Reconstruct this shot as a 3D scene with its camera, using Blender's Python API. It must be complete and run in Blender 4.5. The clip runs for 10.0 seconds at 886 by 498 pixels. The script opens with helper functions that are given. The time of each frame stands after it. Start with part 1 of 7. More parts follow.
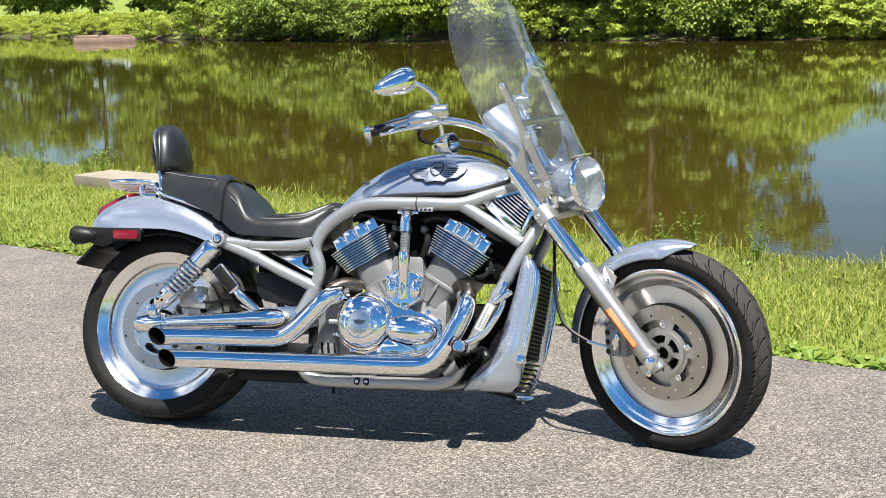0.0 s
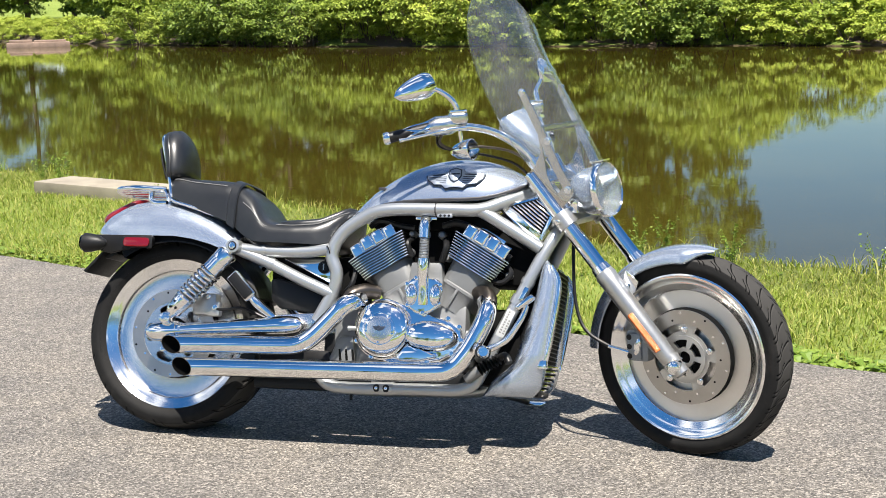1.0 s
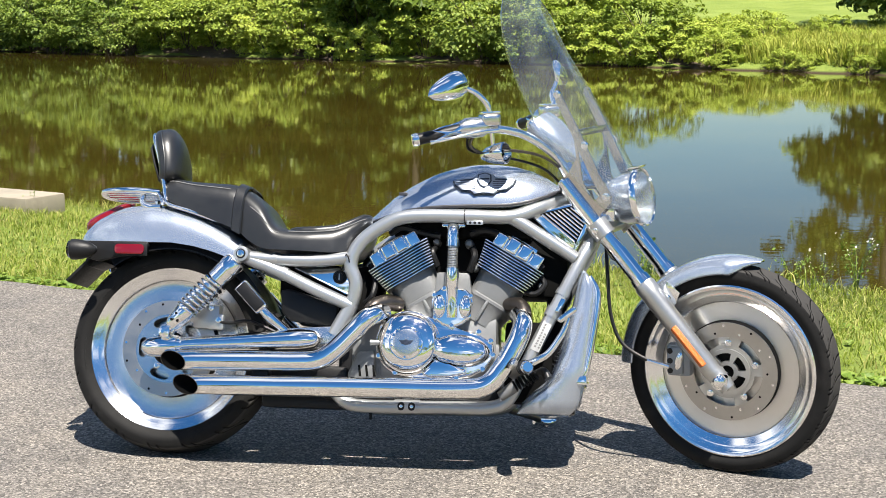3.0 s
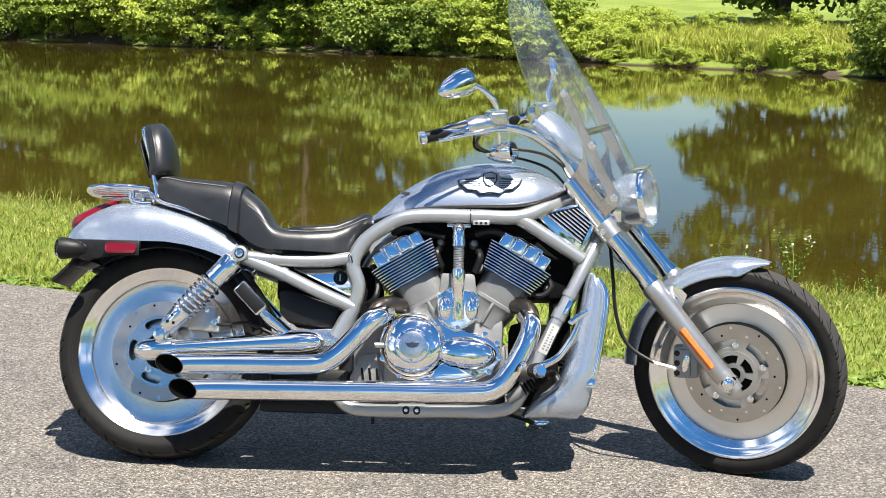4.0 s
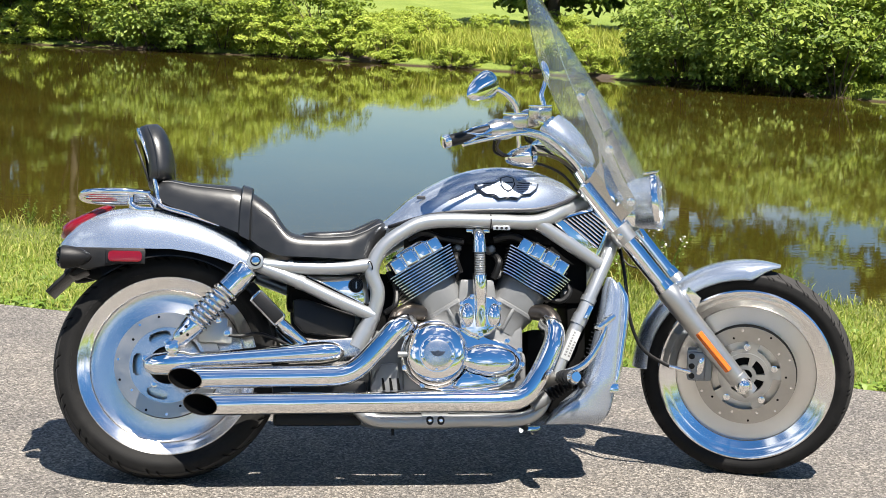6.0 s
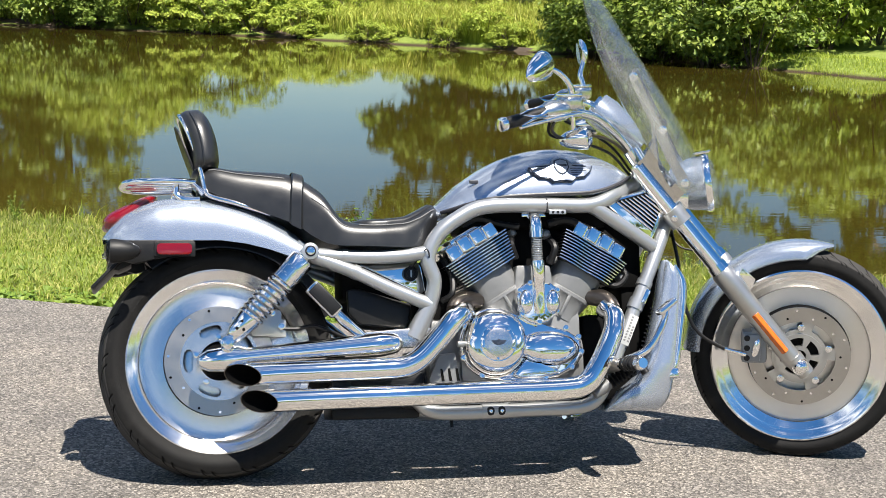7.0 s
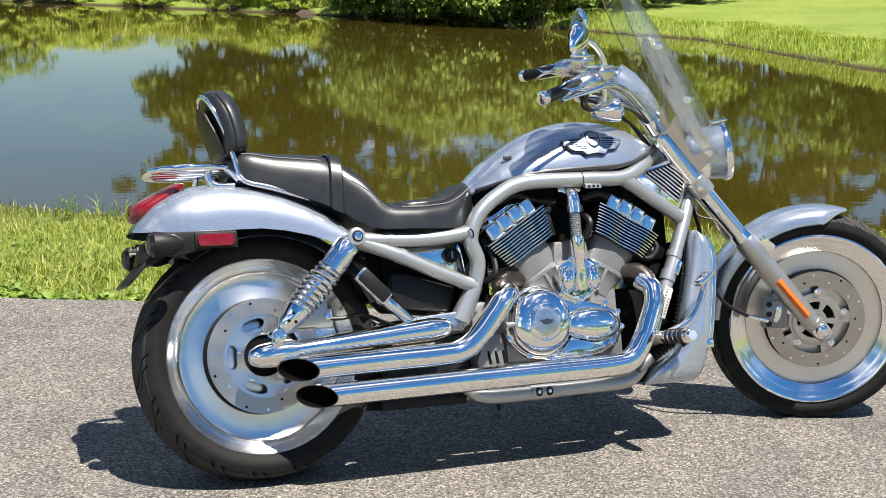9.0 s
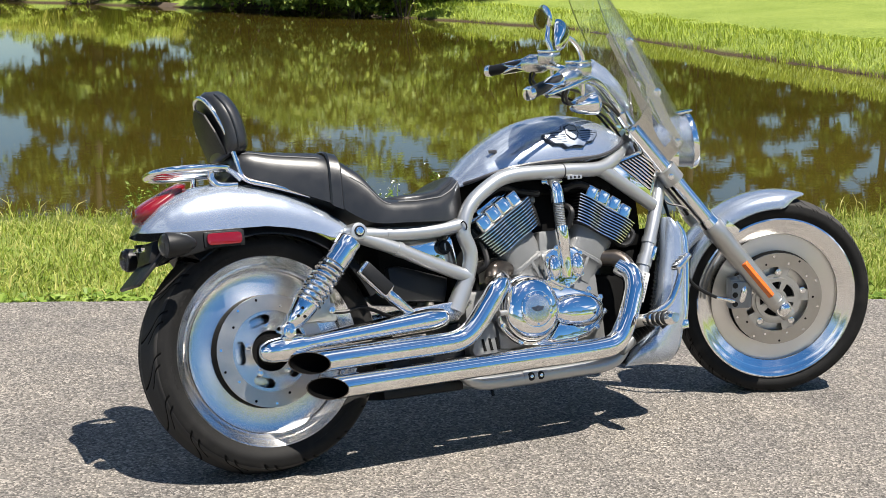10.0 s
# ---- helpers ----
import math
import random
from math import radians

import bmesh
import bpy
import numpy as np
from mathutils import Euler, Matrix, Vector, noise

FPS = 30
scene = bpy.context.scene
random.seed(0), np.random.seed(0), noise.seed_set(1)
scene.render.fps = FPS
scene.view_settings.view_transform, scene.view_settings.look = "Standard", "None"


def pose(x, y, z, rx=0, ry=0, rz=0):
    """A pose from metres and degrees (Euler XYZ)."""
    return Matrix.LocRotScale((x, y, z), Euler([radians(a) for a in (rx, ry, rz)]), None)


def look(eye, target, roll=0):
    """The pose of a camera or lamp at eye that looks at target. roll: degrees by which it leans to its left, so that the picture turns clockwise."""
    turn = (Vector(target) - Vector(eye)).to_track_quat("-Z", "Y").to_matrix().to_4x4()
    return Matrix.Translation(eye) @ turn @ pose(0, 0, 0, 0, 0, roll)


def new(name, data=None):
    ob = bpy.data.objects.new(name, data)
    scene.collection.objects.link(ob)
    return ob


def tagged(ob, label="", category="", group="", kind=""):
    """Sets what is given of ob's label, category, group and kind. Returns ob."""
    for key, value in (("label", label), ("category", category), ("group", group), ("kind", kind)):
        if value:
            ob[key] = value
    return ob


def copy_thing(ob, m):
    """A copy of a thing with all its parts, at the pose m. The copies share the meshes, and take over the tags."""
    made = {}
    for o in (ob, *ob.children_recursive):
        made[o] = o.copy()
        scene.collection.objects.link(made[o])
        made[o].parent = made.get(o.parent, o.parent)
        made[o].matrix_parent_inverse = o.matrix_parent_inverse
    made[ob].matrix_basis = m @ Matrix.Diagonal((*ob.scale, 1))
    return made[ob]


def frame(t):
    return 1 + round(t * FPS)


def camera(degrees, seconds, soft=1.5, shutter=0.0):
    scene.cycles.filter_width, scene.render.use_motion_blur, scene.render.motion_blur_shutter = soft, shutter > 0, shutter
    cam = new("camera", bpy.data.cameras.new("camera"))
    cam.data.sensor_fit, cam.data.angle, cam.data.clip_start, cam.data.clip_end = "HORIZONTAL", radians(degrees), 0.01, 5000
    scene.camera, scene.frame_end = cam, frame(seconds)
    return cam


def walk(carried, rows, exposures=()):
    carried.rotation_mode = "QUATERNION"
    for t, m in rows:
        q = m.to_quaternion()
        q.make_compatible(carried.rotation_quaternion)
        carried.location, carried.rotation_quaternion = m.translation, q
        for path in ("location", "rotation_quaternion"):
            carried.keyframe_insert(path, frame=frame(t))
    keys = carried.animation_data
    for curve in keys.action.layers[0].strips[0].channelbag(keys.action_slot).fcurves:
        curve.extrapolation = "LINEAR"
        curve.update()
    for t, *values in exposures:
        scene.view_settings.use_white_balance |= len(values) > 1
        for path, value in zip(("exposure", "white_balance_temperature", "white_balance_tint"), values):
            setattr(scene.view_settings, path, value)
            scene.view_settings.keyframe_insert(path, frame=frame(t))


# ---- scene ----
cam = camera(34.9, 10.0, soft=0.65)
PATH = [
    (0, (2.301, -4.292, 1.407), (1.737, -2.405, 1.06), -1.6),
    (0.5, (2.15, -4.337, 1.411), (1.626, -2.438, 1.066), -1.6),
    (1, (2.035, -4.358, 1.415), (1.561, -2.445, 1.073), -1.4),
    (1.5, (1.915, -4.291, 1.388), (1.495, -2.364, 1.055), -1.1),
    (2, (1.752, -4.163, 1.355), (1.395, -2.222, 1.031), -0.7),
    (2.5, (1.563, -4.182, 1.339), (1.275, -2.229, 1.02), -0.2),
    (2.7, (1.454, -4.227, 1.346), (1.198, -2.269, 1.027), -0.1),
    (3.8, (1.012, -4.226, 1.37), (0.941, -2.255, 1.036), 1.3),
    (4, (0.933, -4.159, 1.368), (0.895, -2.187, 1.034), 1.3),
    (4.5, (0.73, -4.118, 1.361), (0.784, -2.147, 1.029), 1.9),
    (5, (0.454, -4.162, 1.379), (0.593, -2.194, 1.049), 2.2),
    (5.5, (0.294, -4.171, 1.377), (0.518, -2.211, 1.05), 2.4),
    (5.7, (0.247, -4.129, 1.352), (0.501, -2.171, 1.032), 2.5),
    (6.8, (-0.125, -3.811, 1.344), (0.292, -1.887, 0.992), 2.2),
    (7, (-0.227, -3.826, 1.346), (0.205, -1.906, 0.991), 2.1),
    (7.5, (-0.458, -3.839, 1.361), (0.038, -1.937, 0.992), 1.9),
    (8, (-0.601, -3.733, 1.352), (-0.036, -1.853, 0.971), 1.8),
    (8.5, (-0.743, -3.544, 1.356), (-0.094, -1.693, 0.966), 1.7),
    (9, (-0.912, -3.475, 1.347), (-0.167, -1.662, 0.95), 1.7),
    (9.5, (-1.17, -3.48, 1.367), (-0.332, -1.709, 0.966), 1.5),
    (10, (-1.296, -3.425, 1.368), (-0.372, -1.698, 0.962), 1.3),
]
walk(cam, [(t, look(eye, target, roll)) for t, eye, target, roll in PATH], exposures=((0.0, 1.2), (6.0, 1.2), (8.0, 1.12), (10.0, 1.06)))

# ---- world, sun, exposure ----
TO_SUN = Vector((0.18, -0.38, 1.0)).normalized()
world = bpy.data.worlds.new("sky")
world.use_nodes = True
scene.world = world
wn = world.node_tree.nodes
sky = wn.new("ShaderNodeTexSky")
sky.sky_type = "NISHITA"
sky.sun_disc = False
sky.sun_elevation = math.asin(TO_SUN.z)
sky.sun_rotation = math.atan2(TO_SUN.x, TO_SUN.y)
sky.altitude = 150
sky.air_density, sky.dust_density, sky.ozone_density = 1.0, 0.18, 3.0
# thin fair-weather clouds mixed over the sky
wtc = wn.new("ShaderNodeTexCoord")
wmap = wn.new("ShaderNodeMapping")
wmap.inputs["Scale"].default_value = (1.0, 1.0, 2.6)
wcl = wn.new("ShaderNodeTexNoise")
wcl.inputs["Scale"].default_value, wcl.inputs["Detail"].default_value = 2.3, 7.0
wramp = wn.new("ShaderNodeValToRGB")
wramp.color_ramp.elements[0].position, wramp.color_ramp.elements[1].position = 0.54, 0.66
wmix = wn.new("ShaderNodeMixRGB")
wmix.inputs["Color2"].default_value = (12.5, 12.8, 13.3, 1)
wl = world.node_tree.links
wl.new(wtc.outputs["Generated"], wmap.inputs["Vector"])
wl.new(wmap.outputs["Vector"], wcl.inputs["Vector"])
wl.new(wcl.outputs["Fac"], wramp.inputs["Fac"])
wl.new(wramp.outputs["Color"], wmix.inputs["Fac"])
whs = wn.new("ShaderNodeHueSaturation")
whs.inputs["Saturation"].default_value = 1.32
wl.new(sky.outputs["Color"], whs.inputs["Color"])
wl.new(whs.outputs["Color"], wmix.inputs["Color1"])
wl.new(wmix.outputs["Color"], wn["Background"].inputs["Color"])
wn["Background"].inputs["Strength"].default_value = 0.05

sun = new("sun", bpy.data.lights.new("sun", "SUN"))
sun.data.energy, sun.data.angle, sun.data.color = 5.0, radians(0.53), (1.0, 0.94, 0.855)
sun.matrix_world = look((0, 0, 30), Vector((0, 0, 30)) - TO_SUN)
scene.view_settings.exposure = 1.2


# ---- materials ----
def noise_node(nt, scale, detail=4.0, rough=0.55, coord=None, stretch=None):
    n = nt.nodes.new("ShaderNodeTexNoise")
    n.inputs["Scale"].default_value, n.inputs["Detail"].default_value = scale, detail
    n.inputs["Roughness"].default_value = rough
    src = coord
    if stretch:
        m = nt.nodes.new("ShaderNodeMapping")
        m.inputs["Scale"].default_value = stretch
        nt.links.new(coord, m.inputs["Vector"])
        src = m.outputs["Vector"]
    if src is not None:
        nt.links.new(src, n.inputs["Vector"])
    return n.outputs["Fac"]


def ramp_node(nt, fac, stops):
    r = nt.nodes.new("ShaderNodeValToRGB")
    els = r.color_ramp.elements
    while len(els) < len(stops):
        els.new(0.5)
    for e, (p, col) in zip(els, stops):
        e.position, e.color = p, (*col, 1)
    nt.links.new(fac, r.inputs["Fac"])
    return r.outputs["Color"]


def mapped(nt, fac, lo, hi, a=0.0, b=1.0):
    r = nt.nodes.new("ShaderNodeMapRange")
    r.inputs["From Min"].default_value, r.inputs["From Max"].default_value = a, b
    r.inputs["To Min"].default_value, r.inputs["To Max"].default_value = lo, hi
    nt.links.new(fac, r.inputs["Value"])
    return r.outputs["Result"]


def surface(name, base, rough=0.5, metal=0.0, vary=0.12, scale=30.0, bump=0.0, bump_scale=200.0,
            rough_vary=0.1, spec=0.5, coat=0.0, stretch=None, dirt=None):
    """A Principled surface with colour and gloss varied at two scales and fine relief."""
    m = bpy.data.materials.new(name)
    m.use_nodes = True
    nt = m.node_tree
    p = nt.nodes["Principled BSDF"]
    tc = nt.nodes.new("ShaderNodeTexCoord").outputs["Object"]
    big, fine = noise_node(nt, scale * 0.15, 3, 0.5, tc), noise_node(nt, scale, 5, 0.6, tc, stretch)
    add = nt.nodes.new("ShaderNodeMath")
    add.operation = "MULTIPLY_ADD"
    add.inputs[1].default_value = 0.6
    nt.links.new(big, add.inputs[0])
    half = nt.nodes.new("ShaderNodeMath")
    half.operation = "MULTIPLY"
    half.inputs[1].default_value = 0.4
    nt.links.new(fine, half.inputs[0])
    nt.links.new(half.outputs[0], add.inputs[2])
    f = add.outputs[0]
    b = Vector(base)
    lo, hi = [max(0.0, c * (1 - vary)) for c in b], [min(1.0, c * (1 + vary)) for c in b]
    col = ramp_node(nt, f, [(0.3, lo), (0.7, hi)])
    if dirt:
        mix = nt.nodes.new("ShaderNodeMixRGB")
        mix.inputs["Color2"].default_value = (*dirt, 1)
        nt.links.new(mapped(nt, noise_node(nt, scale * 0.4, 6, 0.65, tc), 0, 0.7, 0.5, 0.75), mix.inputs["Fac"])
        nt.links.new(col, mix.inputs["Color1"])
        col = mix.outputs["Color"]
    nt.links.new(col, p.inputs["Base Color"])
    p.inputs["Metallic"].default_value = metal
    nt.links.new(mapped(nt, f, max(0.0, rough - rough_vary), min(1.0, rough + rough_vary), 0.3, 0.7), p.inputs["Roughness"])
    p.inputs["Specular IOR Level"].default_value = spec
    if coat:
        p.inputs["Coat Weight"].default_value, p.inputs["Coat Roughness"].default_value = coat, 0.03
    if bump:
        bn = nt.nodes.new("ShaderNodeBump")
        bn.inputs["Strength"].default_value, bn.inputs["Distance"].default_value = min(1.0, bump), 0.002
        nt.links.new(noise_node(nt, bump_scale, 4, 0.6, tc, stretch), bn.inputs["Height"])
        nt.links.new(bn.outputs["Normal"], p.inputs["Normal"])
    return m


CHROME = surface("chrome", (0.93, 0.925, 0.915), 0.035, 1.0, 0.03, 40, 0, rough_vary=0.015)
PAINT = surface("silver_blue_paint", (0.445, 0.495, 0.57), 0.25, 0.75, 0.015, 12, 0, 0, 0.012, coat=0.5)
FRAME_PAINT = surface("silver_frame_paint", (0.42, 0.432, 0.44), 0.34, 0.72, 0.02, 14, 0, 0, 0.03, coat=0.5)
ALUMINIUM = surface("brushed_aluminium", (0.70, 0.69, 0.67), 0.24, 1.0, 0.06, 60, 0.05, 400, 0.06)
WHEEL_METAL = surface("satin_cast_wheel", (0.66, 0.645, 0.62), 0.27, 1.0, 0.05, 20, 0.04, 300, 0.05)
WHEEL_LIP = surface("polished_wheel_lip", (0.92, 0.915, 0.905), 0.14, 1.0, 0.04, 30, 0, 0, 0.04)
CAST = surface("grey_cast_engine", (0.175, 0.178, 0.178), 0.44, 0.4, 0.08, 50, 0.35, 600, 0.08)
FIN_BLACK = surface("black_fin_paint", (0.012, 0.012, 0.013), 0.45, 0.0, 0.15, 60, 0.1, 400)
FIN_EDGE = surface("machined_fin_edge", (0.72, 0.72, 0.70), 0.22, 1.0, 0.05, 80)
FORK_LEG = surface("satin_fork_alloy", (0.46, 0.455, 0.44), 0.34, 0.85, 0.05, 60, 0.08, 700, 0.05)
TREAD = surface("worn_dusty_tread", (0.040, 0.038, 0.036), 0.8, 0.0, 0.25, 18, 0.2, 400, 0.08, spec=0.2)
RUBBER = surface("tyre_rubber", (0.011, 0.0108, 0.0105), 0.66, 0.0, 0.25, 25, 0.25, 500, 0.1, spec=0.15, dirt=(0.028, 0.026, 0.024))
LEATHER = surface("black_vinyl", (0.013, 0.0135, 0.0145), 0.34, 0.0, 0.25, 40, 0.10, 520, 0.06, spec=0.6)
PLASTIC = surface("black_plastic", (0.007, 0.007, 0.0075), 0.42, 0.0, 0.2, 40, 0.2, 500, spec=0.3)
# Near-black for black parts, and for shade coloured into gaps and tyre grooves.
DARK = surface("near_black_parts_and_shade", (0.004, 0.004, 0.004), 0.75, 0.0, 0.3, 30, 0.2, 200, spec=0.08)
BRACKET = surface("polished_steel_plate", (0.55, 0.53, 0.50), 0.16, 1.0, 0.05, 60, 0.05, 500, 0.04)
DISC = surface("brake_steel", (0.47, 0.445, 0.415), 0.34, 1.0, 0.06, 80, 0.1, 800, 0.06)
RED_LENS = surface("red_lens", (0.15, 0.003, 0.006), 0.12, 0.0, 0.1, 30, coat=0.8)
ORANGE = surface("orange_reflector", (0.62, 0.13, 0.008), 0.22, 0.0, 0.1, 60, 0.4, 900, coat=0.6)
STEEL_DARK = surface("blued_header_steel", (0.105, 0.09, 0.078), 0.32, 0.9, 0.2, 20)
EMBLEM_DARK = surface("emblem_enamel", (0.028, 0.036, 0.055), 0.3, 0.0, 0.1, 100, spec=0.25)
BLACK_LINE = surface("dark_pinstripe", (0.03, 0.03, 0.035), 0.35)
MIRROR_GLASS = surface("mirror_glass", (0.85, 0.86, 0.87), 0.02, 1.0, 0.01, 5, rough_vary=0.005)
PIPE_BORE = surface("sooty_pipe_bore", (0.003, 0.003, 0.003), 0.9, 0.0, 0.3, 40, spec=0.03)


def clear(name, tint=(1, 1, 1), rough=0.02, ior=1.45):
    m = bpy.data.materials.new(name)
    m.use_nodes = True
    p = m.node_tree.nodes["Principled BSDF"]
    p.inputs["Base Color"].default_value = (*tint, 1)
    p.inputs["Transmission Weight"].default_value = 1.0
    p.inputs["Roughness"].default_value, p.inputs["IOR"].default_value = rough, ior
    return m


def thin_acrylic():
    """Clear thin acrylic: light passes straight through, with Fresnel gloss and painted-in sky haze."""
    m = bpy.data.materials.new("clear_acrylic")
    m.use_nodes = True
    nt = m.node_tree
    nt.nodes.remove(nt.nodes["Principled BSDF"])
    tr, gl, df, fr = (nt.nodes.new(k) for k in ("ShaderNodeBsdfTransparent", "ShaderNodeBsdfGlossy", "ShaderNodeBsdfDiffuse", "ShaderNodeLayerWeight"))
    tr.inputs["Color"].default_value = (0.965, 0.978, 0.975, 1)
    gl.inputs["Roughness"].default_value = 0.02
    df.inputs["Color"].default_value = (0.75, 0.78, 0.80, 1)
    fr.inputs["Blend"].default_value = 0.5
    pw = nt.nodes.new("ShaderNodeMath")
    pw.operation = "POWER"
    pw.inputs[1].default_value = 4.0
    nt.links.new(fr.outputs["Facing"], pw.inputs[0])
    haze_mix, mix = nt.nodes.new("ShaderNodeMixShader"), nt.nodes.new("ShaderNodeMixShader")
    tc = nt.nodes.new("ShaderNodeTexCoord").outputs["Object"]
    # Uneven pale diffuse veil: the sky's whitish haze put into the colour.
    nt.links.new(mapped(nt, noise_node(nt, 9.0, 6, 0.6, tc), 0.012, 0.036, 0.35, 0.7), haze_mix.inputs[0])
    nt.links.new(tr.outputs[0], haze_mix.inputs[1])
    nt.links.new(df.outputs[0], haze_mix.inputs[2])
    nt.links.new(mapped(nt, pw.outputs[0], 0.045, 0.5, 0.0, 1.0), mix.inputs[0])
    nt.links.new(haze_mix.outputs[0], mix.inputs[1])
    nt.links.new(gl.outputs[0], mix.inputs[2])
    nt.links.new(mix.outputs[0], nt.nodes["Material Output"].inputs["Surface"])
    return m


SCREEN_CLEAR = thin_acrylic()
SCREEN_EDGE = clear("polished_acrylic_edge", (0.85, 0.92, 0.9), 0.25, 1.2)
LAMP_GLASS = clear("lamp_glass", (0.97, 0.98, 1.0), 0.06, 1.45)


# ---- mesh helpers ----
def finish(name, bm, material, smooth=40):
    bmesh.ops.recalc_face_normals(bm, faces=bm.faces)
    me = bpy.data.meshes.new(name)
    lim = radians(smooth)
    for f in bm.faces:
        f.smooth = True
    for e in bm.edges:
        if len(e.link_faces) == 2 and e.calc_face_angle(0) > lim:
            e.smooth = False
    bm.to_mesh(me)
    bm.free()
    for mt in material if isinstance(material, (list, tuple)) else [material]:
        me.materials.append(mt)
    return me


def part(name, bm, material, parent=None, label="", m=None, smooth=40):
    """One bmesh as one mesh object under a thing or a part; m moves the mesh first."""
    if m is not None:
        bm.transform(m)
    ob = new(name, finish(name, bm, material, smooth))
    if parent is not None:
        ob.parent = parent
    return tagged(ob, label)


def spline(pts, n=6):
    """Catmull-Rom points through pts."""
    p = [Vector(q) for q in pts]
    p = [p[0] * 2 - p[1], *p, p[-1] * 2 - p[-2]]
    out = []
    for i in range(1, len(p) - 2):
        a, b, c, d = p[i - 1:i + 3]
        for k in range(n):
            t = k / n
            out.append(0.5 * (2 * b + (c - a) * t + (2 * a - 5 * b + 4 * c - d) * t * t + (3 * b - a - 3 * c + d) * t ** 3))
    return out + [p[-2]]


def lerp_list(vals, n):
    return [float(v) for v in np.interp(np.linspace(0, len(vals) - 1, n), range(len(vals)), vals)]


def add_tube(bm, path, r, seg=14, cap=True, flat=1.0, up=None):
    """Sweeps a round (or flattened) section along path; r: one radius or a list."""
    path = [Vector(p) for p in path]
    n = len(path)
    rs = lerp_list(r, n) if isinstance(r, (list, tuple)) else [r] * n
    t0 = (path[1] - path[0]).normalized()
    side = Vector(up) if up else (Vector((0, 0, 1)) if abs(t0.z) < 0.9 else Vector((1, 0, 0)))
    rings = []
    for i, p in enumerate(path):
        t = (path[min(i + 1, n - 1)] - path[max(i - 1, 0)]).normalized()
        side = (side - t * side.dot(t)).normalized()
        other = t.cross(side)
        rings.append([bm.verts.new(p + rs[i] * (math.cos(2 * math.pi * k / seg) * side * flat + math.sin(2 * math.pi * k / seg) * other)) for k in range(seg)])
    skin(bm, rings, cap)
    return rings


def skin(bm, rings, cap=True, closed=True):
    n = len(rings[0])
    for a, b in zip(rings, rings[1:]):
        for k in range(n if closed else n - 1):
            try:
                bm.faces.new((a[k], a[(k + 1) % n], b[(k + 1) % n], b[k]))
            except ValueError:
                pass
    if cap:
        for ring in (rings[0], rings[-1]):
            try:
                bm.faces.new(ring)
            except ValueError:
                pass


def tube(path, r, seg=14, smooth=0, cap=True, **k):
    bm = bmesh.new()
    add_tube(bm, spline(path, smooth) if smooth else path, r, seg, cap, **k)
    return bm


def add_cyl(bm, a, b, r, r2=None, seg=16):
    add_tube(bm, [a, b], [r, r if r2 is None else r2], seg)


def cyl(a, b, r, r2=None, seg=20):
    bm = bmesh.new()
    add_cyl(bm, a, b, r, r2, seg)
    return bm


def add_lathe(bm, prof, seg=48, at=(0, 0, 0), axis="y", closed=False):
    """Turns (radius, height) pairs round an axis through at."""
    rings = []
    for k in range(seg):
        c, s = math.cos(2 * math.pi * k / seg), math.sin(2 * math.pi * k / seg)
        ring = []
        for r, h in prof:
            v = (r * c, h, r * s) if axis == "y" else (h, r * c, r * s) if axis == "x" else (r * c, r * s, h)
            ring.append(bm.verts.new(Vector(at) + Vector(v)))
        rings.append(ring)
    m = len(prof)
    for k in range(seg):
        a, b = rings[k], rings[(k + 1) % seg]
        for i in range(m if closed else m - 1):
            j = (i + 1) % m
            vs = [a[i], a[j], b[j], b[i]]
            try:
                bm.faces.new(vs)
            except ValueError:
                pass
    bmesh.ops.remove_doubles(bm, verts=bm.verts, dist=1e-5)


def lathe(prof, seg=48, at=(0, 0, 0), axis="y", closed=False):
    bm = bmesh.new()
    add_lathe(bm, prof, seg, at, axis, closed)
    return bm


def box(cx, cy, cz, sx, sy, sz, bevel=0.0, seg=2):
    bm = bmesh.new()
    bmesh.ops.create_cube(bm, size=1.0, matrix=Matrix.Translation((cx, cy, cz)) @ Matrix.Diagonal((sx, sy, sz, 1)))
    if bevel:
        bmesh.ops.bevel(bm, geom=bm.edges[:], offset=bevel, segments=seg, affect="EDGES", profile=0.6)
    return bm


def join(*bms):
    out = bmesh.new()
    for b in bms:
        me = bpy.data.meshes.new("tmp")
        b.to_mesh(me)
        out.from_mesh(me)
        bpy.data.meshes.remove(me)
        b.free()
    return out


def plate(outline, y0, y1, bevel=0.0, seg=2):
    """A flat plate: an (x, z) outline between two y."""
    bm = bmesh.new()
    a = [bm.verts.new((x, y0, z)) for x, z in outline]
    b = [bm.verts.new((x, y1, z)) for x, z in outline]
    bm.faces.new(a)
    bm.faces.new(b[::-1])
    n = len(a)
    for k in range(n):
        bm.faces.new((a[k], b[k], b[(k + 1) % n], a[(k + 1) % n]))
    if bevel:
        bmesh.ops.bevel(bm, geom=bm.edges[:], offset=bevel, segments=seg, affect="EDGES", profile=0.6, clamp_overlap=True)
    return bm


def loft(sections, cap=True, closed=True):
    bm = bmesh.new()
    skin(bm, [[bm.verts.new(p) for p in s] for s in sections], cap, closed)
    return bm


def arc2(n, a0, a1):
    return [a0 + (a1 - a0) * k / (n - 1) for k in range(n)]

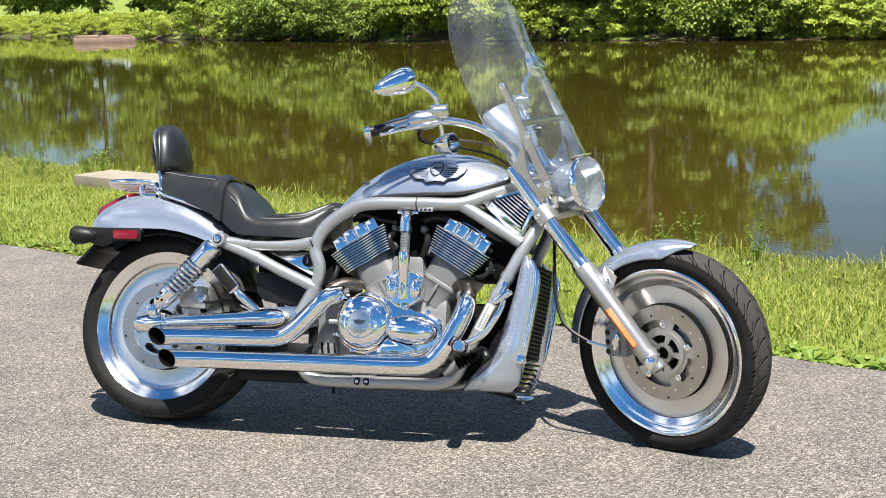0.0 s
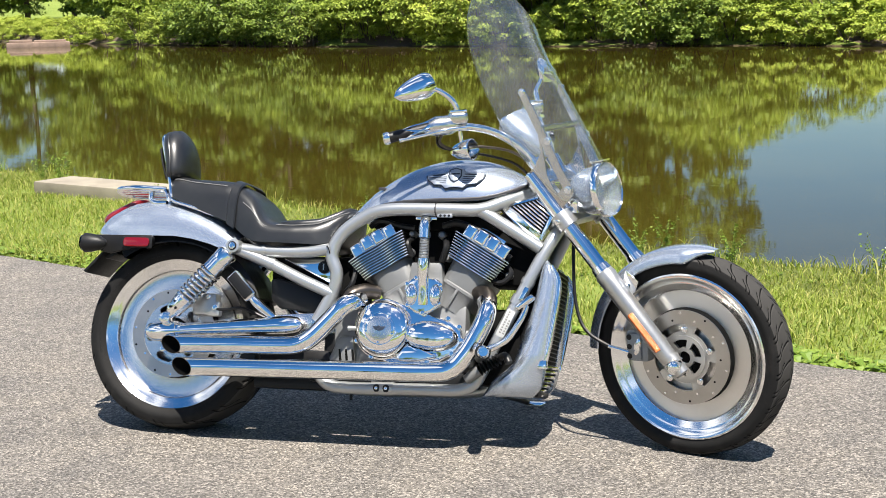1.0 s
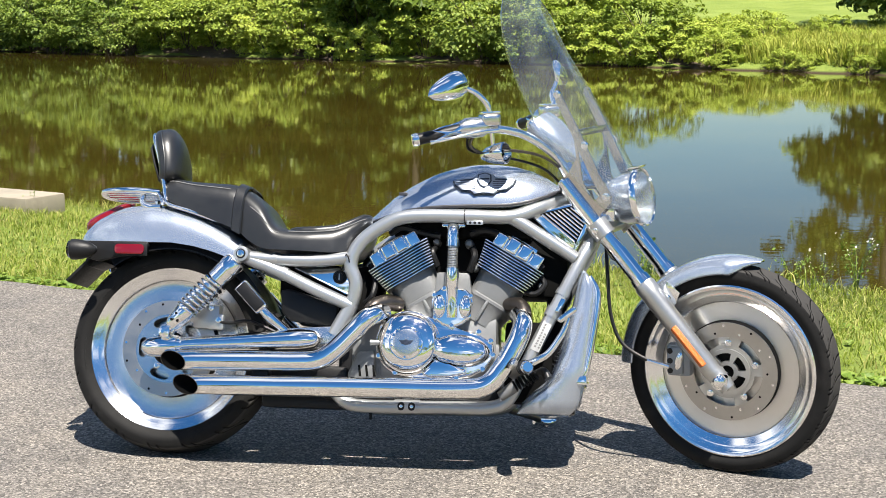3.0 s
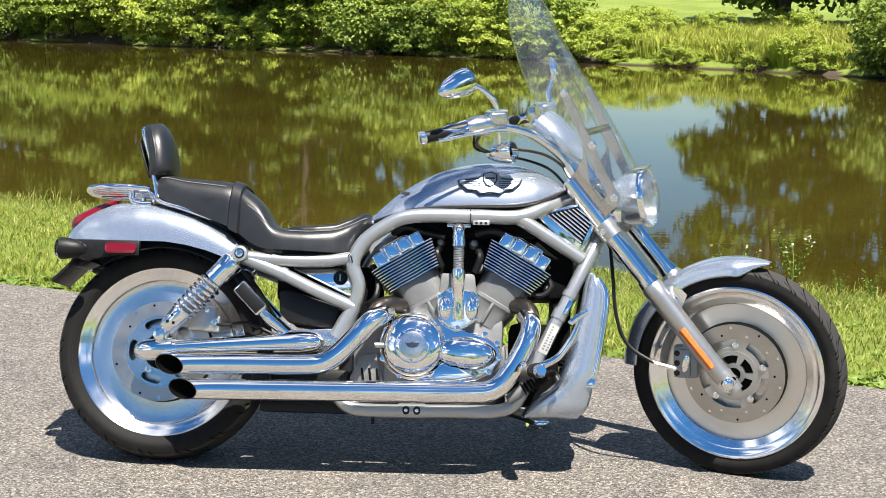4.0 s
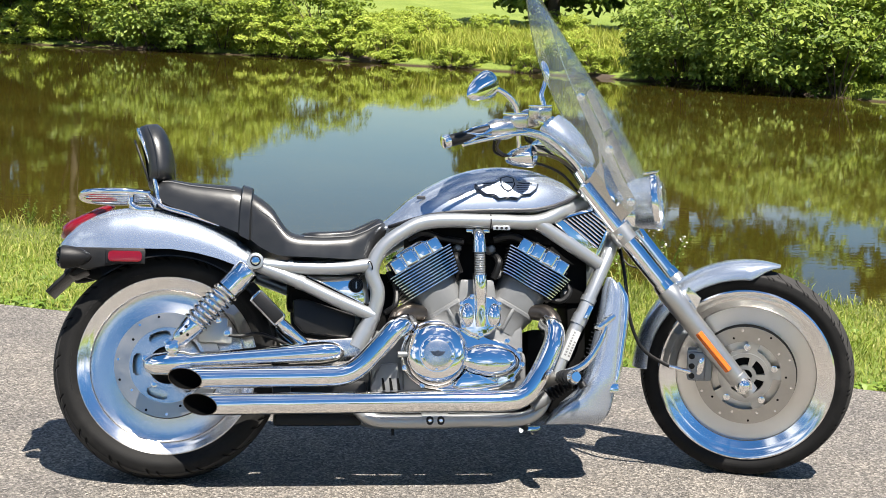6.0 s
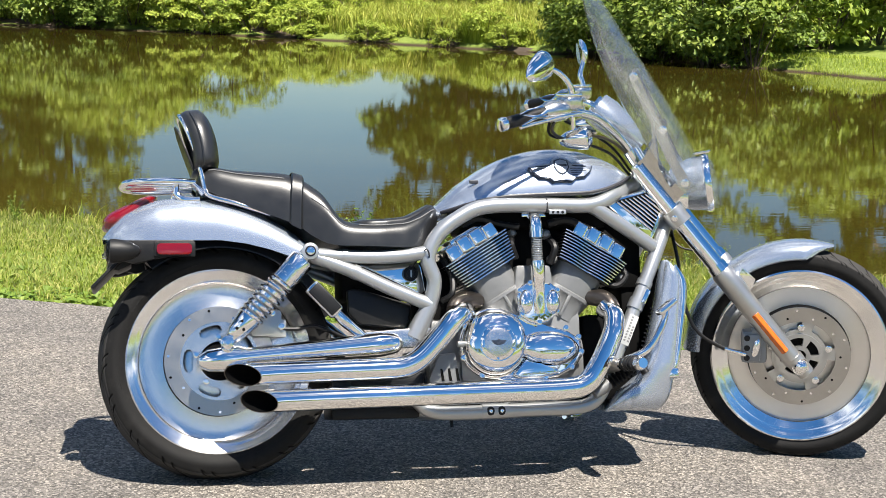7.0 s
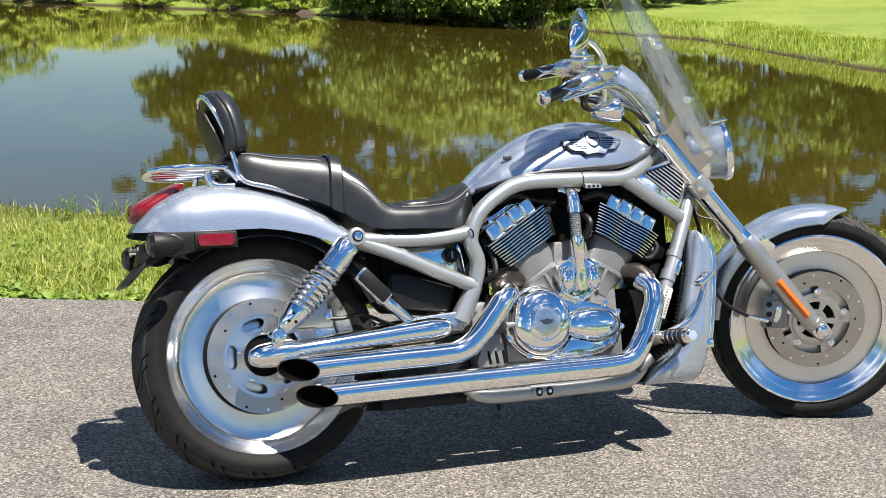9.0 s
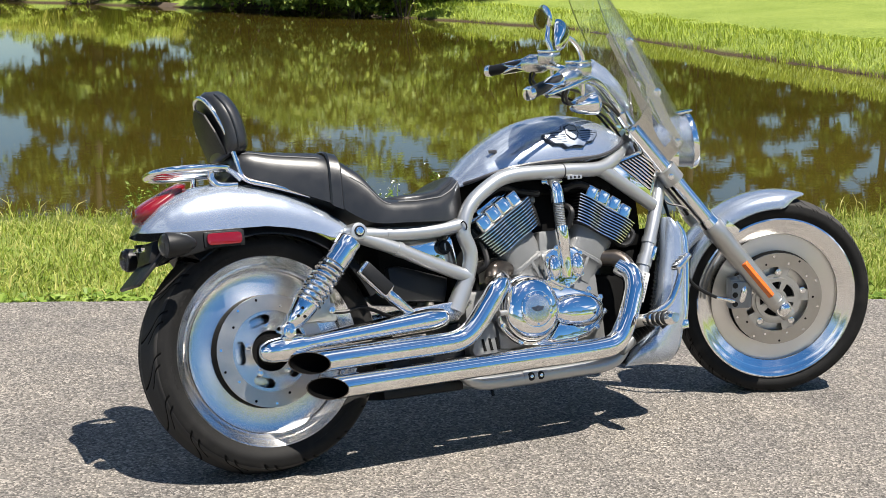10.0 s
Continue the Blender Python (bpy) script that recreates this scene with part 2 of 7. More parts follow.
# ---- the setting: ground, pavement, pond, banks ----
WATER_Z = -0.34
SHORE = [(-90, 62), (-30, 25), (-12, 13.2), (-6.8, 9.9), (-2.4, 7.3), (0.5, 5.6), (3.5, 4.3), (6.5, 3.2), (9.5, 2.8), (12.5, 4.2),
         (14.6, 8), (15.6, 14), (17.4, 22.5), (18.6, 27), (17.0, 32), (14, 38), (8, 43.8), (2, 48.5), (-9, 53), (-18, 57), (-30, 65), (-68, 96), (-110, 118)]


def pond_distance(x, y):
    """Distance to the shore, negative on the water."""
    best = np.full(np.shape(x), 1e9)
    inside = np.zeros(np.shape(x), bool)
    n = len(SHORE)
    for k in range(n):
        (ax, ay), (bx, by) = SHORE[k], SHORE[(k + 1) % n]
        dx, dy = bx - ax, by - ay
        t = np.clip(((x - ax) * dx + (y - ay) * dy) / (dx * dx + dy * dy), 0, 1)
        best = np.minimum(best, np.hypot(x - ax - t * dx, y - ay - t * dy))
        cross = (ay > y) != (by > y)
        inside ^= cross & (x < ax + (y - ay) / (dy if dy else 1e-9) * dx)
    return np.where(inside, -best, best)


def path_side(x, y):
    """Metres beyond the pavement's far edge."""
    return (y - 2.07 + 0.407 * x) * 0.926


def smooth01(t):
    t = np.clip(t, 0, 1)
    return t * t * (3 - 2 * t)


def land(x, y):
    x, y = np.asarray(x, float), np.asarray(y, float)
    d = pond_distance(x, y)
    s = path_side(x, y)
    r = np.hypot(x - 1, y)
    lump = 0.03 * np.sin(x * 1.7 + 1.1 * y) * np.sin(y * 1.3 - 0.4 * x) + 0.02 * np.sin(3.1 * x + 0.5) * np.cos(2.7 * y)
    near = np.where(d < 0, WATER_Z - 0.05 - 0.9 * smooth01(-d / 6), WATER_Z + 0.06 * smooth01(d / 0.12))
    slope = smooth01(s / np.maximum(s + np.maximum(d, 0), 0.3))
    near_land = -0.035 - 0.26 * slope + lump * smooth01(s / 1.0) + 0.11 * np.exp(-((x + 3.56) ** 2 + (y - 6.35) ** 2) / 1.1)
    h = np.where(d > 0, np.maximum(near, np.where(s > 0, near_land, -0.03)), near)
    far = (y > 10) | (x > 11)
    rise = WATER_Z + 0.35 * smooth01(d / 0.7) + 0.055 * np.maximum(d - 0.5, 0) + 0.004 * np.maximum(d - 20, 0) + lump * 2
    rise = np.minimum(rise, 5.5 + 0.002 * r)
    h = np.where(far & (d > 0), np.maximum(rise, WATER_Z + 0.02), h)
    return h


def coord(n, near, far):
    """Grid lines, close together about zero and wide far off."""
    t = np.linspace(-1, 1, n)
    return np.sign(t) * (np.abs(t) * near + (far - near) * np.abs(t) ** 5)


def grid_mesh(name, xs, ys, hf, material):
    gx, gy = np.meshgrid(xs, ys, indexing="ij")
    z = hf(gx, gy)
    nx, ny = len(xs), len(ys)
    verts = np.stack([gx, gy, z], -1).reshape(-1, 3)
    i = np.arange(nx * ny).reshape(nx, ny)
    faces = np.stack([i[:-1, :-1], i[1:, :-1], i[1:, 1:], i[:-1, 1:]], -1).reshape(-1, 4)
    me = bpy.data.meshes.new(name)
    me.from_pydata(verts.tolist(), [], faces.tolist())
    for p in me.polygons:
        p.use_smooth = True
    me.materials.append(material)
    return me


def ground_material():
    m = bpy.data.materials.new("turf_and_soil")
    m.use_nodes = True
    nt = m.node_tree
    p = nt.nodes["Principled BSDF"]
    tc = nt.nodes.new("ShaderNodeTexCoord").outputs["Object"]
    a = ramp_node(nt, noise_node(nt, 9.0, 7, 0.7, tc), [(0.28, (0.06, 0.10, 0.014)), (0.5, (0.16, 0.23, 0.035)), (0.72, (0.27, 0.32, 0.06))])
    b = ramp_node(nt, noise_node(nt, 0.35, 4, 0.6, tc), [(0.35, (0.13, 0.17, 0.032)), (0.65, (0.245, 0.28, 0.07))])
    mix = nt.nodes.new("ShaderNodeMixRGB")
    mix.inputs["Fac"].default_value = 0.5
    nt.links.new(a, mix.inputs["Color1"])
    nt.links.new(b, mix.inputs["Color2"])
    soil = nt.nodes.new("ShaderNodeMixRGB")
    soil.inputs["Color2"].default_value = (0.05, 0.034, 0.02, 1)
    geo = nt.nodes.new("ShaderNodeNewGeometry")
    xyz = nt.nodes.new("ShaderNodeSeparateXYZ")
    nt.links.new(geo.outputs["Position"], xyz.inputs[0])
    nt.links.new(mapped(nt, xyz.outputs["Z"], 1, 0, WATER_Z + 0.02, WATER_Z + 0.09), soil.inputs["Fac"])
    nt.links.new(mix.outputs["Color"], soil.inputs["Color1"])
    nt.links.new(soil.outputs["Color"], p.inputs["Base Color"])
    p.inputs["Roughness"].default_value = 0.9
    p.inputs["Specular IOR Level"].default_value = 0.2
    bn = nt.nodes.new("ShaderNodeBump")
    bn.inputs["Strength"].default_value, bn.inputs["Distance"].default_value = 0.8, 0.04
    nt.links.new(noise_node(nt, 26.0, 6, 0.7, tc), bn.inputs["Height"])
    nt.links.new(bn.outputs["Normal"], p.inputs["Normal"])
    return m


def asphalt_material():
    m = bpy.data.materials.new("weathered_asphalt")
    m.use_nodes = True
    nt = m.node_tree
    p = nt.nodes["Principled BSDF"]
    tc = nt.nodes.new("ShaderNodeTexCoord").outputs["Object"]
    vor = nt.nodes.new("ShaderNodeTexVoronoi")
    vor.inputs["Scale"].default_value = 165.0
    nt.links.new(tc, vor.inputs["Vector"])
    sep = nt.nodes.new("ShaderNodeSeparateColor")
    nt.links.new(vor.outputs["Color"], sep.inputs[0])
    stones = ramp_node(nt, sep.outputs[0], [(0.0, (0.028, 0.0265, 0.025)), (0.3, (0.115, 0.108, 0.101)), (0.75, (0.255, 0.239, 0.222)), (1.0, (0.50, 0.465, 0.425))])
    fine = ramp_node(nt, noise_node(nt, 320, 4, 0.7, tc), [(0.3, (0.065, 0.061, 0.058)), (0.7, (0.25, 0.234, 0.218))])
    mix = nt.nodes.new("ShaderNodeMixRGB")
    mix.inputs["Fac"].default_value = 0.32
    nt.links.new(stones, mix.inputs["Color1"])
    nt.links.new(fine, mix.inputs["Color2"])
    patch = ramp_node(nt, noise_node(nt, 2.6, 8, 0.68, tc), [(0.28, (0.70, 0.69, 0.69)), (0.5, (1.0, 0.97, 0.92)), (0.72, (1.22, 1.16, 1.06))])
    mul = nt.nodes.new("ShaderNodeMixRGB")
    mul.blend_type = "MULTIPLY"
    mul.inputs["Fac"].default_value = 1.0
    nt.links.new(mix.outputs["Color"], mul.inputs["Color1"])
    nt.links.new(patch, mul.inputs["Color2"])
    nt.links.new(mul.outputs["Color"], p.inputs["Base Color"])
    p.inputs["Roughness"].default_value = 0.82
    p.inputs["Specular IOR Level"].default_value = 0.35
    bn = nt.nodes.new("ShaderNodeBump")
    bn.inputs["Strength"].default_value, bn.inputs["Distance"].default_value = 0.9, 0.006
    nt.links.new(vor.outputs["Distance"], bn.inputs["Height"])
    bn2 = nt.nodes.new("ShaderNodeBump")
    bn2.inputs["Strength"].default_value, bn2.inputs["Distance"].default_value = 0.6, 0.004
    nt.links.new(noise_node(nt, 380, 3, 0.6, tc), bn2.inputs["Height"])
    nt.links.new(bn.outputs["Normal"], bn2.inputs["Normal"])
    nt.links.new(bn2.outputs["Normal"], p.inputs["Normal"])
    return m


def water_material():
    m = bpy.data.materials.new("pond_water")
    m.use_nodes = True
    nt = m.node_tree
    p = nt.nodes["Principled BSDF"]
    tc = nt.nodes.new("ShaderNodeTexCoord").outputs["Object"]
    nt.links.new(ramp_node(nt, noise_node(nt, 0.25, 4, 0.6, tc), [(0.35, (0.036, 0.028, 0.0045)), (0.65, (0.055, 0.043, 0.007))]), p.inputs["Base Color"])
    p.inputs["Roughness"].default_value = 0.02
    p.inputs["IOR"].default_value = 1.333
    bn = nt.nodes.new("ShaderNodeBump")
    bn.inputs["Strength"].default_value, bn.inputs["Distance"].default_value = 0.06, 0.005
    nt.links.new(noise_node(nt, 7.0, 3, 0.5, tc, (0.35, 1.6, 1.0)), bn.inputs["Height"])
    bn2 = nt.nodes.new("ShaderNodeBump")
    bn2.inputs["Strength"].default_value, bn2.inputs["Distance"].default_value = 0.03, 0.010
    nt.links.new(noise_node(nt, 1.1, 3, 0.5, tc, (0.7, 2.0, 1.0)), bn2.inputs["Height"])
    nt.links.new(bn.outputs["Normal"], bn2.inputs["Normal"])
    nt.links.new(bn2.outputs["Normal"], p.inputs["Normal"])
    return m


xs = 1.0 + coord(261, 26, 620)
ys = 6.0 + coord(261, 24, 620)
ground = tagged(new("ground", grid_mesh("ground", xs, ys, land, ground_material())), "green turf and bare soil banks sloping to the pond", "ground", kind="structure")

ASPHALT = asphalt_material()
bm = bmesh.new()
edge_x = np.linspace(-30, 26, 560)
rows = []
for k, x in enumerate(edge_x):
    wob = 0.035 * noise.noise(Vector((x * 1.4, 3.1, 0))) + 0.022 * noise.noise(Vector((x * 6.0, 7.7, 0)))
    ye = 2.07 - 0.407 * x + wob
    rows.append([bm.verts.new((x, y, z)) for y, z in ((-32, 0.0), (-6, 0.0), (ye - 0.05, 0.0), (ye, -0.012), (ye + 0.015, -0.08))])
skin(bm, rows, cap=False, closed=False)
pavement = tagged(new("pavement", finish("pavement", bm, ASPHALT)), "weathered grey asphalt with exposed pale aggregate", "pavement", kind="structure")

bm = bmesh.new()
wv = [bm.verts.new((x, y, WATER_Z)) for x, y in ((-140, -10), (60, -10), (60, 140), (-140, 140))]
bm.faces.new(wv)
water = tagged(new("water", finish("water", bm, water_material())), "still murky olive-brown pond water with faint ripples", "water", kind="structure")


# ---- far vegetation ----
def leaf_material(name, lo, mid, hi, trans=0.28):
    m = bpy.data.materials.new(name)
    m.use_nodes = True
    nt = m.node_tree
    p = nt.nodes["Principled BSDF"]
    geo = nt.nodes.new("ShaderNodeNewGeometry")
    info = nt.nodes.new("ShaderNodeObjectInfo")
    mix = nt.nodes.new("ShaderNodeMath")
    mix.operation = "MULTIPLY_ADD"
    mix.inputs[1].default_value = 0.75
    sc = nt.nodes.new("ShaderNodeMath")
    sc.operation = "MULTIPLY"
    sc.inputs[1].default_value = 0.25
    nt.links.new(info.outputs["Random"], sc.inputs[0])
    nt.links.new(geo.outputs["Random Per Island"], mix.inputs[0])
    nt.links.new(sc.outputs[0], mix.inputs[2])
    col = ramp_node(nt, mix.outputs[0], [(0.0, lo), (0.5, mid), (1.0, hi)])
    nt.links.new(col, p.inputs["Base Color"])
    p.inputs["Roughness"].default_value = 0.5
    p.inputs["Specular IOR Level"].default_value = 0.3
    tr = nt.nodes.new("ShaderNodeBsdfTranslucent")
    nt.links.new(col, tr.inputs["Color"])
    ms = nt.nodes.new("ShaderNodeMixShader")
    ms.inputs["Fac"].default_value = trans
    nt.links.new(p.outputs[0], ms.inputs[1])
    nt.links.new(tr.outputs[0], ms.inputs[2])
    nt.links.new(ms.outputs[0], nt.nodes["Material Output"].inputs["Surface"])
    return m


LEAF = leaf_material("tree_leaf", (0.0728, 0.12, 0.015), (0.168, 0.245, 0.032), (0.336, 0.4, 0.075), 0.3)
MIDLEAF = leaf_material("bush_leaf", (0.134, 0.19, 0.02), (0.246, 0.33, 0.04), (0.426, 0.47, 0.085), 0.3)
SHRUB = leaf_material("shrub_leaf", (0.19, 0.26, 0.024), (0.325, 0.41, 0.05), (0.515, 0.55, 0.1), 0.3)
MEADOW = leaf_material("tall_grass", (0.18, 0.23, 0.03), (0.32, 0.37, 0.05), (0.48, 0.46, 0.1))
TURF = leaf_material("turf_blade", (0.0784, 0.125, 0.014), (0.235, 0.3, 0.035), (0.493, 0.44, 0.16))
WEED = leaf_material("weed_leaf", (0.0784, 0.14, 0.018), (0.146, 0.23, 0.03), (0.246, 0.33, 0.055))
BARK = surface("bark", (0.10, 0.075, 0.055), 0.9, 0, 0.35, 8, 1.0, 30)

rng = np.random.default_rng(11)


def leaf_cloud(name, centres, sizes, material, outs=None):
    """Small folded leaves round the given centres, facing up and outwards."""
    n = len(centres)
    nrm = rng.normal(0, 0.5, (n, 3)) + np.array((0.0, 0.0, 0.7)) + (0 if outs is None else outs * 0.85)
    nrm /= np.linalg.norm(nrm, axis=1)[:, None]
    ax = rng.normal(size=(n, 3)) - np.array((0.0, 0.0, 0.5))
    ax -= nrm * (ax * nrm).sum(1)[:, None]
    ax /= np.linalg.norm(ax, axis=1)[:, None]
    bx = np.cross(nrm, ax)
    s = sizes[:, None]
    c = np.asarray(centres)
    tip, tail = c + ax * s, c - ax * s
    l, r = c + (bx * 0.52 - ax * 0.12 + nrm * 0.16) * s, c - (bx * 0.52 + ax * 0.12 - nrm * 0.16) * s
    verts = np.stack([tail, r, tip, l], 1).reshape(-1, 3)
    i = np.arange(n) * 4
    faces = np.concatenate([np.stack([i, i + 1, i + 2], -1), np.stack([i, i + 2, i + 3], -1)])
    me = bpy.data.meshes.new(name)
    me.from_pydata(verts.tolist(), [], faces.tolist())
    me.materials.append(material)
    return me


def clumps(n_clump, per, box_, spread):
    """Leaf centres on uneven domes, like sprays of foliage with shaded gaps between them, and the way each faces."""
    out, way = [], []
    for _ in range(n_clump):
        v = rng.normal(size=3)
        v /= np.linalg.norm(v)
        v *= rng.uniform(0.35, 1.0) ** 0.5
        c = v * np.array(box_)
        d = rng.normal(size=(per, 3))
        d[:, 2] = np.where(rng.uniform(size=per) < 0.85, np.abs(d[:, 2]), d[:, 2])
        d /= np.linalg.norm(d, axis=1)[:, None]
        r = spread * rng.uniform(0.8, 2.4)
        out.append(c + d * r * rng.uniform(0.55, 1.05, (per, 1)) * np.array((1.0, 1.0, 0.62)))
        way.append(d * 0.7 + v * 0.5)
    return np.concatenate(out), np.concatenate(way)


def make_tree(kind, height, width, sprays=95, leaf=(0.10, 0.23)):
    root = new("tree")
    trunk = bmesh.new()
    h = height
    add_tube(trunk, spline([(0, 0, -0.4), (0.1, 0.05, h * 0.25), (-0.1, 0.1, h * 0.55), (0.05, 0, h * 0.85)], 5), [0.24, 0.2, 0.13, 0.04], 9)
    tips = []
    for k in range(9):
        a, z0 = k * 2.4 + rng.uniform(-0.3, 0.3), h * rng.uniform(0.22, 0.7)
        ln = width * rng.uniform(0.35, 0.5)
        e = (math.cos(a) * ln, math.sin(a) * ln, z0 + h * rng.uniform(0.08, 0.22))
        add_tube(trunk, spline([(0, 0, z0), (e[0] * 0.5, e[1] * 0.5, z0 + (e[2] - z0) * 0.65), e], 4), [0.08, 0.05, 0.02], 6)
        tips.append(e)
    part("trunk", trunk, BARK, root)
    pts, outs = clumps(sprays, 85, (width * 0.5, width * 0.5, h * 0.48), width * 0.055)
    pts += (0, 0, h * 0.5)
    if sprays > 60:  # low skirts of foliage
        p, o = clumps(26, 85, (width * 0.5, width * 0.5, h * 0.13), width * 0.055)
        pts, outs = np.concatenate([pts, p + np.array((0, 0, h * 0.2))]), np.concatenate([outs, o])
    for e in tips:
        p, o = clumps(5, 60, (width * 0.16, width * 0.16, h * 0.07), width * 0.05)
        pts, outs = np.concatenate([pts, p + np.array(e)]), np.concatenate([outs, o])
    keep = pts[:, 2] > 0.5
    pts, outs = pts[keep], outs[keep]
    crown = new("crown", leaf_cloud("crown", pts, rng.uniform(*leaf, len(pts)), LEAF, outs))
    crown.parent = root
    return tagged(root, kind, "tree", "trees round the pond")


def make_shrub(kind, h, w, material, n=26, leaf=(0.05, 0.12), clear_=-0.1, spread=0.28):
    root = new("shrub")
    stems = bmesh.new()
    for k in range(7):
        a = k * 0.9 + rng.uniform(-0.3, 0.3)
        add_tube(stems, spline([(0, 0, -0.25), (math.cos(a) * w * 0.15, math.sin(a) * w * 0.15, h * 0.4), (math.cos(a) * w * 0.36, math.sin(a) * w * 0.36, h * 0.8)], 3), [0.03, 0.02, 0.008], 5)
    part("stem", stems, BARK, root)
    pts, outs = clumps(n, 110, (w * 0.5, w * 0.5, h * 0.5), spread)
    pts += (0, 0, h * 0.46)
    keep = pts[:, 2] > clear_ + 0.12 * np.sin(pts[:, 0] * 3)
    leaves = new("foliage", leaf_cloud("foliage", pts[keep], rng.uniform(*leaf, keep.sum()), material, outs[keep]))
    leaves.parent = root
    return tagged(root, kind, "shrub", "shrubs on the far bank")


tree_kinds = [make_tree("broad leafy green tree on the pond bank", 12, 8), make_tree("tall leafy green tree behind the bank", 14, 7.5), make_tree("rounded leafy green tree", 10, 8.5),
              make_tree("distant leafy green tree beyond the lawn", 12, 8.5, 26, (0.2, 0.42)), make_tree("tall distant green tree beyond the lawn", 14, 8, 26, (0.2, 0.42))]
shrub_kinds = [make_shrub("dense dark green shrub overhanging the water", 3.4, 4.4, LEAF, 54, (0.055, 0.12), 0.28, 0.32), make_shrub("bright green leafy shrub at the waterline", 2.0, 3.2, SHRUB, 44, (0.042, 0.098), -0.15, 0.24),
               make_shrub("low green weeds on the bank", 1.2, 2.4, SHRUB, 42, (0.032, 0.078), -0.2, 0.17), make_shrub("mid-green leafy shrub on the bank", 2.6, 3.6, MIDLEAF, 48, (0.047, 0.11), -0.1, 0.27)]


def make_tussock(h):
    """A fountain of long bright blades."""
    n = 420
    a, r = rng.uniform(0, 6.283, n), np.sqrt(rng.uniform(0, 1, n)) * 0.55
    out = rng.uniform(0.15, 0.75, n)
    hh = h * rng.uniform(0.6, 1.0, n)
    d = np.stack([np.cos(a), np.sin(a), 0 * a], -1)
    sd = np.stack([-np.sin(a), np.cos(a), 0 * a], -1) * 0.018
    b = d * r[:, None] - (0, 0, 0.15)
    m1 = b + d * (out * 0.45)[:, None] * h + np.stack([0 * a, 0 * a, hh * 0.75], -1)
    tp = b + d * (out * 1.1)[:, None] * h + np.stack([0 * a, 0 * a, hh * (1.0 - 0.35 * out)], -1)
    V = np.stack([b - sd, b + sd, m1 + sd, m1 - sd, tp], 1).reshape(-1, 3)
    i = np.arange(n) * 5
    me = bpy.data.meshes.new("tussock")
    me.from_pydata(V.tolist(), [], np.concatenate([np.stack([i, i + 1, i + 2], -1), np.stack([i, i + 2, i + 3], -1), np.stack([i + 3, i + 2, i + 4], -1)]).tolist())
    me.materials.append(SHRUB)
    return tagged(new("tussock", me), "bright green tussock of tall arching grass", "tussock", "tussocks on the far bank")


tussocks = [make_tussock(1.5)]


def shore_point(s, off):
    """A point off metres outside the far shore, s metres along it from its right end."""
    far = [Vector(p) for p in SHORE[10:]]
    for a, b in zip(far, far[1:]):
        d = (b - a).length
        if s <= d:
            q = a + (b - a) * (s / d)
            nrm = Vector(((b - a).y, -(b - a).x)).normalized()
            return q + nrm * off
        s -= d
    return far[-1]


def place(kinds, spots):
    used = set()
    for k, x, y, sc, turn in spots:
        m = Matrix.Translation((x, y, float(land(x, y)) - 0.05)) @ Matrix.Rotation(turn, 4, "Z") @ Matrix.Diagonal((sc, sc, sc * 1.0, 1))
        if k not in used:
            kinds[k].matrix_basis = m
            used.add(k)
        else:
            c = copy_thing(kinds[k], Matrix())
            c.matrix_basis = m


def azimuth(p):
    return math.degrees(math.atan2(p.x - 0.6, p.y + 4.1))


# stretches of the far bank by bearing: overhanging (o), bright (b), mid (m), low (w), reeds (r), bare (x)
BANK = ((-60, "w"), (-27, "b"), (-25, "m"), (-22, "o"), (-17, "m"), (-13, "b"), (-12, "m"), (-10.5, "b"), (-6, "r"), (-4.5, "o"), (-0.5, "w"), (8.4, "b"), (9.4, "w"), (11.3, "r"), (13.0, "w"), (17.5, "o"), (24.6, "lawn"))


def stretch(az):
    return [k for a, k in BANK if az >= a][-1]


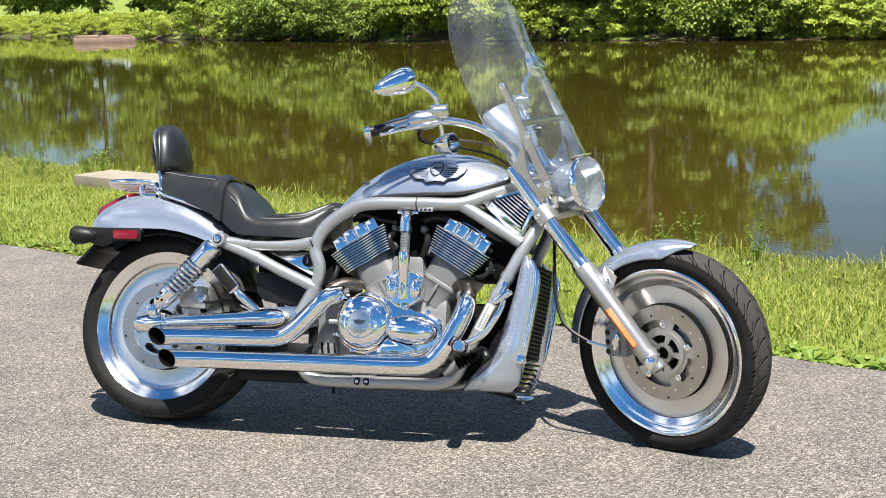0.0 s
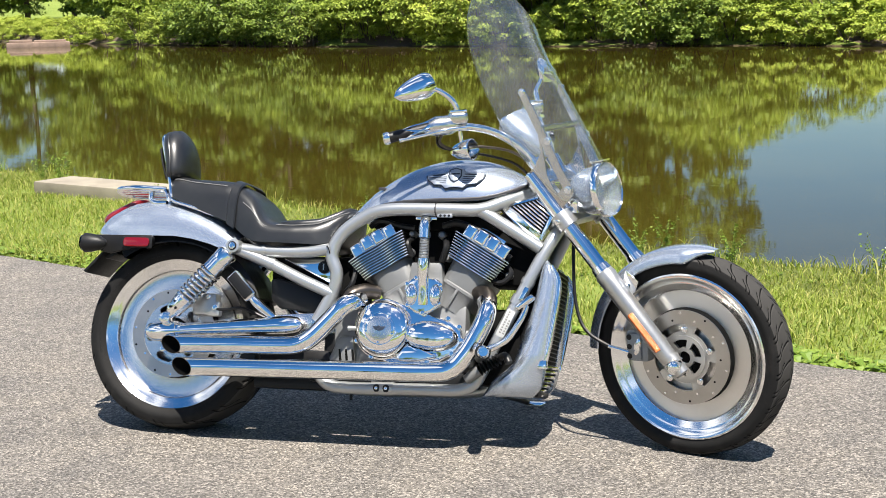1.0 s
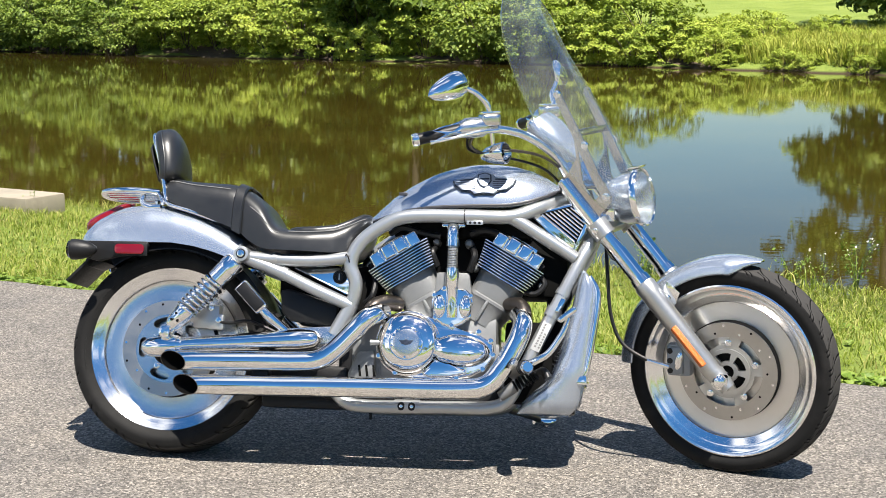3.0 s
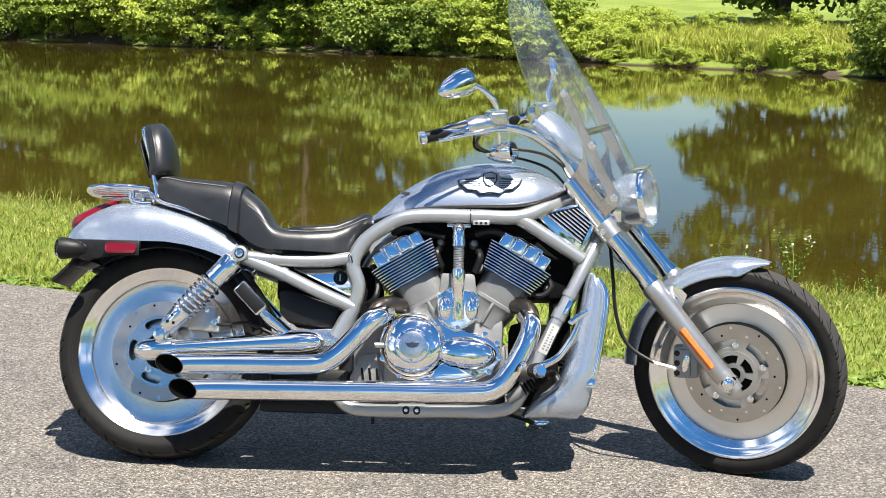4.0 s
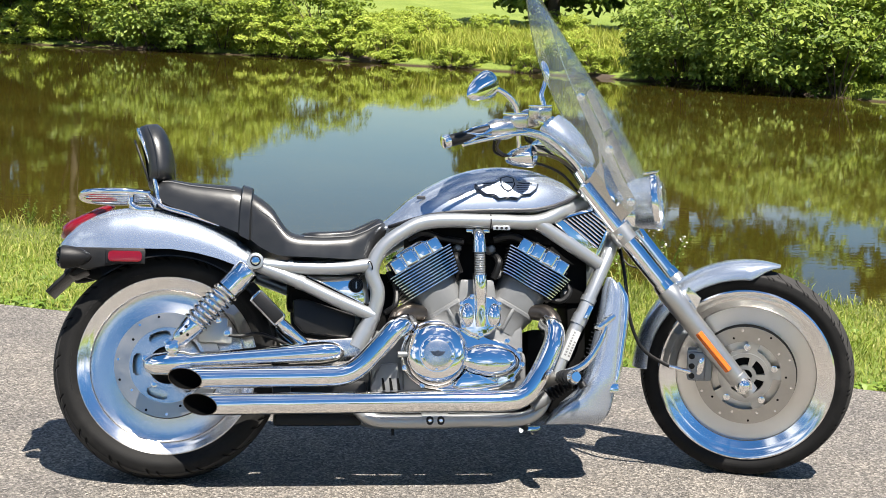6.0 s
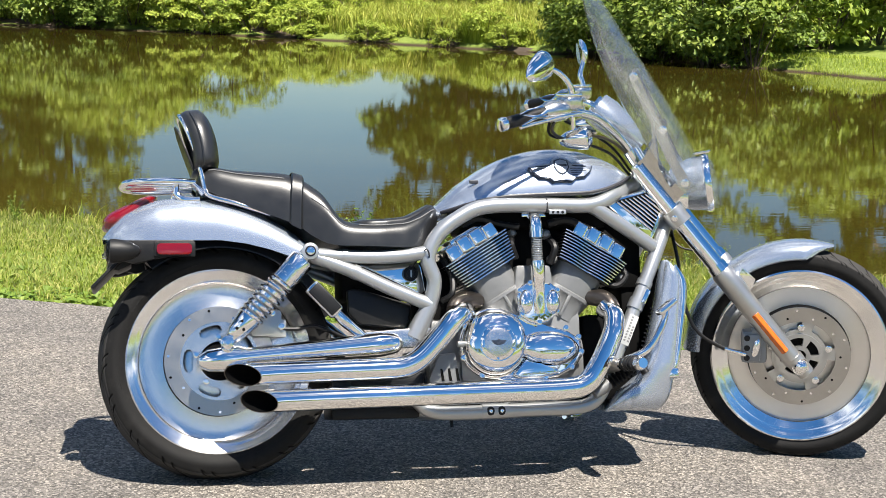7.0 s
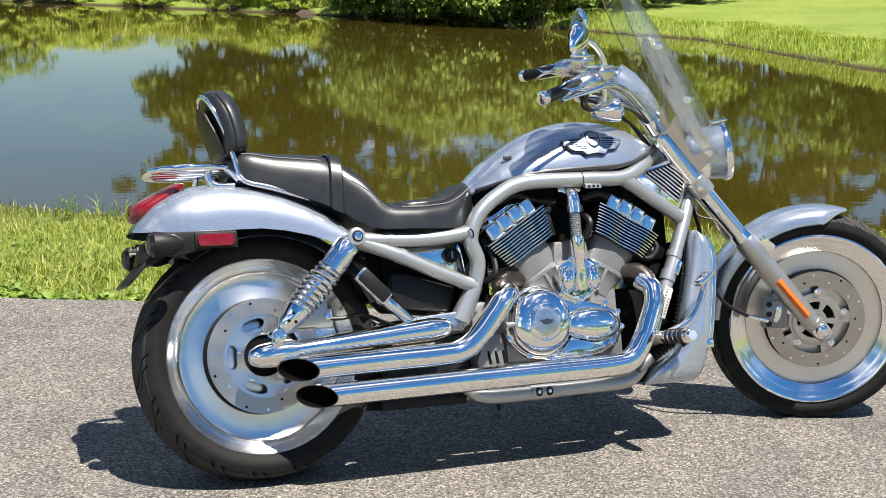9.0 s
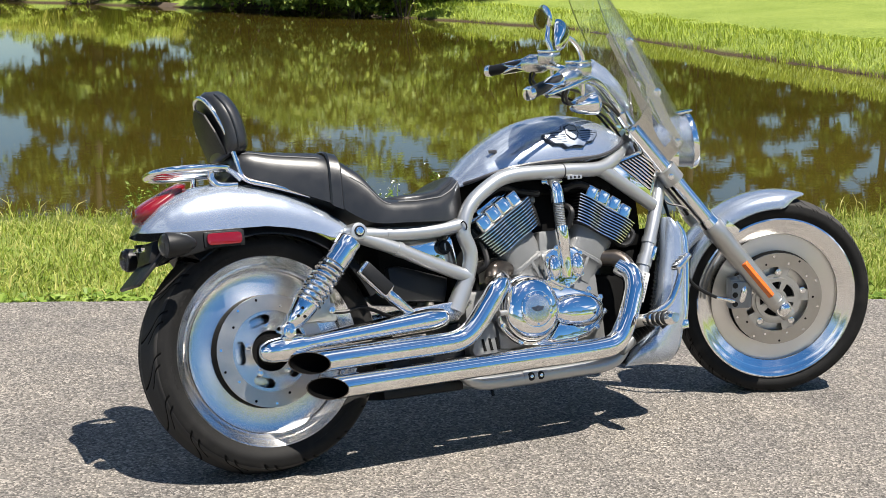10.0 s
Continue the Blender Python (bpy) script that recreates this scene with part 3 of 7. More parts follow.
spots, low, reeds = [], [], []
s = 0.0
while s < 175:
    az = azimuth(shore_point(s, 0.4))
    if az < -37:
        break
    kind = stretch(az)
    turn = lambda: rng.uniform(0, 6.3)
    open_slope = 5.5 < az < 16.3
    if open_slope:
        low.append((int(rng.choice((1, 2))), *shore_point(s, 11.0 + rng.uniform(-1, 1)), rng.uniform(0.8, 1.1), turn()))
    elif -0.5 < az < 17.5:
        for off in (4.2, 8.0):
            low.append((int(rng.choice((1, 1, 2))), *shore_point(s + rng.uniform(-0.7, 0.7), off + rng.uniform(-0.8, 0.8)), rng.uniform(0.7, 1.0) + (0.05 * off if az > 8 else -0.2), turn()))
    if -36 < az < -26 and int(s * 10) % 2 == 0:
        for off in (6.0, 12.0):
            low.append((int(rng.choice((1, 2, 2, 3))), *shore_point(s + rng.uniform(-0.9, 0.9), off + rng.uniform(-1.0, 1.0)), rng.uniform(0.7, 1.3), turn()))
    if kind == "w":
        for off, sc in ((0.15, 0.62), (1.2, 0.55), (3.4, 0.55), (6.5, 0.7)) if open_slope else ((0.15, 0.95), (1.1, 1.15), (2.6, 1.1)):
            low.append((int(rng.choice((2, 2, 2, 3, 1))) if not open_slope and off < 2 and az > -26 else 2, *shore_point(s + rng.uniform(-0.5, 0.5), off + rng.uniform(-0.2, 0.3)), sc * rng.uniform(0.7, 1.0), turn()))
    elif kind != "lawn":
        k0 = {"o": 0, "b": 1, "m": 3, "r": 2, "x": 2}[kind]
        off = {"o": -0.3, "b": 0.3, "m": 0.25, "r": 1.1, "x": 1.0}[kind]
        low.append((k0, *shore_point(s, off + rng.uniform(-0.4, 0.3)), rng.uniform(0.7, 1.15) * (0.75 if open_slope else 1.0), turn()))
        if open_slope:
            reeds.append((0, *shore_point(s + rng.uniform(-0.8, 0.8), 0.4), rng.uniform(0.6, 0.8), turn()))
            s += 1.5
            continue
        low.append((int(rng.choice((1, 3, 2))) if kind != "o" else int(rng.choice((1, 3))), *shore_point(s + 0.9, off + 1.7), rng.uniform(0.7, 1.2), turn()))
        low.append((int(rng.choice((0, 3))) if kind == "o" else int(rng.choice((1, 3))), *shore_point(s + 0.4, off + 4.0), rng.uniform(1.0, 1.5), turn()))
        if az < 8 or az > 16:
            low.append((3 if kind == "o" else 1, *shore_point(s + 0.4, off + 6.5), rng.uniform(1.2, 1.7), turn()))
        if kind == "r":
            for off in (0.5, 1.0, 1.7):
                reeds.append((0, *shore_point(s + rng.uniform(-0.8, 0.8), off), rng.uniform(0.7, 1.1), turn()))
    s += (1.5 if s < 80 else 2.6)
for a, d_ in ((-6.5, 58), (-9, 62)):
    spots.append((1, 0.6 + d_ * math.sin(radians(a)), -4.1 + d_ * math.cos(radians(a)), 1.0, a))
s = 10.0
while s < 175:
    for off in (6, 13):
        q = shore_point(s + off * 0.2, off + rng.uniform(-1.5, 1.5))
        az = azimuth(q)
        if az < 21.5 and not -2.2 < az < 6.6 and not (az < -26 and off < 10) and not (0 < az < 17 and off < 10):
            spots.append((int(rng.integers(0, 3)), q.x, q.y, rng.uniform(0.8, 1.15) * (1.2 if 0 < az < 17 else 1.0), rng.uniform(0, 6.3)))
        if 7.2 < az < 18.5 and off > 10:
            q = shore_point(s + 4.6, 17 + rng.uniform(-1.0, 1.0))
            spots.append((int(rng.integers(0, 3)), q.x, q.y, rng.uniform(1.2, 1.4), rng.uniform(0, 6.3)))
    s += 5.0
for k in range(36):  # trees behind the camera close the view
    a = math.pi * (1.06 + 0.88 * k / 35)
    spots.append((3 + k % 2, 1 + 84 * math.cos(a) + rng.uniform(-3, 3), -6 + 70 * math.sin(a) + rng.uniform(-3, 3), rng.uniform(0.85, 1.2), rng.uniform(0, 6.3)))
for k in range(26):  # a wood beyond the lawn at the pond's end
    a = radians(29 + 62 * k / 25)
    d_ = 68 + rng.uniform(-4, 6) - 14 * k / 25
    spots.append((3 + k % 2, 0.6 + d_ * math.sin(a), -4.1 + d_ * math.cos(a), rng.uniform(0.9, 1.25), rng.uniform(0, 6.3)))
for _, tx, ty, ts, tr in spots[-26:]:  # undergrowth below the wood
    low.append((0, tx - 2.5 * math.sin(tr), ty - 3.0, 1.5 * ts, tr))
place(tree_kinds, spots)
place(shrub_kinds, low)
place(tussocks, reeds)

# bare soil of the far bank, undercut at the waterline
SOIL = surface("bank_soil", (0.065, 0.045, 0.03), 0.95, 0, 0.35, 5, 1.0, 30, dirt=(0.12, 0.085, 0.06))
bm = bmesh.new()
rows, s = [], 12.0
while s < 172:
    row = []
    for off, up in ((-0.25, -0.10), (-0.08, 0.02), (0.02, 0.08), (0.14, 0.13), (0.5, 0.05), (1.2, 0.09), (2.4, 0.10), (4.5, 0.06)):
        q = shore_point(s, off + 0.22 * noise.noise(Vector((s * 0.9, off, 0))))
        if off > 0.4 and 5.0 < azimuth(q) < 16.8:
            up = -0.15
        z = WATER_Z + up if off < 0.3 else float(land(q.x, q.y)) + up
        row.append(bm.verts.new((q.x, q.y, z + 0.07 * noise.noise(Vector((s * 1.7, off * 2, 4))))))
    if azimuth(shore_point(s, 0)) < 23.5:
        rows.append(row)
    s += 0.5
skin(bm, rows, cap=False, closed=False)
tagged(new("bank_soil", finish("bank_soil", bm, SOIL)), "bare brown soil bank at the waterline", "bank", kind="structure")

# ---- near bank: turf, weeds, slabs ----
def blades(name, xs_, ys_, hs, ws, lean, material, base_drop=0.01):
    n = len(xs_)
    zs = land(xs_, ys_) - base_drop
    yaw = rng.uniform(0, 2 * math.pi, n)
    dx, dy = np.cos(yaw), np.sin(yaw)
    la = rng.normal(0, lean, (n, 2))
    b = np.stack([xs_, ys_, zs], -1)
    side = np.stack([dx, dy, 0 * dx], -1) * ws[:, None] / 2
    mid = b + np.stack([la[:, 0] * 0.4 * hs, la[:, 1] * 0.4 * hs, hs * 0.6], -1)
    tip = b + np.stack([la[:, 0] * hs * 1.1, la[:, 1] * hs * 1.1, hs * (1 - 0.35 * np.abs(la).sum(1).clip(0, 1.5) / 1.5)], -1)
    V = np.stack([b - side, b + side, mid + side * 0.8, mid - side * 0.8, tip], 1).reshape(-1, 3)
    i = np.arange(n) * 5
    faces = np.concatenate([np.stack([i, i + 1, i + 2], -1), np.stack([i, i + 2, i + 3], -1), np.stack([i + 3, i + 2, i + 4], -1)])
    me = bpy.data.meshes.new(name)
    me.from_pydata(V.tolist(), [], faces.tolist())
    me.materials.append(material)
    return me


def scatter(n, x0, x1, y0, y1, keep):
    x, y = rng.uniform(x0, x1, n), rng.uniform(y0, y1, n)
    k = keep(x, y)
    return x[k], y[k]


edge_keep = lambda x, y: (path_side(x, y) > -0.02 + 0.05 * np.sin(x * 7.0) * np.sin(x * 2.3)) & (pond_distance(x, y) > 0.03) & (y < 16)
x, y = scatter(420000, -8, 9, 0.0, 11, edge_keep)
patch = np.sin(x * 1.9 + 0.7 * y) * np.cos(y * 2.3 - x) * 0.5 + 0.5
keep = rng.uniform(0, 1, len(x)) < 0.55 + 0.45 * patch
x, y, patch = x[keep], y[keep], patch[keep]
h = rng.uniform(0.028, 0.078, len(x)) * (0.75 + 0.5 * patch)
tagged(new("grass", blades("grass", x, y, h, rng.uniform(0.004, 0.0085, len(x)), 0.55, TURF)), "mown green grass with paler dry blades", "grass", kind="stuff")
# taller fringe at the waterline
x, y = scatter(60000, -9, 9, 2, 12, lambda x, y: (np.abs(pond_distance(x, y) - 0.12) < 0.22) & (path_side(x, y) > 0.5))
h = rng.uniform(0.06, 0.19, len(x)) * (0.5 + 0.5 * np.sin(x * 3.1) ** 2)
tagged(new("shore_grass", blades("shore_grass", x, y, h, rng.uniform(0.005, 0.010, len(x)), 0.35, TURF)), "longer unmown grass along the waterline", "grass", kind="stuff")
# far lawn fringe at the pond's end
x, y = scatter(160000, 9, 26, 2, 36, lambda x, y: (pond_distance(x, y) > -0.12) & (pond_distance(x, y) < 1.6) & ((x > 11) | (y > 20)))
h = rng.uniform(0.07, 0.22, len(x)) * np.clip(1.5 - pond_distance(x, y) * 0.8, 0.35, 1.5)
tagged(new("bank_grass", blades("bank_grass", x, y, h, rng.uniform(0.012, 0.022, len(x)), 0.45, SHRUB)), "tall bright grass on the far bank", "grass", kind="stuff")
x, y = scatter(240000, -14, 24, 26, 64, lambda x, y: (pond_distance(x, y) > 0.3) & (pond_distance(x, y) < 12) & (np.degrees(np.arctan2(x - 0.6, y + 4.1)) > -8) & (np.degrees(np.arctan2(x - 0.6, y + 4.1)) < 24))
h = rng.uniform(0.3, 0.9, len(x))
tagged(new("meadow", blades("meadow", x, y, h, rng.uniform(0.03, 0.06, len(x)), 0.4, MEADOW)), "tall yellow-green meadow grass behind the bank", "grass", kind="stuff")


def leafy(name, centres, size, count, material, flat=0.35):
    """Rosettes of broad leaves round each centre."""
    V, F = [], []
    for (cx, cy, cz, sc) in centres:
        for k in range(count):
            a = 2.4 * k + rng.uniform(-0.4, 0.4)
            l = size * sc * rng.uniform(0.6, 1.15)
            up = rng.uniform(0.15, 0.8)
            d = np.array([math.cos(a), math.sin(a), 0])
            w = np.array([-math.sin(a), math.cos(a), 0]) * l * flat
            o = np.array([cx, cy, cz])
            z = np.array([0, 0, 1.0])
            pts = [o, o + d * l * 0.45 + z * l * up * 0.7 + w, o + d * l * 0.9 + z * l * up * 0.55, o + d * l * 0.45 + z * l * up * 0.7 - w, o + d * l * 0.5 + z * l * up * 0.58]
            i = len(V)
            V += [p.tolist() for p in pts]
            F += [(i, i + 1, i + 4), (i + 1, i + 2, i + 4), (i + 2, i + 3, i + 4), (i + 3, i, i + 4)]
    me = bpy.data.meshes.new(name)
    me.from_pydata(V, [], F)
    me.materials.append(material)
    return me


cs = []
for k in range(2100):
    x = rng.uniform(-7, 8)
    off = abs(rng.normal(0, 0.13)) if k % 3 else rng.uniform(0, 3.0)
    y = 2.07 - 0.407 * x + off * 1.08 - 0.01
    if pond_distance(np.array(x), np.array(y)) > 0.05:
        cs.append((x, y, float(land(x, y)), rng.uniform(0.35, 1.15) * (1.0 if k % 3 else 0.6)))
tagged(new("broadleaf_weeds", leafy("broadleaf_weeds", cs, 0.066, 9, WEED)), "broad-leaved weeds along the asphalt edge", "weeds", kind="stuff")

PALE = surface("pale_petals", (0.75, 0.74, 0.66), 0.7)


def tall_weed(h, flower):
    root = new("tall_weed")
    stem = bmesh.new()
    tops = []
    for k in range(5):
        a = k * 1.3
        e = (math.cos(a) * h * 0.28, math.sin(a) * h * 0.28, h * (0.7 + 0.3 * ((k * 37) % 10) / 10))
        add_tube(stem, spline([(0, 0, -0.03), (e[0] * 0.3, e[1] * 0.3, h * 0.45), e], 5), [0.004, 0.003, 0.0015], 5)
        tops.append(e)
    part("stem", stem, WEED, root)
    pts = []
    for e in tops:
        for q in range(26):
            f = rng.uniform(0.25, 1.0)
            pts.append((e[0] * f + rng.normal(0, 0.02), e[1] * f + rng.normal(0, 0.02), e[2] * f + rng.normal(0, 0.02)))
    lv = new("leaves", leaf_cloud("leaves", np.array(pts), rng.uniform(0.012, 0.034, len(pts)) * (0.6 if flower else 1.0), WEED))
    lv.parent = root
    if flower:
        fl = [np.array(e) + rng.normal(0, 0.012, 3) for e in tops for _ in range(4)]
        pf = new("flower_head", leaf_cloud("flower_head", np.array(fl), np.full(len(fl), 0.010), PALE))
        pf.parent = root
        tagged(pf, kind="stuff")
    return tagged(root, "pale-flowered weed on the bank" if flower else "tall leafy green weed on the bank", "weed", "tall weeds by the water")


weeds = [tall_weed(0.55, False), tall_weed(0.42, True)]
for i, (k, x, y, sc) in enumerate(((0, 1.69, 4.76, 0.55), (1, 2.60, 4.75, 0.85), (1, 2.78, 4.85, 0.72), (0, 1.07, 5.0, 0.5), (0, 3.35, 4.21, 0.36), (0, 3.62, 4.15, 0.42), (0, -5.8, 8.4, 0.65), (0, -5.45, 8.7, 0.55), (0, -4.95, 8.2, 0.75), (0, 3.2, 4.35, 0.3), (0, -6.1, 8.6, 0.5), (0, -1.25, 6.45, 0.42), (0, -2.97, 6.14, 0.36), (0, 0.2, 5.35, 0.36), (0, -1.0, 6.1, 0.40), (1, 2.95, 4.5, 0.9), (0, 1.24, 5.1, 0.55))):
    m = Matrix.Translation((x, y, float(land(x, y)) - 0.02)) @ Matrix.Rotation(i * 1.1, 4, "Z") @ Matrix.Scale(sc, 4)
    if i < 2:
        weeds[k].matrix_basis = m
    else:
        copy_thing(weeds[k], Matrix()).matrix_basis = m

CONCRETE = surface("weathered_concrete", (0.28, 0.245, 0.185), 0.85, 0, 0.22, 6, 0.8, 40, dirt=(0.17, 0.14, 0.105))
BRICKISH = surface("weathered_brown_stone", (0.24, 0.17, 0.13), 0.9, 0, 0.35, 4, 1.0, 14, dirt=(0.12, 0.085, 0.06))
slab = box(0, 0, 0, 1.50, 0.42, 0.15, 0.02)
for v in slab.verts:
    v.co += Vector((0, 0.012 * noise.noise(v.co * 5), 0.012 * noise.noise(v.co * 4 + Vector((3, 1, 2)))))
ang = math.atan2(5.93 - 6.75, -2.5 + 4.4)
tagged(part("concrete_slab", slab, CONCRETE, None, "", Matrix.Translation((-3.56, 6.50, -0.085)) @ Matrix.Rotation(ang, 4, "Z")), "weathered tan concrete slab lying on the grass bank", "slab")
blk = part("stone_block", join(box(0, 0, 0.0, 3.3, 1.6, 0.36, 0.07), box(-0.9, 0.05, 0.24, 1.2, 1.2, 0.16, 0.05), box(0.62, 0.1, 0.22, 1.7, 1.1, 0.12, 0.04)), BRICKISH, None, "", Matrix.Translation((-37.5, 65.3, -0.25)) @ Matrix.Rotation(radians(30), 4, "Z"))
tagged(blk, "low brown stone block at the far waterline", "block")

# ---- the motorcycle ----
LEAN = 17.0
bike = new("motorcycle")
bike.matrix_world = Matrix.Translation((0.0, -0.055, 0.0)) @ Matrix.Rotation(radians(-LEAN), 4, "X")
tagged(bike, "silver-blue cruiser motorcycle with chrome pipes, parked leaning on its stand", "motorcycle")
AXIS = Vector((-0.633, 0, 0.774)).normalized()
HEAD = Vector((1.511, 0, 0.524))
STEER = Matrix.Translation(HEAD) @ Matrix.Rotation(radians(-28), 4, AXIS) @ Matrix.Translation(-HEAD) @ Matrix.Translation((0, 0, 0.32)) @ Matrix.Rotation(radians(-1.5), 4, "X") @ Matrix.Translation((0, 0, -0.32))
REAR_C, FRONT_C = Vector((0.010, 0.015, 0.326)), Vector((1.76, 0, 0.325))


def polar_plate(r0, r1, y0, y1, na=120, nr=6, hole=None):
    """A flat ring about the y axis with openings where hole(radius, angle) is true."""
    bm = bmesh.new()
    cells = {}
    for i in range(nr):
        for k in range(na):
            rm, am = r0 + (r1 - r0) * (i + 0.5) / nr, 2 * math.pi * (k + 0.5) / na
            cells[i, k] = not (hole and hole(rm, am))
    vs = {}

    def vert(i, k, y):
        key = (i, k % na, y)
        if key not in vs:
            r, a = r0 + (r1 - r0) * i / nr, 2 * math.pi * (k % na) / na
            vs[key] = bm.verts.new((r * math.cos(a), y, r * math.sin(a)))
        return vs[key]

    for (i, k), on in cells.items():
        if not on:
            continue
        q = [(i, k), (i + 1, k), (i + 1, k + 1), (i, k + 1)]
        bm.faces.new([vert(*c, y0) for c in q])
        bm.faces.new([vert(*c, y1) for c in q[::-1]])
        for (di, dk), (p0, p1) in {(-1, 0): (3, 0), (1, 0): (1, 2), (0, -1): (0, 1), (0, 1): (2, 3)}.items():
            if not cells.get((i + di, (k + dk) % na), False):
                bm.faces.new([vert(*q[p0], y0), vert(*q[p0], y1), vert(*q[p1], y1), vert(*q[p1], y0)])
    return bm


def tyre_mesh(r_out, r_rim, half, count, sweep, reach, groove):
    """A tyre about the y axis; the mesh follows the curved tread grooves, which alternate from side to side."""
    prof = spline([(0, -half * 0.70, r_rim - 0.014), (0, -half * 0.90, r_rim + 0.007), (0, -half * 1.0, r_rim + (r_out - r_rim) * 0.34), (0, -half * 0.985, r_rim + (r_out - r_rim) * 0.55),
                   (0, -half * 0.86, r_rim + (r_out - r_rim) * 0.80), (0, -half * 0.5, r_out - 0.010), (0, 0, r_out)], 7)
    prof = prof + [Vector((0, -p.y, p.z)) for p in prof[-2::-1]]
    n = len(prof)
    ys, rs = np.array([p.y for p in prof]), np.array([p.z for p in prof])
    w = groove * count / (2 * math.pi * r_out)
    cols = np.concatenate([k * 0.25 + np.array([0.0, 0.25 * w, 0.75 * w, w, 0.10 + w * 0.5]) for k in range(4)])
    N = len(cols)
    ph = (np.arange(count)[:, None] + cols[None, :]).reshape(-1)
    u = ys / half
    shift = sweep * np.abs(u) ** 1.5
    A = (ph[:, None] - shift[None, :]) * 2 * math.pi / count
    Y = np.broadcast_to(ys, A.shape)
    c = np.tile(np.arange(N), count)[:, None]
    tread = rs[None, :] > r_rim + (r_out - r_rim) * 0.66
    au = np.abs(u)[None, :]
    left, right = (u < 0)[None, :], (u > 0)[None, :]
    cut_at = lambda k: (c == 5 * k + 1) | (c == 5 * k + 2)
    g = tread & ((cut_at(0) & left & (au > 0.06) & (au < reach)) | (cut_at(2) & right & (au > 0.06) & (au < reach)) | (cut_at(1) & left & (au > 0.5) & (au < 0.95)) | (cut_at(3) & right & (au > 0.5) & (au < 0.95)))
    Rr = np.broadcast_to(rs, A.shape) - 0.005 * g
    V = np.stack([Rr * np.cos(A), Y, Rr * np.sin(A)], -1).reshape(-1, 3)
    seg = len(ph)
    i = np.arange(seg * n).reshape(seg, n)
    j = np.roll(i, -1, axis=0)
    F = np.stack([i[:, :-1], i[:, 1:], j[:, 1:], j[:, :-1]], -1).reshape(-1, 4)
    me = bpy.data.meshes.new("tyre")
    me.from_pydata(V.tolist(), [], F.tolist())
    me.polygons.foreach_set("use_smooth", [True] * len(me.polygons))
    for mt in (RUBBER, DARK, TREAD):
        me.materials.append(mt)
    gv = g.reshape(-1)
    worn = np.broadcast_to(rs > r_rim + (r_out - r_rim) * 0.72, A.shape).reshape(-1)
    # Groove faces take DARK, so their shade is in the colour; worn tread takes TREAD.
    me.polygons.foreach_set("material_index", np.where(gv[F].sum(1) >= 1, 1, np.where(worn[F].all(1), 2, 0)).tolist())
    return me


def spun_metal(name, rough, drawn=0.9):
    """Lathe-turned aluminium: gloss drawn out across the turning marks."""
    m = surface(name, (0.80, 0.785, 0.76), rough, 1.0, 0.04, 20, 0, rough_vary=0.03)
    nt = m.node_tree
    p = nt.nodes["Principled BSDF"]
    t = nt.nodes.new("ShaderNodeTangent")
    t.direction_type, t.axis = "RADIAL", "Y"
    p.inputs["Anisotropic"].default_value = drawn
    p.inputs["Anisotropic Rotation"].default_value = 0.25
    nt.links.new(t.outputs[0], p.inputs["Tangent"])
    return m


SPUN = spun_metal("spun_aluminium", 0.32)
SPUN_BRIGHT = spun_metal("polished_spun_aluminium", 0.24, 0.6)


def child(name, mesh, parent, label="", m=None):
    ob = new(name, mesh)
    ob.parent = parent
    if m is not None:
        ob.matrix_local = m
    return tagged(ob, label)


def bolt_mesh(r=0.008, h=0.006, head=6, dome=True):
    bm = bmesh.new()
    add_lathe(bm, [(0, -h), (r * 0.45, -h), (r * 0.5, -h * 0.6), (r * 0.62, -h * 0.62), (r * 0.95, -h * 0.45), (r, 0), (0, 0)], 14)
    return finish("bolt", bm, CHROME)


BOLT = bolt_mesh()


def bolt(parent, x, y, z, sc=1.0, m=None, name="bolt"):
    loc = Matrix.Translation((x, y, z)) @ Matrix.Scale(sc, 4)
    return child(name, BOLT, parent, m=(m @ loc) if m is not None else loc)


def sidewall_bars(parent, r, y, spans, h=0.012):
    """Raised unreadable moulded lettering on the sidewall, as plain bars."""
    bm = bmesh.new()
    for a0, a1, cnt in spans:
        for k in range(cnt):
            a = radians(a0 + (a1 - a0) * (k + 0.5) / cnt)
            w = radians((a1 - a0) / cnt * 0.32)
            pts = [(r - h / 2, a - w), (r + h / 2, a - w), (r + h / 2, a + w), (r - h / 2, a + w)]
            lo = [bm.verts.new((q * math.cos(b), y + 0.004, q * math.sin(b))) for q, b in pts]
            hi = [bm.verts.new((q * math.cos(b), y - 0.0006, q * math.sin(b))) for q, b in pts]
            skin(bm, [lo, hi])
    tagged(part("sidewall_marking", bm, RUBBER, parent), kind="stuff")


# rear wheel
rear = part("rear_wheel", lathe([(0.044, -0.060), (0.052, -0.064), (0.095, -0.058), (0.135, -0.049), (0.165, -0.0445), (0.190, -0.0435), (0.203, -0.044), (0.214, -0.046), (0.222, -0.050),
                                 (0.228, -0.056), (0.230, -0.060), (0.240, -0.066), (0.250, -0.074), (0.252, -0.076), (0.255, -0.074), (0.252, -0.066), (0.240, -0.05), (0.240, 0.05),
                                 (0.252, 0.066), (0.255, 0.074), (0.252, 0.079), (0.246, 0.079), (0.232, 0.066), (0.226, 0.04), (0.20, 0.02), (0.13, 0.04), (0.05, 0.06), (0.044, 0.06)], 128, closed=True),
            SPUN_BRIGHT, bike, "polished solid disc wheel")
rear.matrix_local = Matrix.Translation(REAR_C)
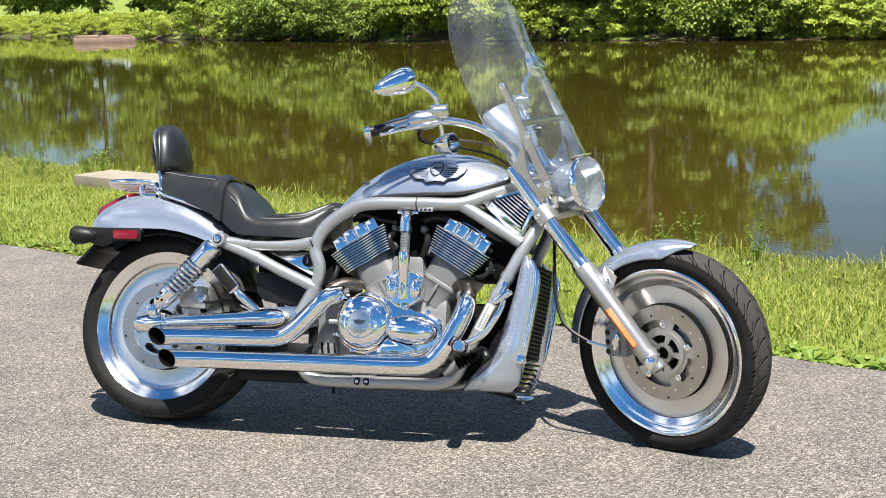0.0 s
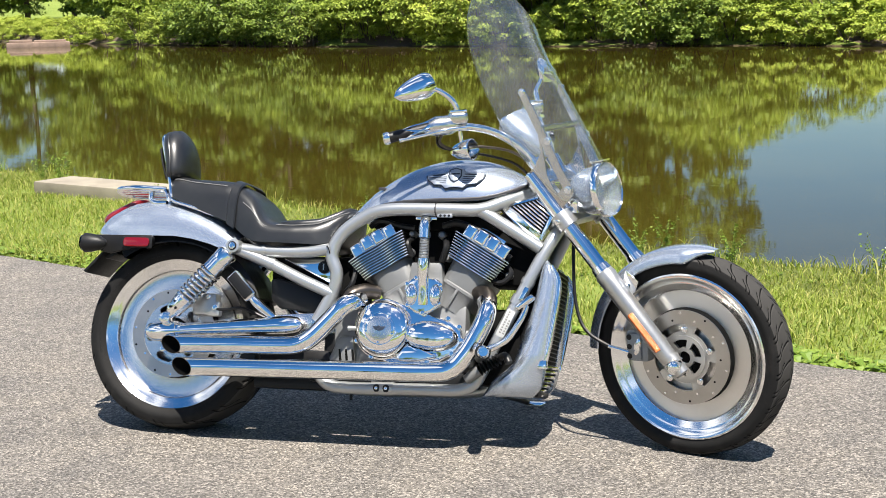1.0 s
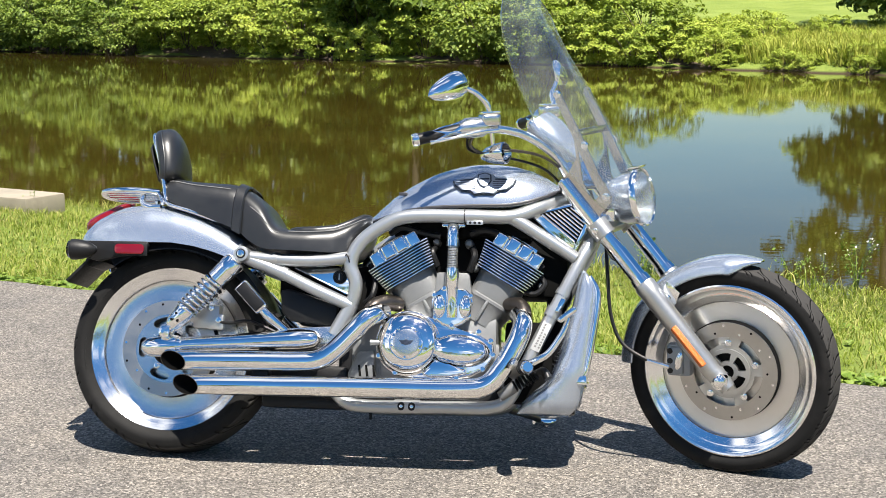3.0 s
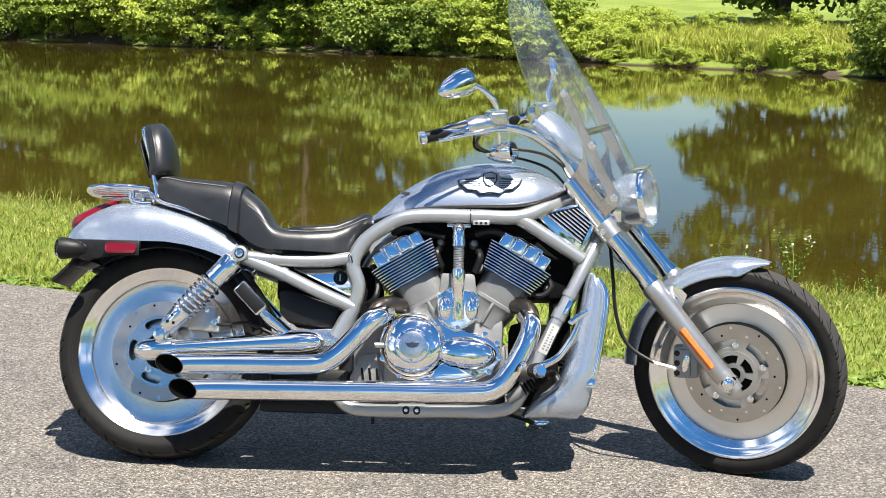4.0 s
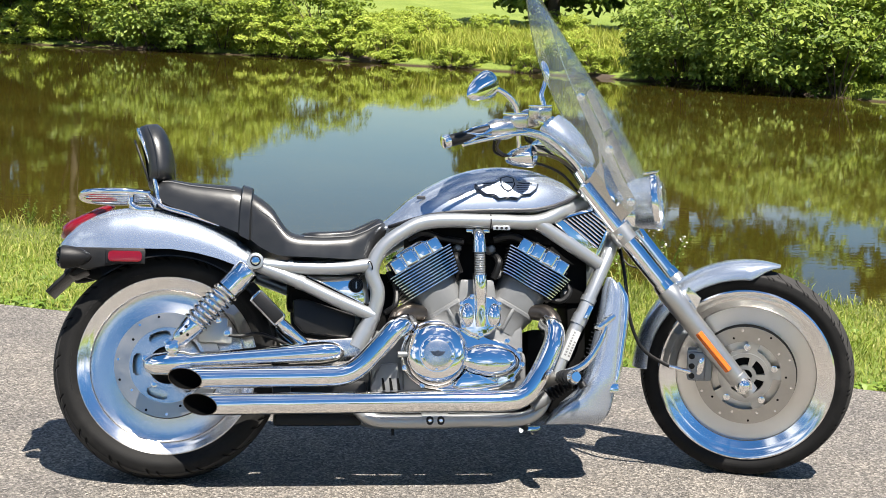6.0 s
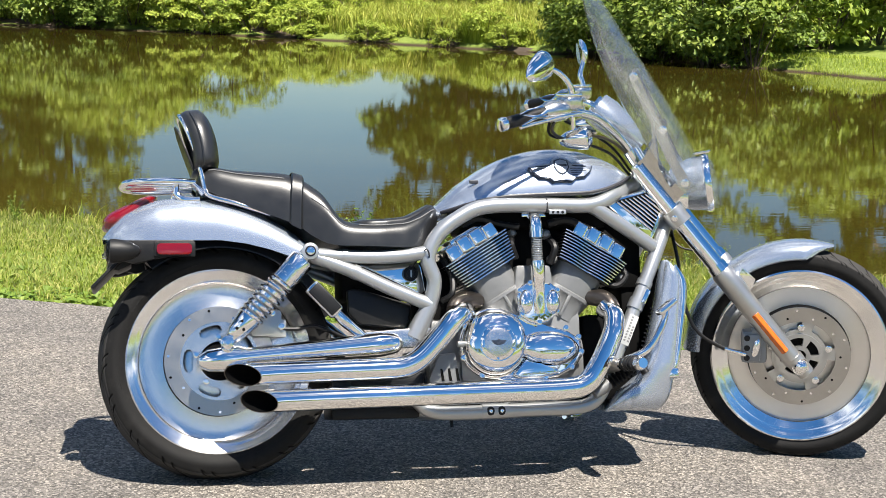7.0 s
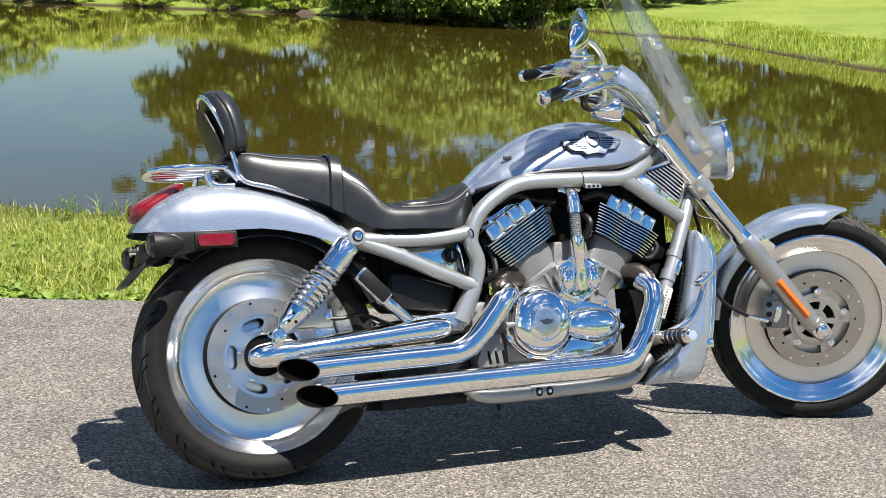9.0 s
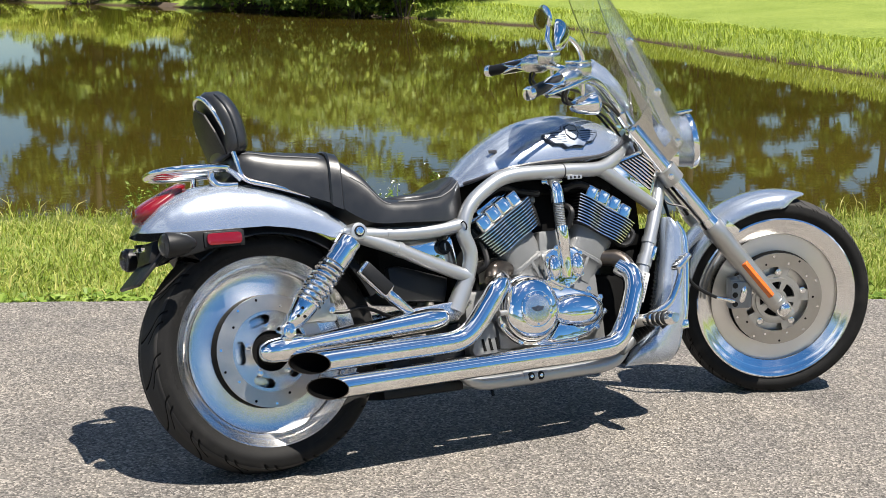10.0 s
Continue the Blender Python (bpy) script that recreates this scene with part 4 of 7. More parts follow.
part("wheel_lip", lathe([(0.2175, -0.0462), (0.2185, -0.0640), (0.2205, -0.0660), (0.2345, -0.0695), (0.2360, -0.0705), (0.2480, -0.0755), (0.2545, -0.0800), (0.2575, -0.0765), (0.2525, -0.0655)], 128), WHEEL_LIP, rear, "bright polished rim lip")
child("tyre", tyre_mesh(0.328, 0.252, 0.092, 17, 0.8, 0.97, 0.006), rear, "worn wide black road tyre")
sidewall_bars(rear, 0.277, -0.0905, [(100, 150, 12), (172, 196, 5), (290, 330, 12), (20, 50, 8)])
rdisc = part("brake_disc", polar_plate(0.108, 0.150, -0.092, -0.087, 120, 2), DISC, rear, "drilled steel brake disc")
part("disc_carrier", polar_plate(0.054, 0.112, -0.090, -0.086, 180, 18, lambda r, a: math.hypot(r - 0.086, 0.086 * max(0.0, abs(radians((math.degrees(a) + 10) % 72 - 45)) - radians(12.0))) < 0.0125), ALUMINIUM, rear)
for k in range(15):
    a = k * 0.4189 + (0.1 if k % 3 else 0.0)
    rr = 0.140 if k % 3 else 0.122
    bmh = lathe([(0, -0.0005), (0.0038, -0.0005), (0.0038, 0.002)], 10, (rr * math.cos(a), -0.0922, rr * math.sin(a)))
    part("drilled_hole", bmh, WHEEL_LIP if k % 2 else DARK, rear)
# Near-black ring round the disc: its edge shadow, put in as colour.
part("disc_shade_ring", lathe([(0.1500, -0.0875), (0.1530, -0.0350), (0.1500, -0.0350)], 96), DARK, rear)
part("hub", lathe([(0, -0.105), (0.03, -0.104), (0.036, -0.098), (0.038, -0.084), (0.057, -0.083), (0.057, -0.078), (0.045, -0.075), (0.045, 0.075), (0, 0.08)], 32), DARK, rear)
for k in range(5):
    a = radians(20 + 72 * k)
    bolt(rear, 0.066 * math.cos(a), -0.090, 0.066 * math.sin(a), 1.2)

# front wheel, steered
front = part("front_wheel", lathe([(0.058, -0.030), (0.10, -0.030), (0.206, -0.024), (0.212, -0.0245), (0.218, -0.026), (0.226, -0.029), (0.234, -0.033), (0.241, -0.037), (0.246, -0.042), (0.252, -0.047), (0.260, -0.050),
                                   (0.264, -0.045), (0.260, -0.038), (0.248, -0.03), (0.248, 0.03), (0.260, 0.038), (0.264, 0.045), (0.260, 0.05), (0.252, 0.049), (0.24, 0.026), (0.215, 0.02), (0.058, 0.03)], 128, closed=True),
             SPUN, bike, "satin spun solid disc wheel")
front.matrix_local = STEER @ Matrix.Translation(FRONT_C)
part("wheel_lip", lathe([(0.2065, -0.0255), (0.2085, -0.0360), (0.2110, -0.0385), (0.2290, -0.0435), (0.2305, -0.0450), (0.2335, -0.0460), (0.2360, -0.0470), (0.2480, -0.0535), (0.2510, -0.0560), (0.2590, -0.0585), (0.2635, -0.0560), (0.2655, -0.0475), (0.2605, -0.0375)], 128), WHEEL_LIP, front, "bright polished rim lip")
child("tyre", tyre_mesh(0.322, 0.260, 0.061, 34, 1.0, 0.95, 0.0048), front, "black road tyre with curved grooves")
sidewall_bars(front, 0.283, -0.0595, [(305, 335, 12), (120, 150, 10), (210, 232, 6)], 0.010)
part("brake_disc", polar_plate(0.106, 0.150, -0.058, -0.053, 120, 2), DISC, front, "drilled steel brake disc")
part("disc_carrier", polar_plate(0.066, 0.108, -0.056, -0.051, 120, 8, lambda r, a: 0.080 < r and (math.degrees(a) + 5) % 72 > 20), FORK_LEG, front)
part("hub_spider", polar_plate(0.020, 0.070, -0.062, -0.045, 120, 8, lambda r, a: 0.030 < r < 0.060 and (math.degrees(a) + 14) % 72 > 20), FORK_LEG, front)
# Same dark ring here, the shadow behind the disc's rim made as a part.
part("disc_shade_ring", lathe([(0.1500, -0.0535), (0.1535, -0.0300), (0.1500, -0.0300)], 96), DARK, front)
part("hub", lathe([(0, -0.046), (0.066, -0.046), (0.070, -0.03), (0.070, 0.045), (0, 0.05)], 40), DARK, front)
for k in range(20):
    a = k * math.pi / 10 + (0.08 if k % 2 else 0)
    rr = 0.140 if k % 2 else 0.120
    part("drilled_hole", lathe([(0, -0.0005), (0.0036, -0.0005), (0.0036, 0.002)], 10, (rr * math.cos(a), -0.0582, rr * math.sin(a))), WHEEL_LIP if k % 3 else DARK, front)
for k in range(5):
    a = radians(16 + 72 * k)
    bolt(front, 0.088 * math.cos(a), -0.0565, 0.088 * math.sin(a), 1.35)

# ---- fork and steering head ----
LEG = lambda z: 1.3595 + (0.791 - z) * 0.815
for v in (-0.115, 0.115):
    s = -1 if v < 0 else 1
    leg = part("fork_leg", tube([(LEG(0.596), v, 0.596), (LEG(0.585), v, 0.585), (LEG(0.56), v, 0.56), (LEG(0.33), v, 0.33), (LEG(0.305), v, 0.305)], [0.029, 0.034, 0.0325, 0.0285, 0.022], 24), FORK_LEG, bike, "satin cast fork lower", STEER)
    part("fork_tube", tube([(LEG(0.90), v, 0.90), (LEG(0.575), v, 0.575)], 0.0255, 24), CHROME, bike, "chrome fork tube", STEER)
    part("dust_seal", tube([(LEG(0.612), v, 0.612), (LEG(0.594), v, 0.594)], [0.029, 0.0315], 24), CHROME, leg, "", STEER)
    part("clamp_collar", tube([(LEG(0.775), v, 0.775), (LEG(0.735), v, 0.735)], 0.034, 24), FORK_LEG, bike, "", STEER)
    bmr = tube([(LEG(0.470), v + s * 0.030, 0.470), (LEG(0.358), v + s * 0.0285, 0.358)], 0.0125, 4, up=(0.77, 0, 0.63))
    bmesh.ops.bevel(bmr, geom=bmr.edges[:], offset=0.002, segments=1, affect="EDGES")
    part("reflector", bmr, ORANGE, leg, "long orange side reflector", STEER)
    part("axle_cap", lathe([(0, s * 0.155), (0.012, s * 0.153), (0.019, s * 0.147), (0.021, s * 0.138), (0.025, s * 0.138), (0.026, s * 0.10)], 24, (1.757, 0, 0.312)), CHROME, bike, "", STEER)
    part("axle_clamp", tube([(1.735, v, 0.335), (1.778, v, 0.287)], [0.03, 0.024], 20), FORK_LEG, leg, "", STEER)
clamp_low = box(0, 0, 0, 0.055, 0.25, 0.034, 0.01)
part("lower_clamp", clamp_low, FORK_LEG, bike, "", STEER @ Matrix.Translation((1.375, 0, 0.758)) @ Matrix.Rotation(radians(39), 4, "Y"))
part("upper_clamp", box(0, 0, 0, 0.06, 0.27, 0.03, 0.01), CHROME, bike, "", STEER @ Matrix.Translation((1.285, 0, 0.885)) @ Matrix.Rotation(radians(39), 4, "Y"))
part("steering_head", tube([(1.245, 0, 0.862), (1.345, 0, 0.738)], 0.036, 24), FRAME_PAINT, bike)
for v in (-0.115, 0.115):
    bolt(bike, LEG(0.755) - 0.005, v - 0.035 if v < 0 else v + 0.028, 0.755, 1.2, STEER)

# caliper and hose
CALIPER = surface("blue_grey_caliper", (0.24, 0.26, 0.28), 0.4, 0.5, 0.06, 60, 0.1, 600)
cal = part("front_caliper", join(box(1.624, -0.088, 0.362, 0.076, 0.05, 0.100, 0.014), box(1.616, -0.112, 0.362, 0.052, 0.02, 0.086, 0.010), box(1.640, -0.098, 0.405, 0.05, 0.03, 0.03, 0.008)), CALIPER, bike, "cast brake caliper with oval chrome badge", STEER)
part("badge", lathe([(0, -0.126), (0.011, -0.125), (0.015, -0.121), (0.015, -0.11)], 24), CHROME, cal, "", STEER @ Matrix.Translation((1.628, 0, 0.362)) @ Matrix.Rotation(radians(14), 4, "Y") @ Matrix.Diagonal((0.8, 1, 1.9, 1)))
for dz in (0.03, 0.0, -0.03):
    part("piston_cap", lathe([(0, -0.124), (0.009, -0.122), (0.010, -0.11)], 16, (1.602, 0, 0.362 + dz)), PLASTIC, cal, "", STEER)
part("brake_hose", tube([(1.375, -0.04, 0.70), (1.395, -0.085, 0.62), (1.415, -0.12, 0.50), (1.455, -0.14, 0.415), (1.53, -0.135, 0.365), (1.595, -0.118, 0.345)], 0.0055, 8, 8), PLASTIC, bike, "", STEER)
part("hose_fitting", tube([(1.535, -0.135, 0.362), (1.598, -0.12, 0.343)], [0.006, 0.008], 10), CHROME, bike, "", STEER)
part("wiring_cable", tube([(1.36, -0.02, 0.70), (1.40, -0.05, 0.655), (1.45, -0.06, 0.64), (1.50, -0.085, 0.60)], 0.003, 6, 6), PLASTIC, bike, "", STEER)


# ---- front fender ----
def fender_front():
    secs = []
    for k in range(31):
        t = k / 30
        a = radians(74 + 104 * t)
        taper = min(1.0, 0.28 + t * 5.5) if t < 0.14 else 1.0
        w = 0.077 * taper
        ro = 0.347
        drop = 0.047 * taper * (1.0 if t > 0.1 else 0.4 + 6 * t)
        ring = []
        prof = [(-1.0, 1.0), (-0.97, 0.62), (-0.85, 0.3), (-0.6, 0.1), (-0.3, 0.02), (0, 0), (0.3, 0.02), (0.6, 0.1), (0.85, 0.3), (0.97, 0.62), (1.0, 1.0)]
        for off in (0.0, 0.004):
            for u, d in (prof if off == 0 else prof[::-1]):
                r = ro - d * drop - off
                ring.append((FRONT_C.x + r * math.cos(a), u * (w - off), FRONT_C.z + r * math.sin(a)))
        secs.append(ring)
    return loft(secs)


ff = part("front_fender", fender_front(), PAINT, bike, "silver-blue painted fender", STEER)
for s in (-1, 1):
    part("fender_bracket", plate([(1.585, 0.60), (1.625, 0.565), (1.60, 0.50), (1.56, 0.535)], s * 0.082, s * 0.088, 0.002), CHROME, ff, "", STEER)
for q in ((1.588, 0.548), (1.603, 0.518)):
    bolt(ff, q[0], -0.09, q[1], 1.0, STEER)

# ---- headlamp ----
LAMP = STEER @ Matrix.Translation((1.468, 0, 0.842)) @ Matrix.Rotation(radians(-8), 4, "Y")
lamp = part("headlamp", lathe([(0.0, -0.115), (0.035, -0.11), (0.062, -0.085), (0.078, -0.04), (0.084, 0.0), (0.088, 0.004), (0.089, 0.016), (0.084, 0.02), (0.078, 0.0), (0.066, -0.04), (0.03, -0.06), (0, -0.062)], 64, axis="x"), PAINT, bike, "round headlamp with a silver shell", LAMP)
part("reflector_bowl", lathe([(0.079, 0.002), (0.067, -0.036), (0.035, -0.056), (0.012, -0.058), (0.012, -0.03), (0, -0.026)], 48, axis="x"), ALUMINIUM, lamp, "", LAMP)
part("trim_ring", lathe([(0.083, 0.018), (0.087, 0.024), (0.091, 0.018), (0.091, 0.006), (0.086, 0.004)], 64, axis="x"), CHROME, lamp, "", LAMP)
glass = lathe([(0.082, 0.017), (0.080, 0.022), (0.06, 0.036), (0.03, 0.043), (0, 0.045), (0, 0.041), (0.03, 0.039), (0.06, 0.032), (0.078, 0.018)], 48, axis="x")
lens = part("lens", glass, SCREEN_CLEAR, lamp, "clear ribbed glass lens", LAMP)
lens.visible_shadow = False
flutes = bmesh.new()
for k in range(-5, 6):
    y = k * 0.013
    hh = math.sqrt(max(0, 0.070 ** 2 - y * y))
    add_tube(flutes, [(0.004, y, -hh), (0.012, y, 0), (0.004, y, hh)], 0.0018, 6)
part("lens_flutes", flutes, SCREEN_CLEAR, lamp, "", LAMP).visible_shadow = False
part("visor", plate([(-0.01, 0.088), (0.028, 0.090), (0.034, 0.096), (-0.02, 0.094)], -0.025, 0.025, 0.002), CHROME, lamp, "", LAMP)
for s in (-1, 1):
    part("lamp_mount", box(1.40, s * 0.09, 0.80, 0.05, 0.012, 0.045, 0.004), CHROME, bike, "", STEER)
part("lamp_stalk", cyl((1.37, 0, 0.775), (1.43, 0, 0.80), 0.02), CHROME, bike, "", STEER)


# ---- windscreen ----
def curve(v, xs_, ys_):
    """A smooth curve through points, averaged from the straight one."""
    s = 0.09 * min(1.0, v / 0.09, (1 - v) / 0.09)
    return float(np.mean(np.interp(v + s * np.linspace(-1, 1, 15), xs_, ys_)))


def screen_point(u, v, off=0.0):
    """u across from -1 to 1, v up from 0 to 1."""
    z = 0.815 + 0.68 * v
    w = curve(v, [0, 0.05, 0.12, 0.3, 0.5, 0.7, 0.84, 0.93, 0.98, 1.0], [0.160, 0.188, 0.206, 0.224, 0.228, 0.223, 0.206, 0.162, 0.105, 0.04])
    xc = curve(v, [0, 0.19, 0.345, 0.52, 0.684, 0.86, 0.97, 1.0], [1.500, 1.438, 1.382, 1.308, 1.232, 1.154, 1.102, 1.084])
    back = curve(v, [0, 0.19, 0.345, 0.52, 0.684, 0.86, 1.0], [0.080, 0.122, 0.132, 0.118, 0.088, 0.038, 0.0])
    return Vector((xc - back * abs(u) ** 1.9 - off * 0.85, u * w, z + 0.012 * abs(u) ** 2 - off * 0.5))


def framed(outline, opening, y0, y1):
    """A flat plate with one opening through it."""
    bm = bmesh.new()
    loops = [[bm.verts.new((x, y0, z)) for x, z in q] for q in (outline, opening)]
    edges = [bm.edges.new((q[k], q[(k + 1) % len(q)])) for q in loops for k in range(len(q))]
    bmesh.ops.triangle_fill(bm, use_beauty=True, use_dissolve=False, edges=edges)
    out = bmesh.ops.extrude_face_region(bm, geom=bm.faces[:])
    for v in out["geom"]:
        if isinstance(v, bmesh.types.BMVert):
            v.co.y = y1
    return bm


NU, NV = 28, 40
shell = bmesh.new()
sheets = []
for off in (0.0, 0.0045):
    sheets.append([[shell.verts.new(screen_point(2 * i / NU - 1, j / NV, off)) for i in range(NU + 1)] for j in range(NV + 1)])
for sh, flip in ((sheets[0], False), (sheets[1], True)):
    for j in range(NV):
        for i in range(NU):
            q = [sh[j][i], sh[j][i + 1], sh[j + 1][i + 1], sh[j + 1][i]]
            shell.faces.new(q[::-1] if flip else q)
rim0 = [s[0][i] for s in sheets[:1] for i in range(NU + 1)] + [sheets[0][j][NU] for j in range(1, NV + 1)] + [sheets[0][NV][i] for i in range(NU - 1, -1, -1)] + [sheets[0][j][0] for j in range(NV - 1, 0, -1)]
rim1 = [s[0][i] for s in sheets[1:] for i in range(NU + 1)] + [sheets[1][j][NU] for j in range(1, NV + 1)] + [sheets[1][NV][i] for i in range(NU - 1, -1, -1)] + [sheets[1][j][0] for j in range(NV - 1, 0, -1)]
for k in range(len(rim0)):
    kk = (k + 1) % len(rim0)
    shell.faces.new((rim0[k], rim1[k], rim1[kk], rim0[kk])).material_index = 1
screen = part("windscreen", shell, [SCREEN_CLEAR, SCREEN_EDGE], bike, "tall clear curved acrylic windscreen", STEER, 60)
screen.visible_shadow = False
for s in (-1, 1):
    y = s * 0.120
    arm = [(1.250, 1.160), (1.254, 1.178), (1.268, 1.178), (1.276, 1.162), (1.332, 1.050), (1.362, 0.985), (1.390, 0.925), (1.430, 0.858), (1.426, 0.838), (1.395, 0.808), (1.374, 0.778), (1.352, 0.780), (1.347, 0.800),
           (1.342, 0.842), (1.305, 0.882), (1.283, 0.884), (1.264, 0.892), (1.264, 0.906), (1.292, 0.930), (1.318, 0.975), (1.312, 1.030), (1.285, 1.085)]
    slot = [(1.322, 1.002), (1.339, 0.968), (1.362, 0.918), (1.392, 0.862), (1.372, 0.842), (1.356, 0.862), (1.336, 0.902), (1.330, 0.950)]
    br = part("screen_bracket", framed(arm, slot, y - 0.003, y + 0.003), BRACKET, bike, "brushed steel windscreen bracket", STEER)
    for (x, z, sc) in ((1.261, 1.168, 1.6), (1.347, 1.012, 1.6), (1.413, 0.856, 1.6)):
        m = STEER @ Matrix.Translation((x, y + s * 0.004, z)) @ (Matrix() if s < 0 else Matrix.Rotation(math.pi, 4, "Z")) @ Matrix.Scale(sc, 4)
        child("bolt", BOLT, br, m=m)
    for (x, z) in ((1.363, 0.793), (1.275, 0.898)):
        part("mount_grommet", lathe([(0.007, s * 0.008), (0.012, s * 0.008), (0.015, s * 0.002), (0.015, -s * 0.012)], 20, (x, y, z)), PLASTIC, br, "", STEER)
        m = STEER @ Matrix.Translation((x, y + s * 0.007, z)) @ (Matrix() if s < 0 else Matrix.Rotation(math.pi, 4, "Z")) @ Matrix.Scale(1.25, 4)
        child("bolt", BOLT, br, m=m)
part("bracket_brace", box(1.325, 0, 1.05, 0.005, 0.25, 0.022, 0.002), BRACKET, bike, "", STEER)

# ---- handlebar and controls ----
for s in (-1, 1):
    bar = part("handlebar", tube([(0.912, s * 0.385, 1.052), (1.01, s * 0.30, 1.075), (1.09, s * 0.225, 1.072), (1.155, s * 0.15, 1.048), (1.21, s * 0.085, 0.995), (1.25, s * 0.06, 0.945), (1.292, s * 0.055, 0.875)], 0.0128, 16, 8), CHROME, bike, "chrome handlebar half", STEER)
    g0, g1 = Vector((0.908, s * 0.388, 1.051)), Vector((1.015, s * 0.296, 1.0755))
    gd = (g1 - g0).normalized()
    grip = part("grip", tube([g0, g0 + gd * 0.012, g0 + gd * 0.016, g1], [0.018, 0.0185, 0.0175, 0.0185], 20), PLASTIC, bike, "black grip with chrome flame inlay", STEER)
    part("end_cap", tube([g0 - gd * 0.012, g0 - gd * 0.009, g0 + gd * 0.002, g0 + gd * 0.009], [0.013, 0.019, 0.0205, 0.0195], 24), CHROME, grip, "", STEER)
    side, upv = Vector((0, 0, 1)), gd.cross(Vector((0, 0, 1))).normalized() * 1
    for k, (ph, ln, amp) in enumerate(((-2.6, 0.095, 0.5), (-1.7, 0.080, -0.45), (-0.7, 0.095, 0.5), (0.4, 0.085, -0.5), (1.5, 0.09, 0.5), (2.6, 0.08, -0.4))):
        pts = []
        for q in range(9):
            f = q / 8
            a = ph + amp * math.sin(f * 4.2)
            pts.append(g1 - gd * (ln * f) + 0.0176 * (math.cos(a) * upv + math.sin(a) * side))
        part("flame_inlay", tube(pts, [0.0075, 0.005, 0.0055, 0.003, 0.0008], 8), CHROME, grip, "", STEER)
    house = part("switch_housing", tube([(1.012, s * 0.298, 1.075), (1.03, s * 0.283, 1.078), (1.065, s * 0.25, 1.08), (1.078, s * 0.238, 1.079)], [0.024, 0.032, 0.031, 0.022], 18), ALUMINIUM, bike, "satin silver switch housing", STEER)
    part("reservoir", box(1.082, s * 0.232, 1.100, 0.062, 0.062, 0.04, 0.014, 3), ALUMINIUM, bike, "satin silver fluid reservoir", STEER @ Matrix.Translation((1.082, s * 0.232, 1.1)) @ Matrix.Rotation(s * radians(-42), 4, "Z") @ Matrix.Translation((-1.082, -s * 0.232, -1.1)))
    part("reservoir_lid", box(1.082, s * 0.232, 1.122, 0.056, 0.056, 0.008, 0.003), CHROME, house, "", STEER @ Matrix.Translation((1.082, s * 0.232, 1.1)) @ Matrix.Rotation(s * radians(-42), 4, "Z") @ Matrix.Translation((-1.082, -s * 0.232, -1.1)))
    part("lever", tube([(1.112, s * 0.235, 1.068), (1.075, s * 0.285, 1.066), (1.02, s * 0.335, 1.055), (0.975, s * 0.372, 1.046), (0.958, s * 0.388, 1.043)], [0.009, 0.006, 0.005, 0.005, 0.007], 12, 6), CHROME, bike, "chrome control lever", STEER)
    part("mirror_stem", tube([(1.088, s * 0.245, 1.085), (1.092, s * 0.245, 1.12), (1.082, s * 0.255, 1.155), (1.058 + (0.030 if s > 0 else 0), s * 0.275, 1.185), (1.028 + (0.062 if s > 0 else 0), s * 0.295, 1.203 + (0.014 if s > 0 else 0))], [0.010, 0.009, 0.009, 0.008, 0.007], 12, 8), CHROME, bike, "", STEER)
    MM = STEER @ Matrix.Translation((1.005 if s < 0 else 1.080, s * 0.325, 1.205 if s < 0 else 1.222)) @ Matrix.Rotation(radians(-16 if s < 0 else 7), 4, "Z") @ Matrix.Rotation(radians(-12) * s, 4, "X") @ Matrix.Rotation(radians(-10), 4, "Y")
    head = bmesh.new()
    rings = []
    for q in range(13):
        f = q / 12
        yy = s * (-0.060 + 0.165 * f)
        r = 0.042 * math.sqrt(max(0.0004, 1 - ((f - 0.28) / (0.28 if f < 0.28 else 0.72)) ** (4 if f < 0.28 else 1.8))) * (1 if f < 0.28 else 1 - 0.25 * (f - 0.28))
        ring = []
        for k in range(18):
            a = 2 * math.pi * k / 18
            c, sn = math.cos(a), math.sin(a)
            ring.append(head.verts.new(((0.030 if s < 0 else 0.020) * (r / 0.042) * c if c > 0 else 0.008 * c * (r / 0.042), yy, r * sn)))
        rings.append(ring)
    skin(head, rings)
    mirror = part("mirror", head, CHROME, bike, "chrome teardrop rear-view mirror", MM)
    face = bmesh.new()
    ring = []
    for k in range(30):
        a = 2 * math.pi * k / 30
        yy = 0.068 * math.cos(a)
        ring.append(face.verts.new((-0.0095, s * (0.008 + yy) , 0.034 * math.sin(a) * (1 - 0.25 * max(0, yy / 0.068)))))
    face.faces.new(ring)
    bmesh.ops.extrude_face_region(face, geom=face.faces[:])
    part("mirror_glass", face, MIRROR_GLASS, mirror, "", MM)
    sig = part("turn_signal", lathe([(0, -0.048), (0.010, -0.044), (0.020, -0.026), (0.0265, 0.0), (0.0285, 0.016), (0.0285, 0.022), (0.026, 0.024)], 28, axis="x"), CHROME, bike, "chrome bullet turn signal", STEER @ Matrix.Translation((1.108, s * 0.238, 0.997)) @ Matrix.Rotation(radians(-6), 4, "Y") @ Matrix.Scale(1.2, 4))
    part("lens", lathe([(0.026, 0.022), (0.022, 0.029), (0.012, 0.033), (0, 0.034)], 24, axis="x"), LAMP_GLASS, sig, "", STEER @ Matrix.Translation((1.108, s * 0.238, 0.997)) @ Matrix.Rotation(radians(-6), 4, "Y") @ Matrix.Scale(1.2, 4))
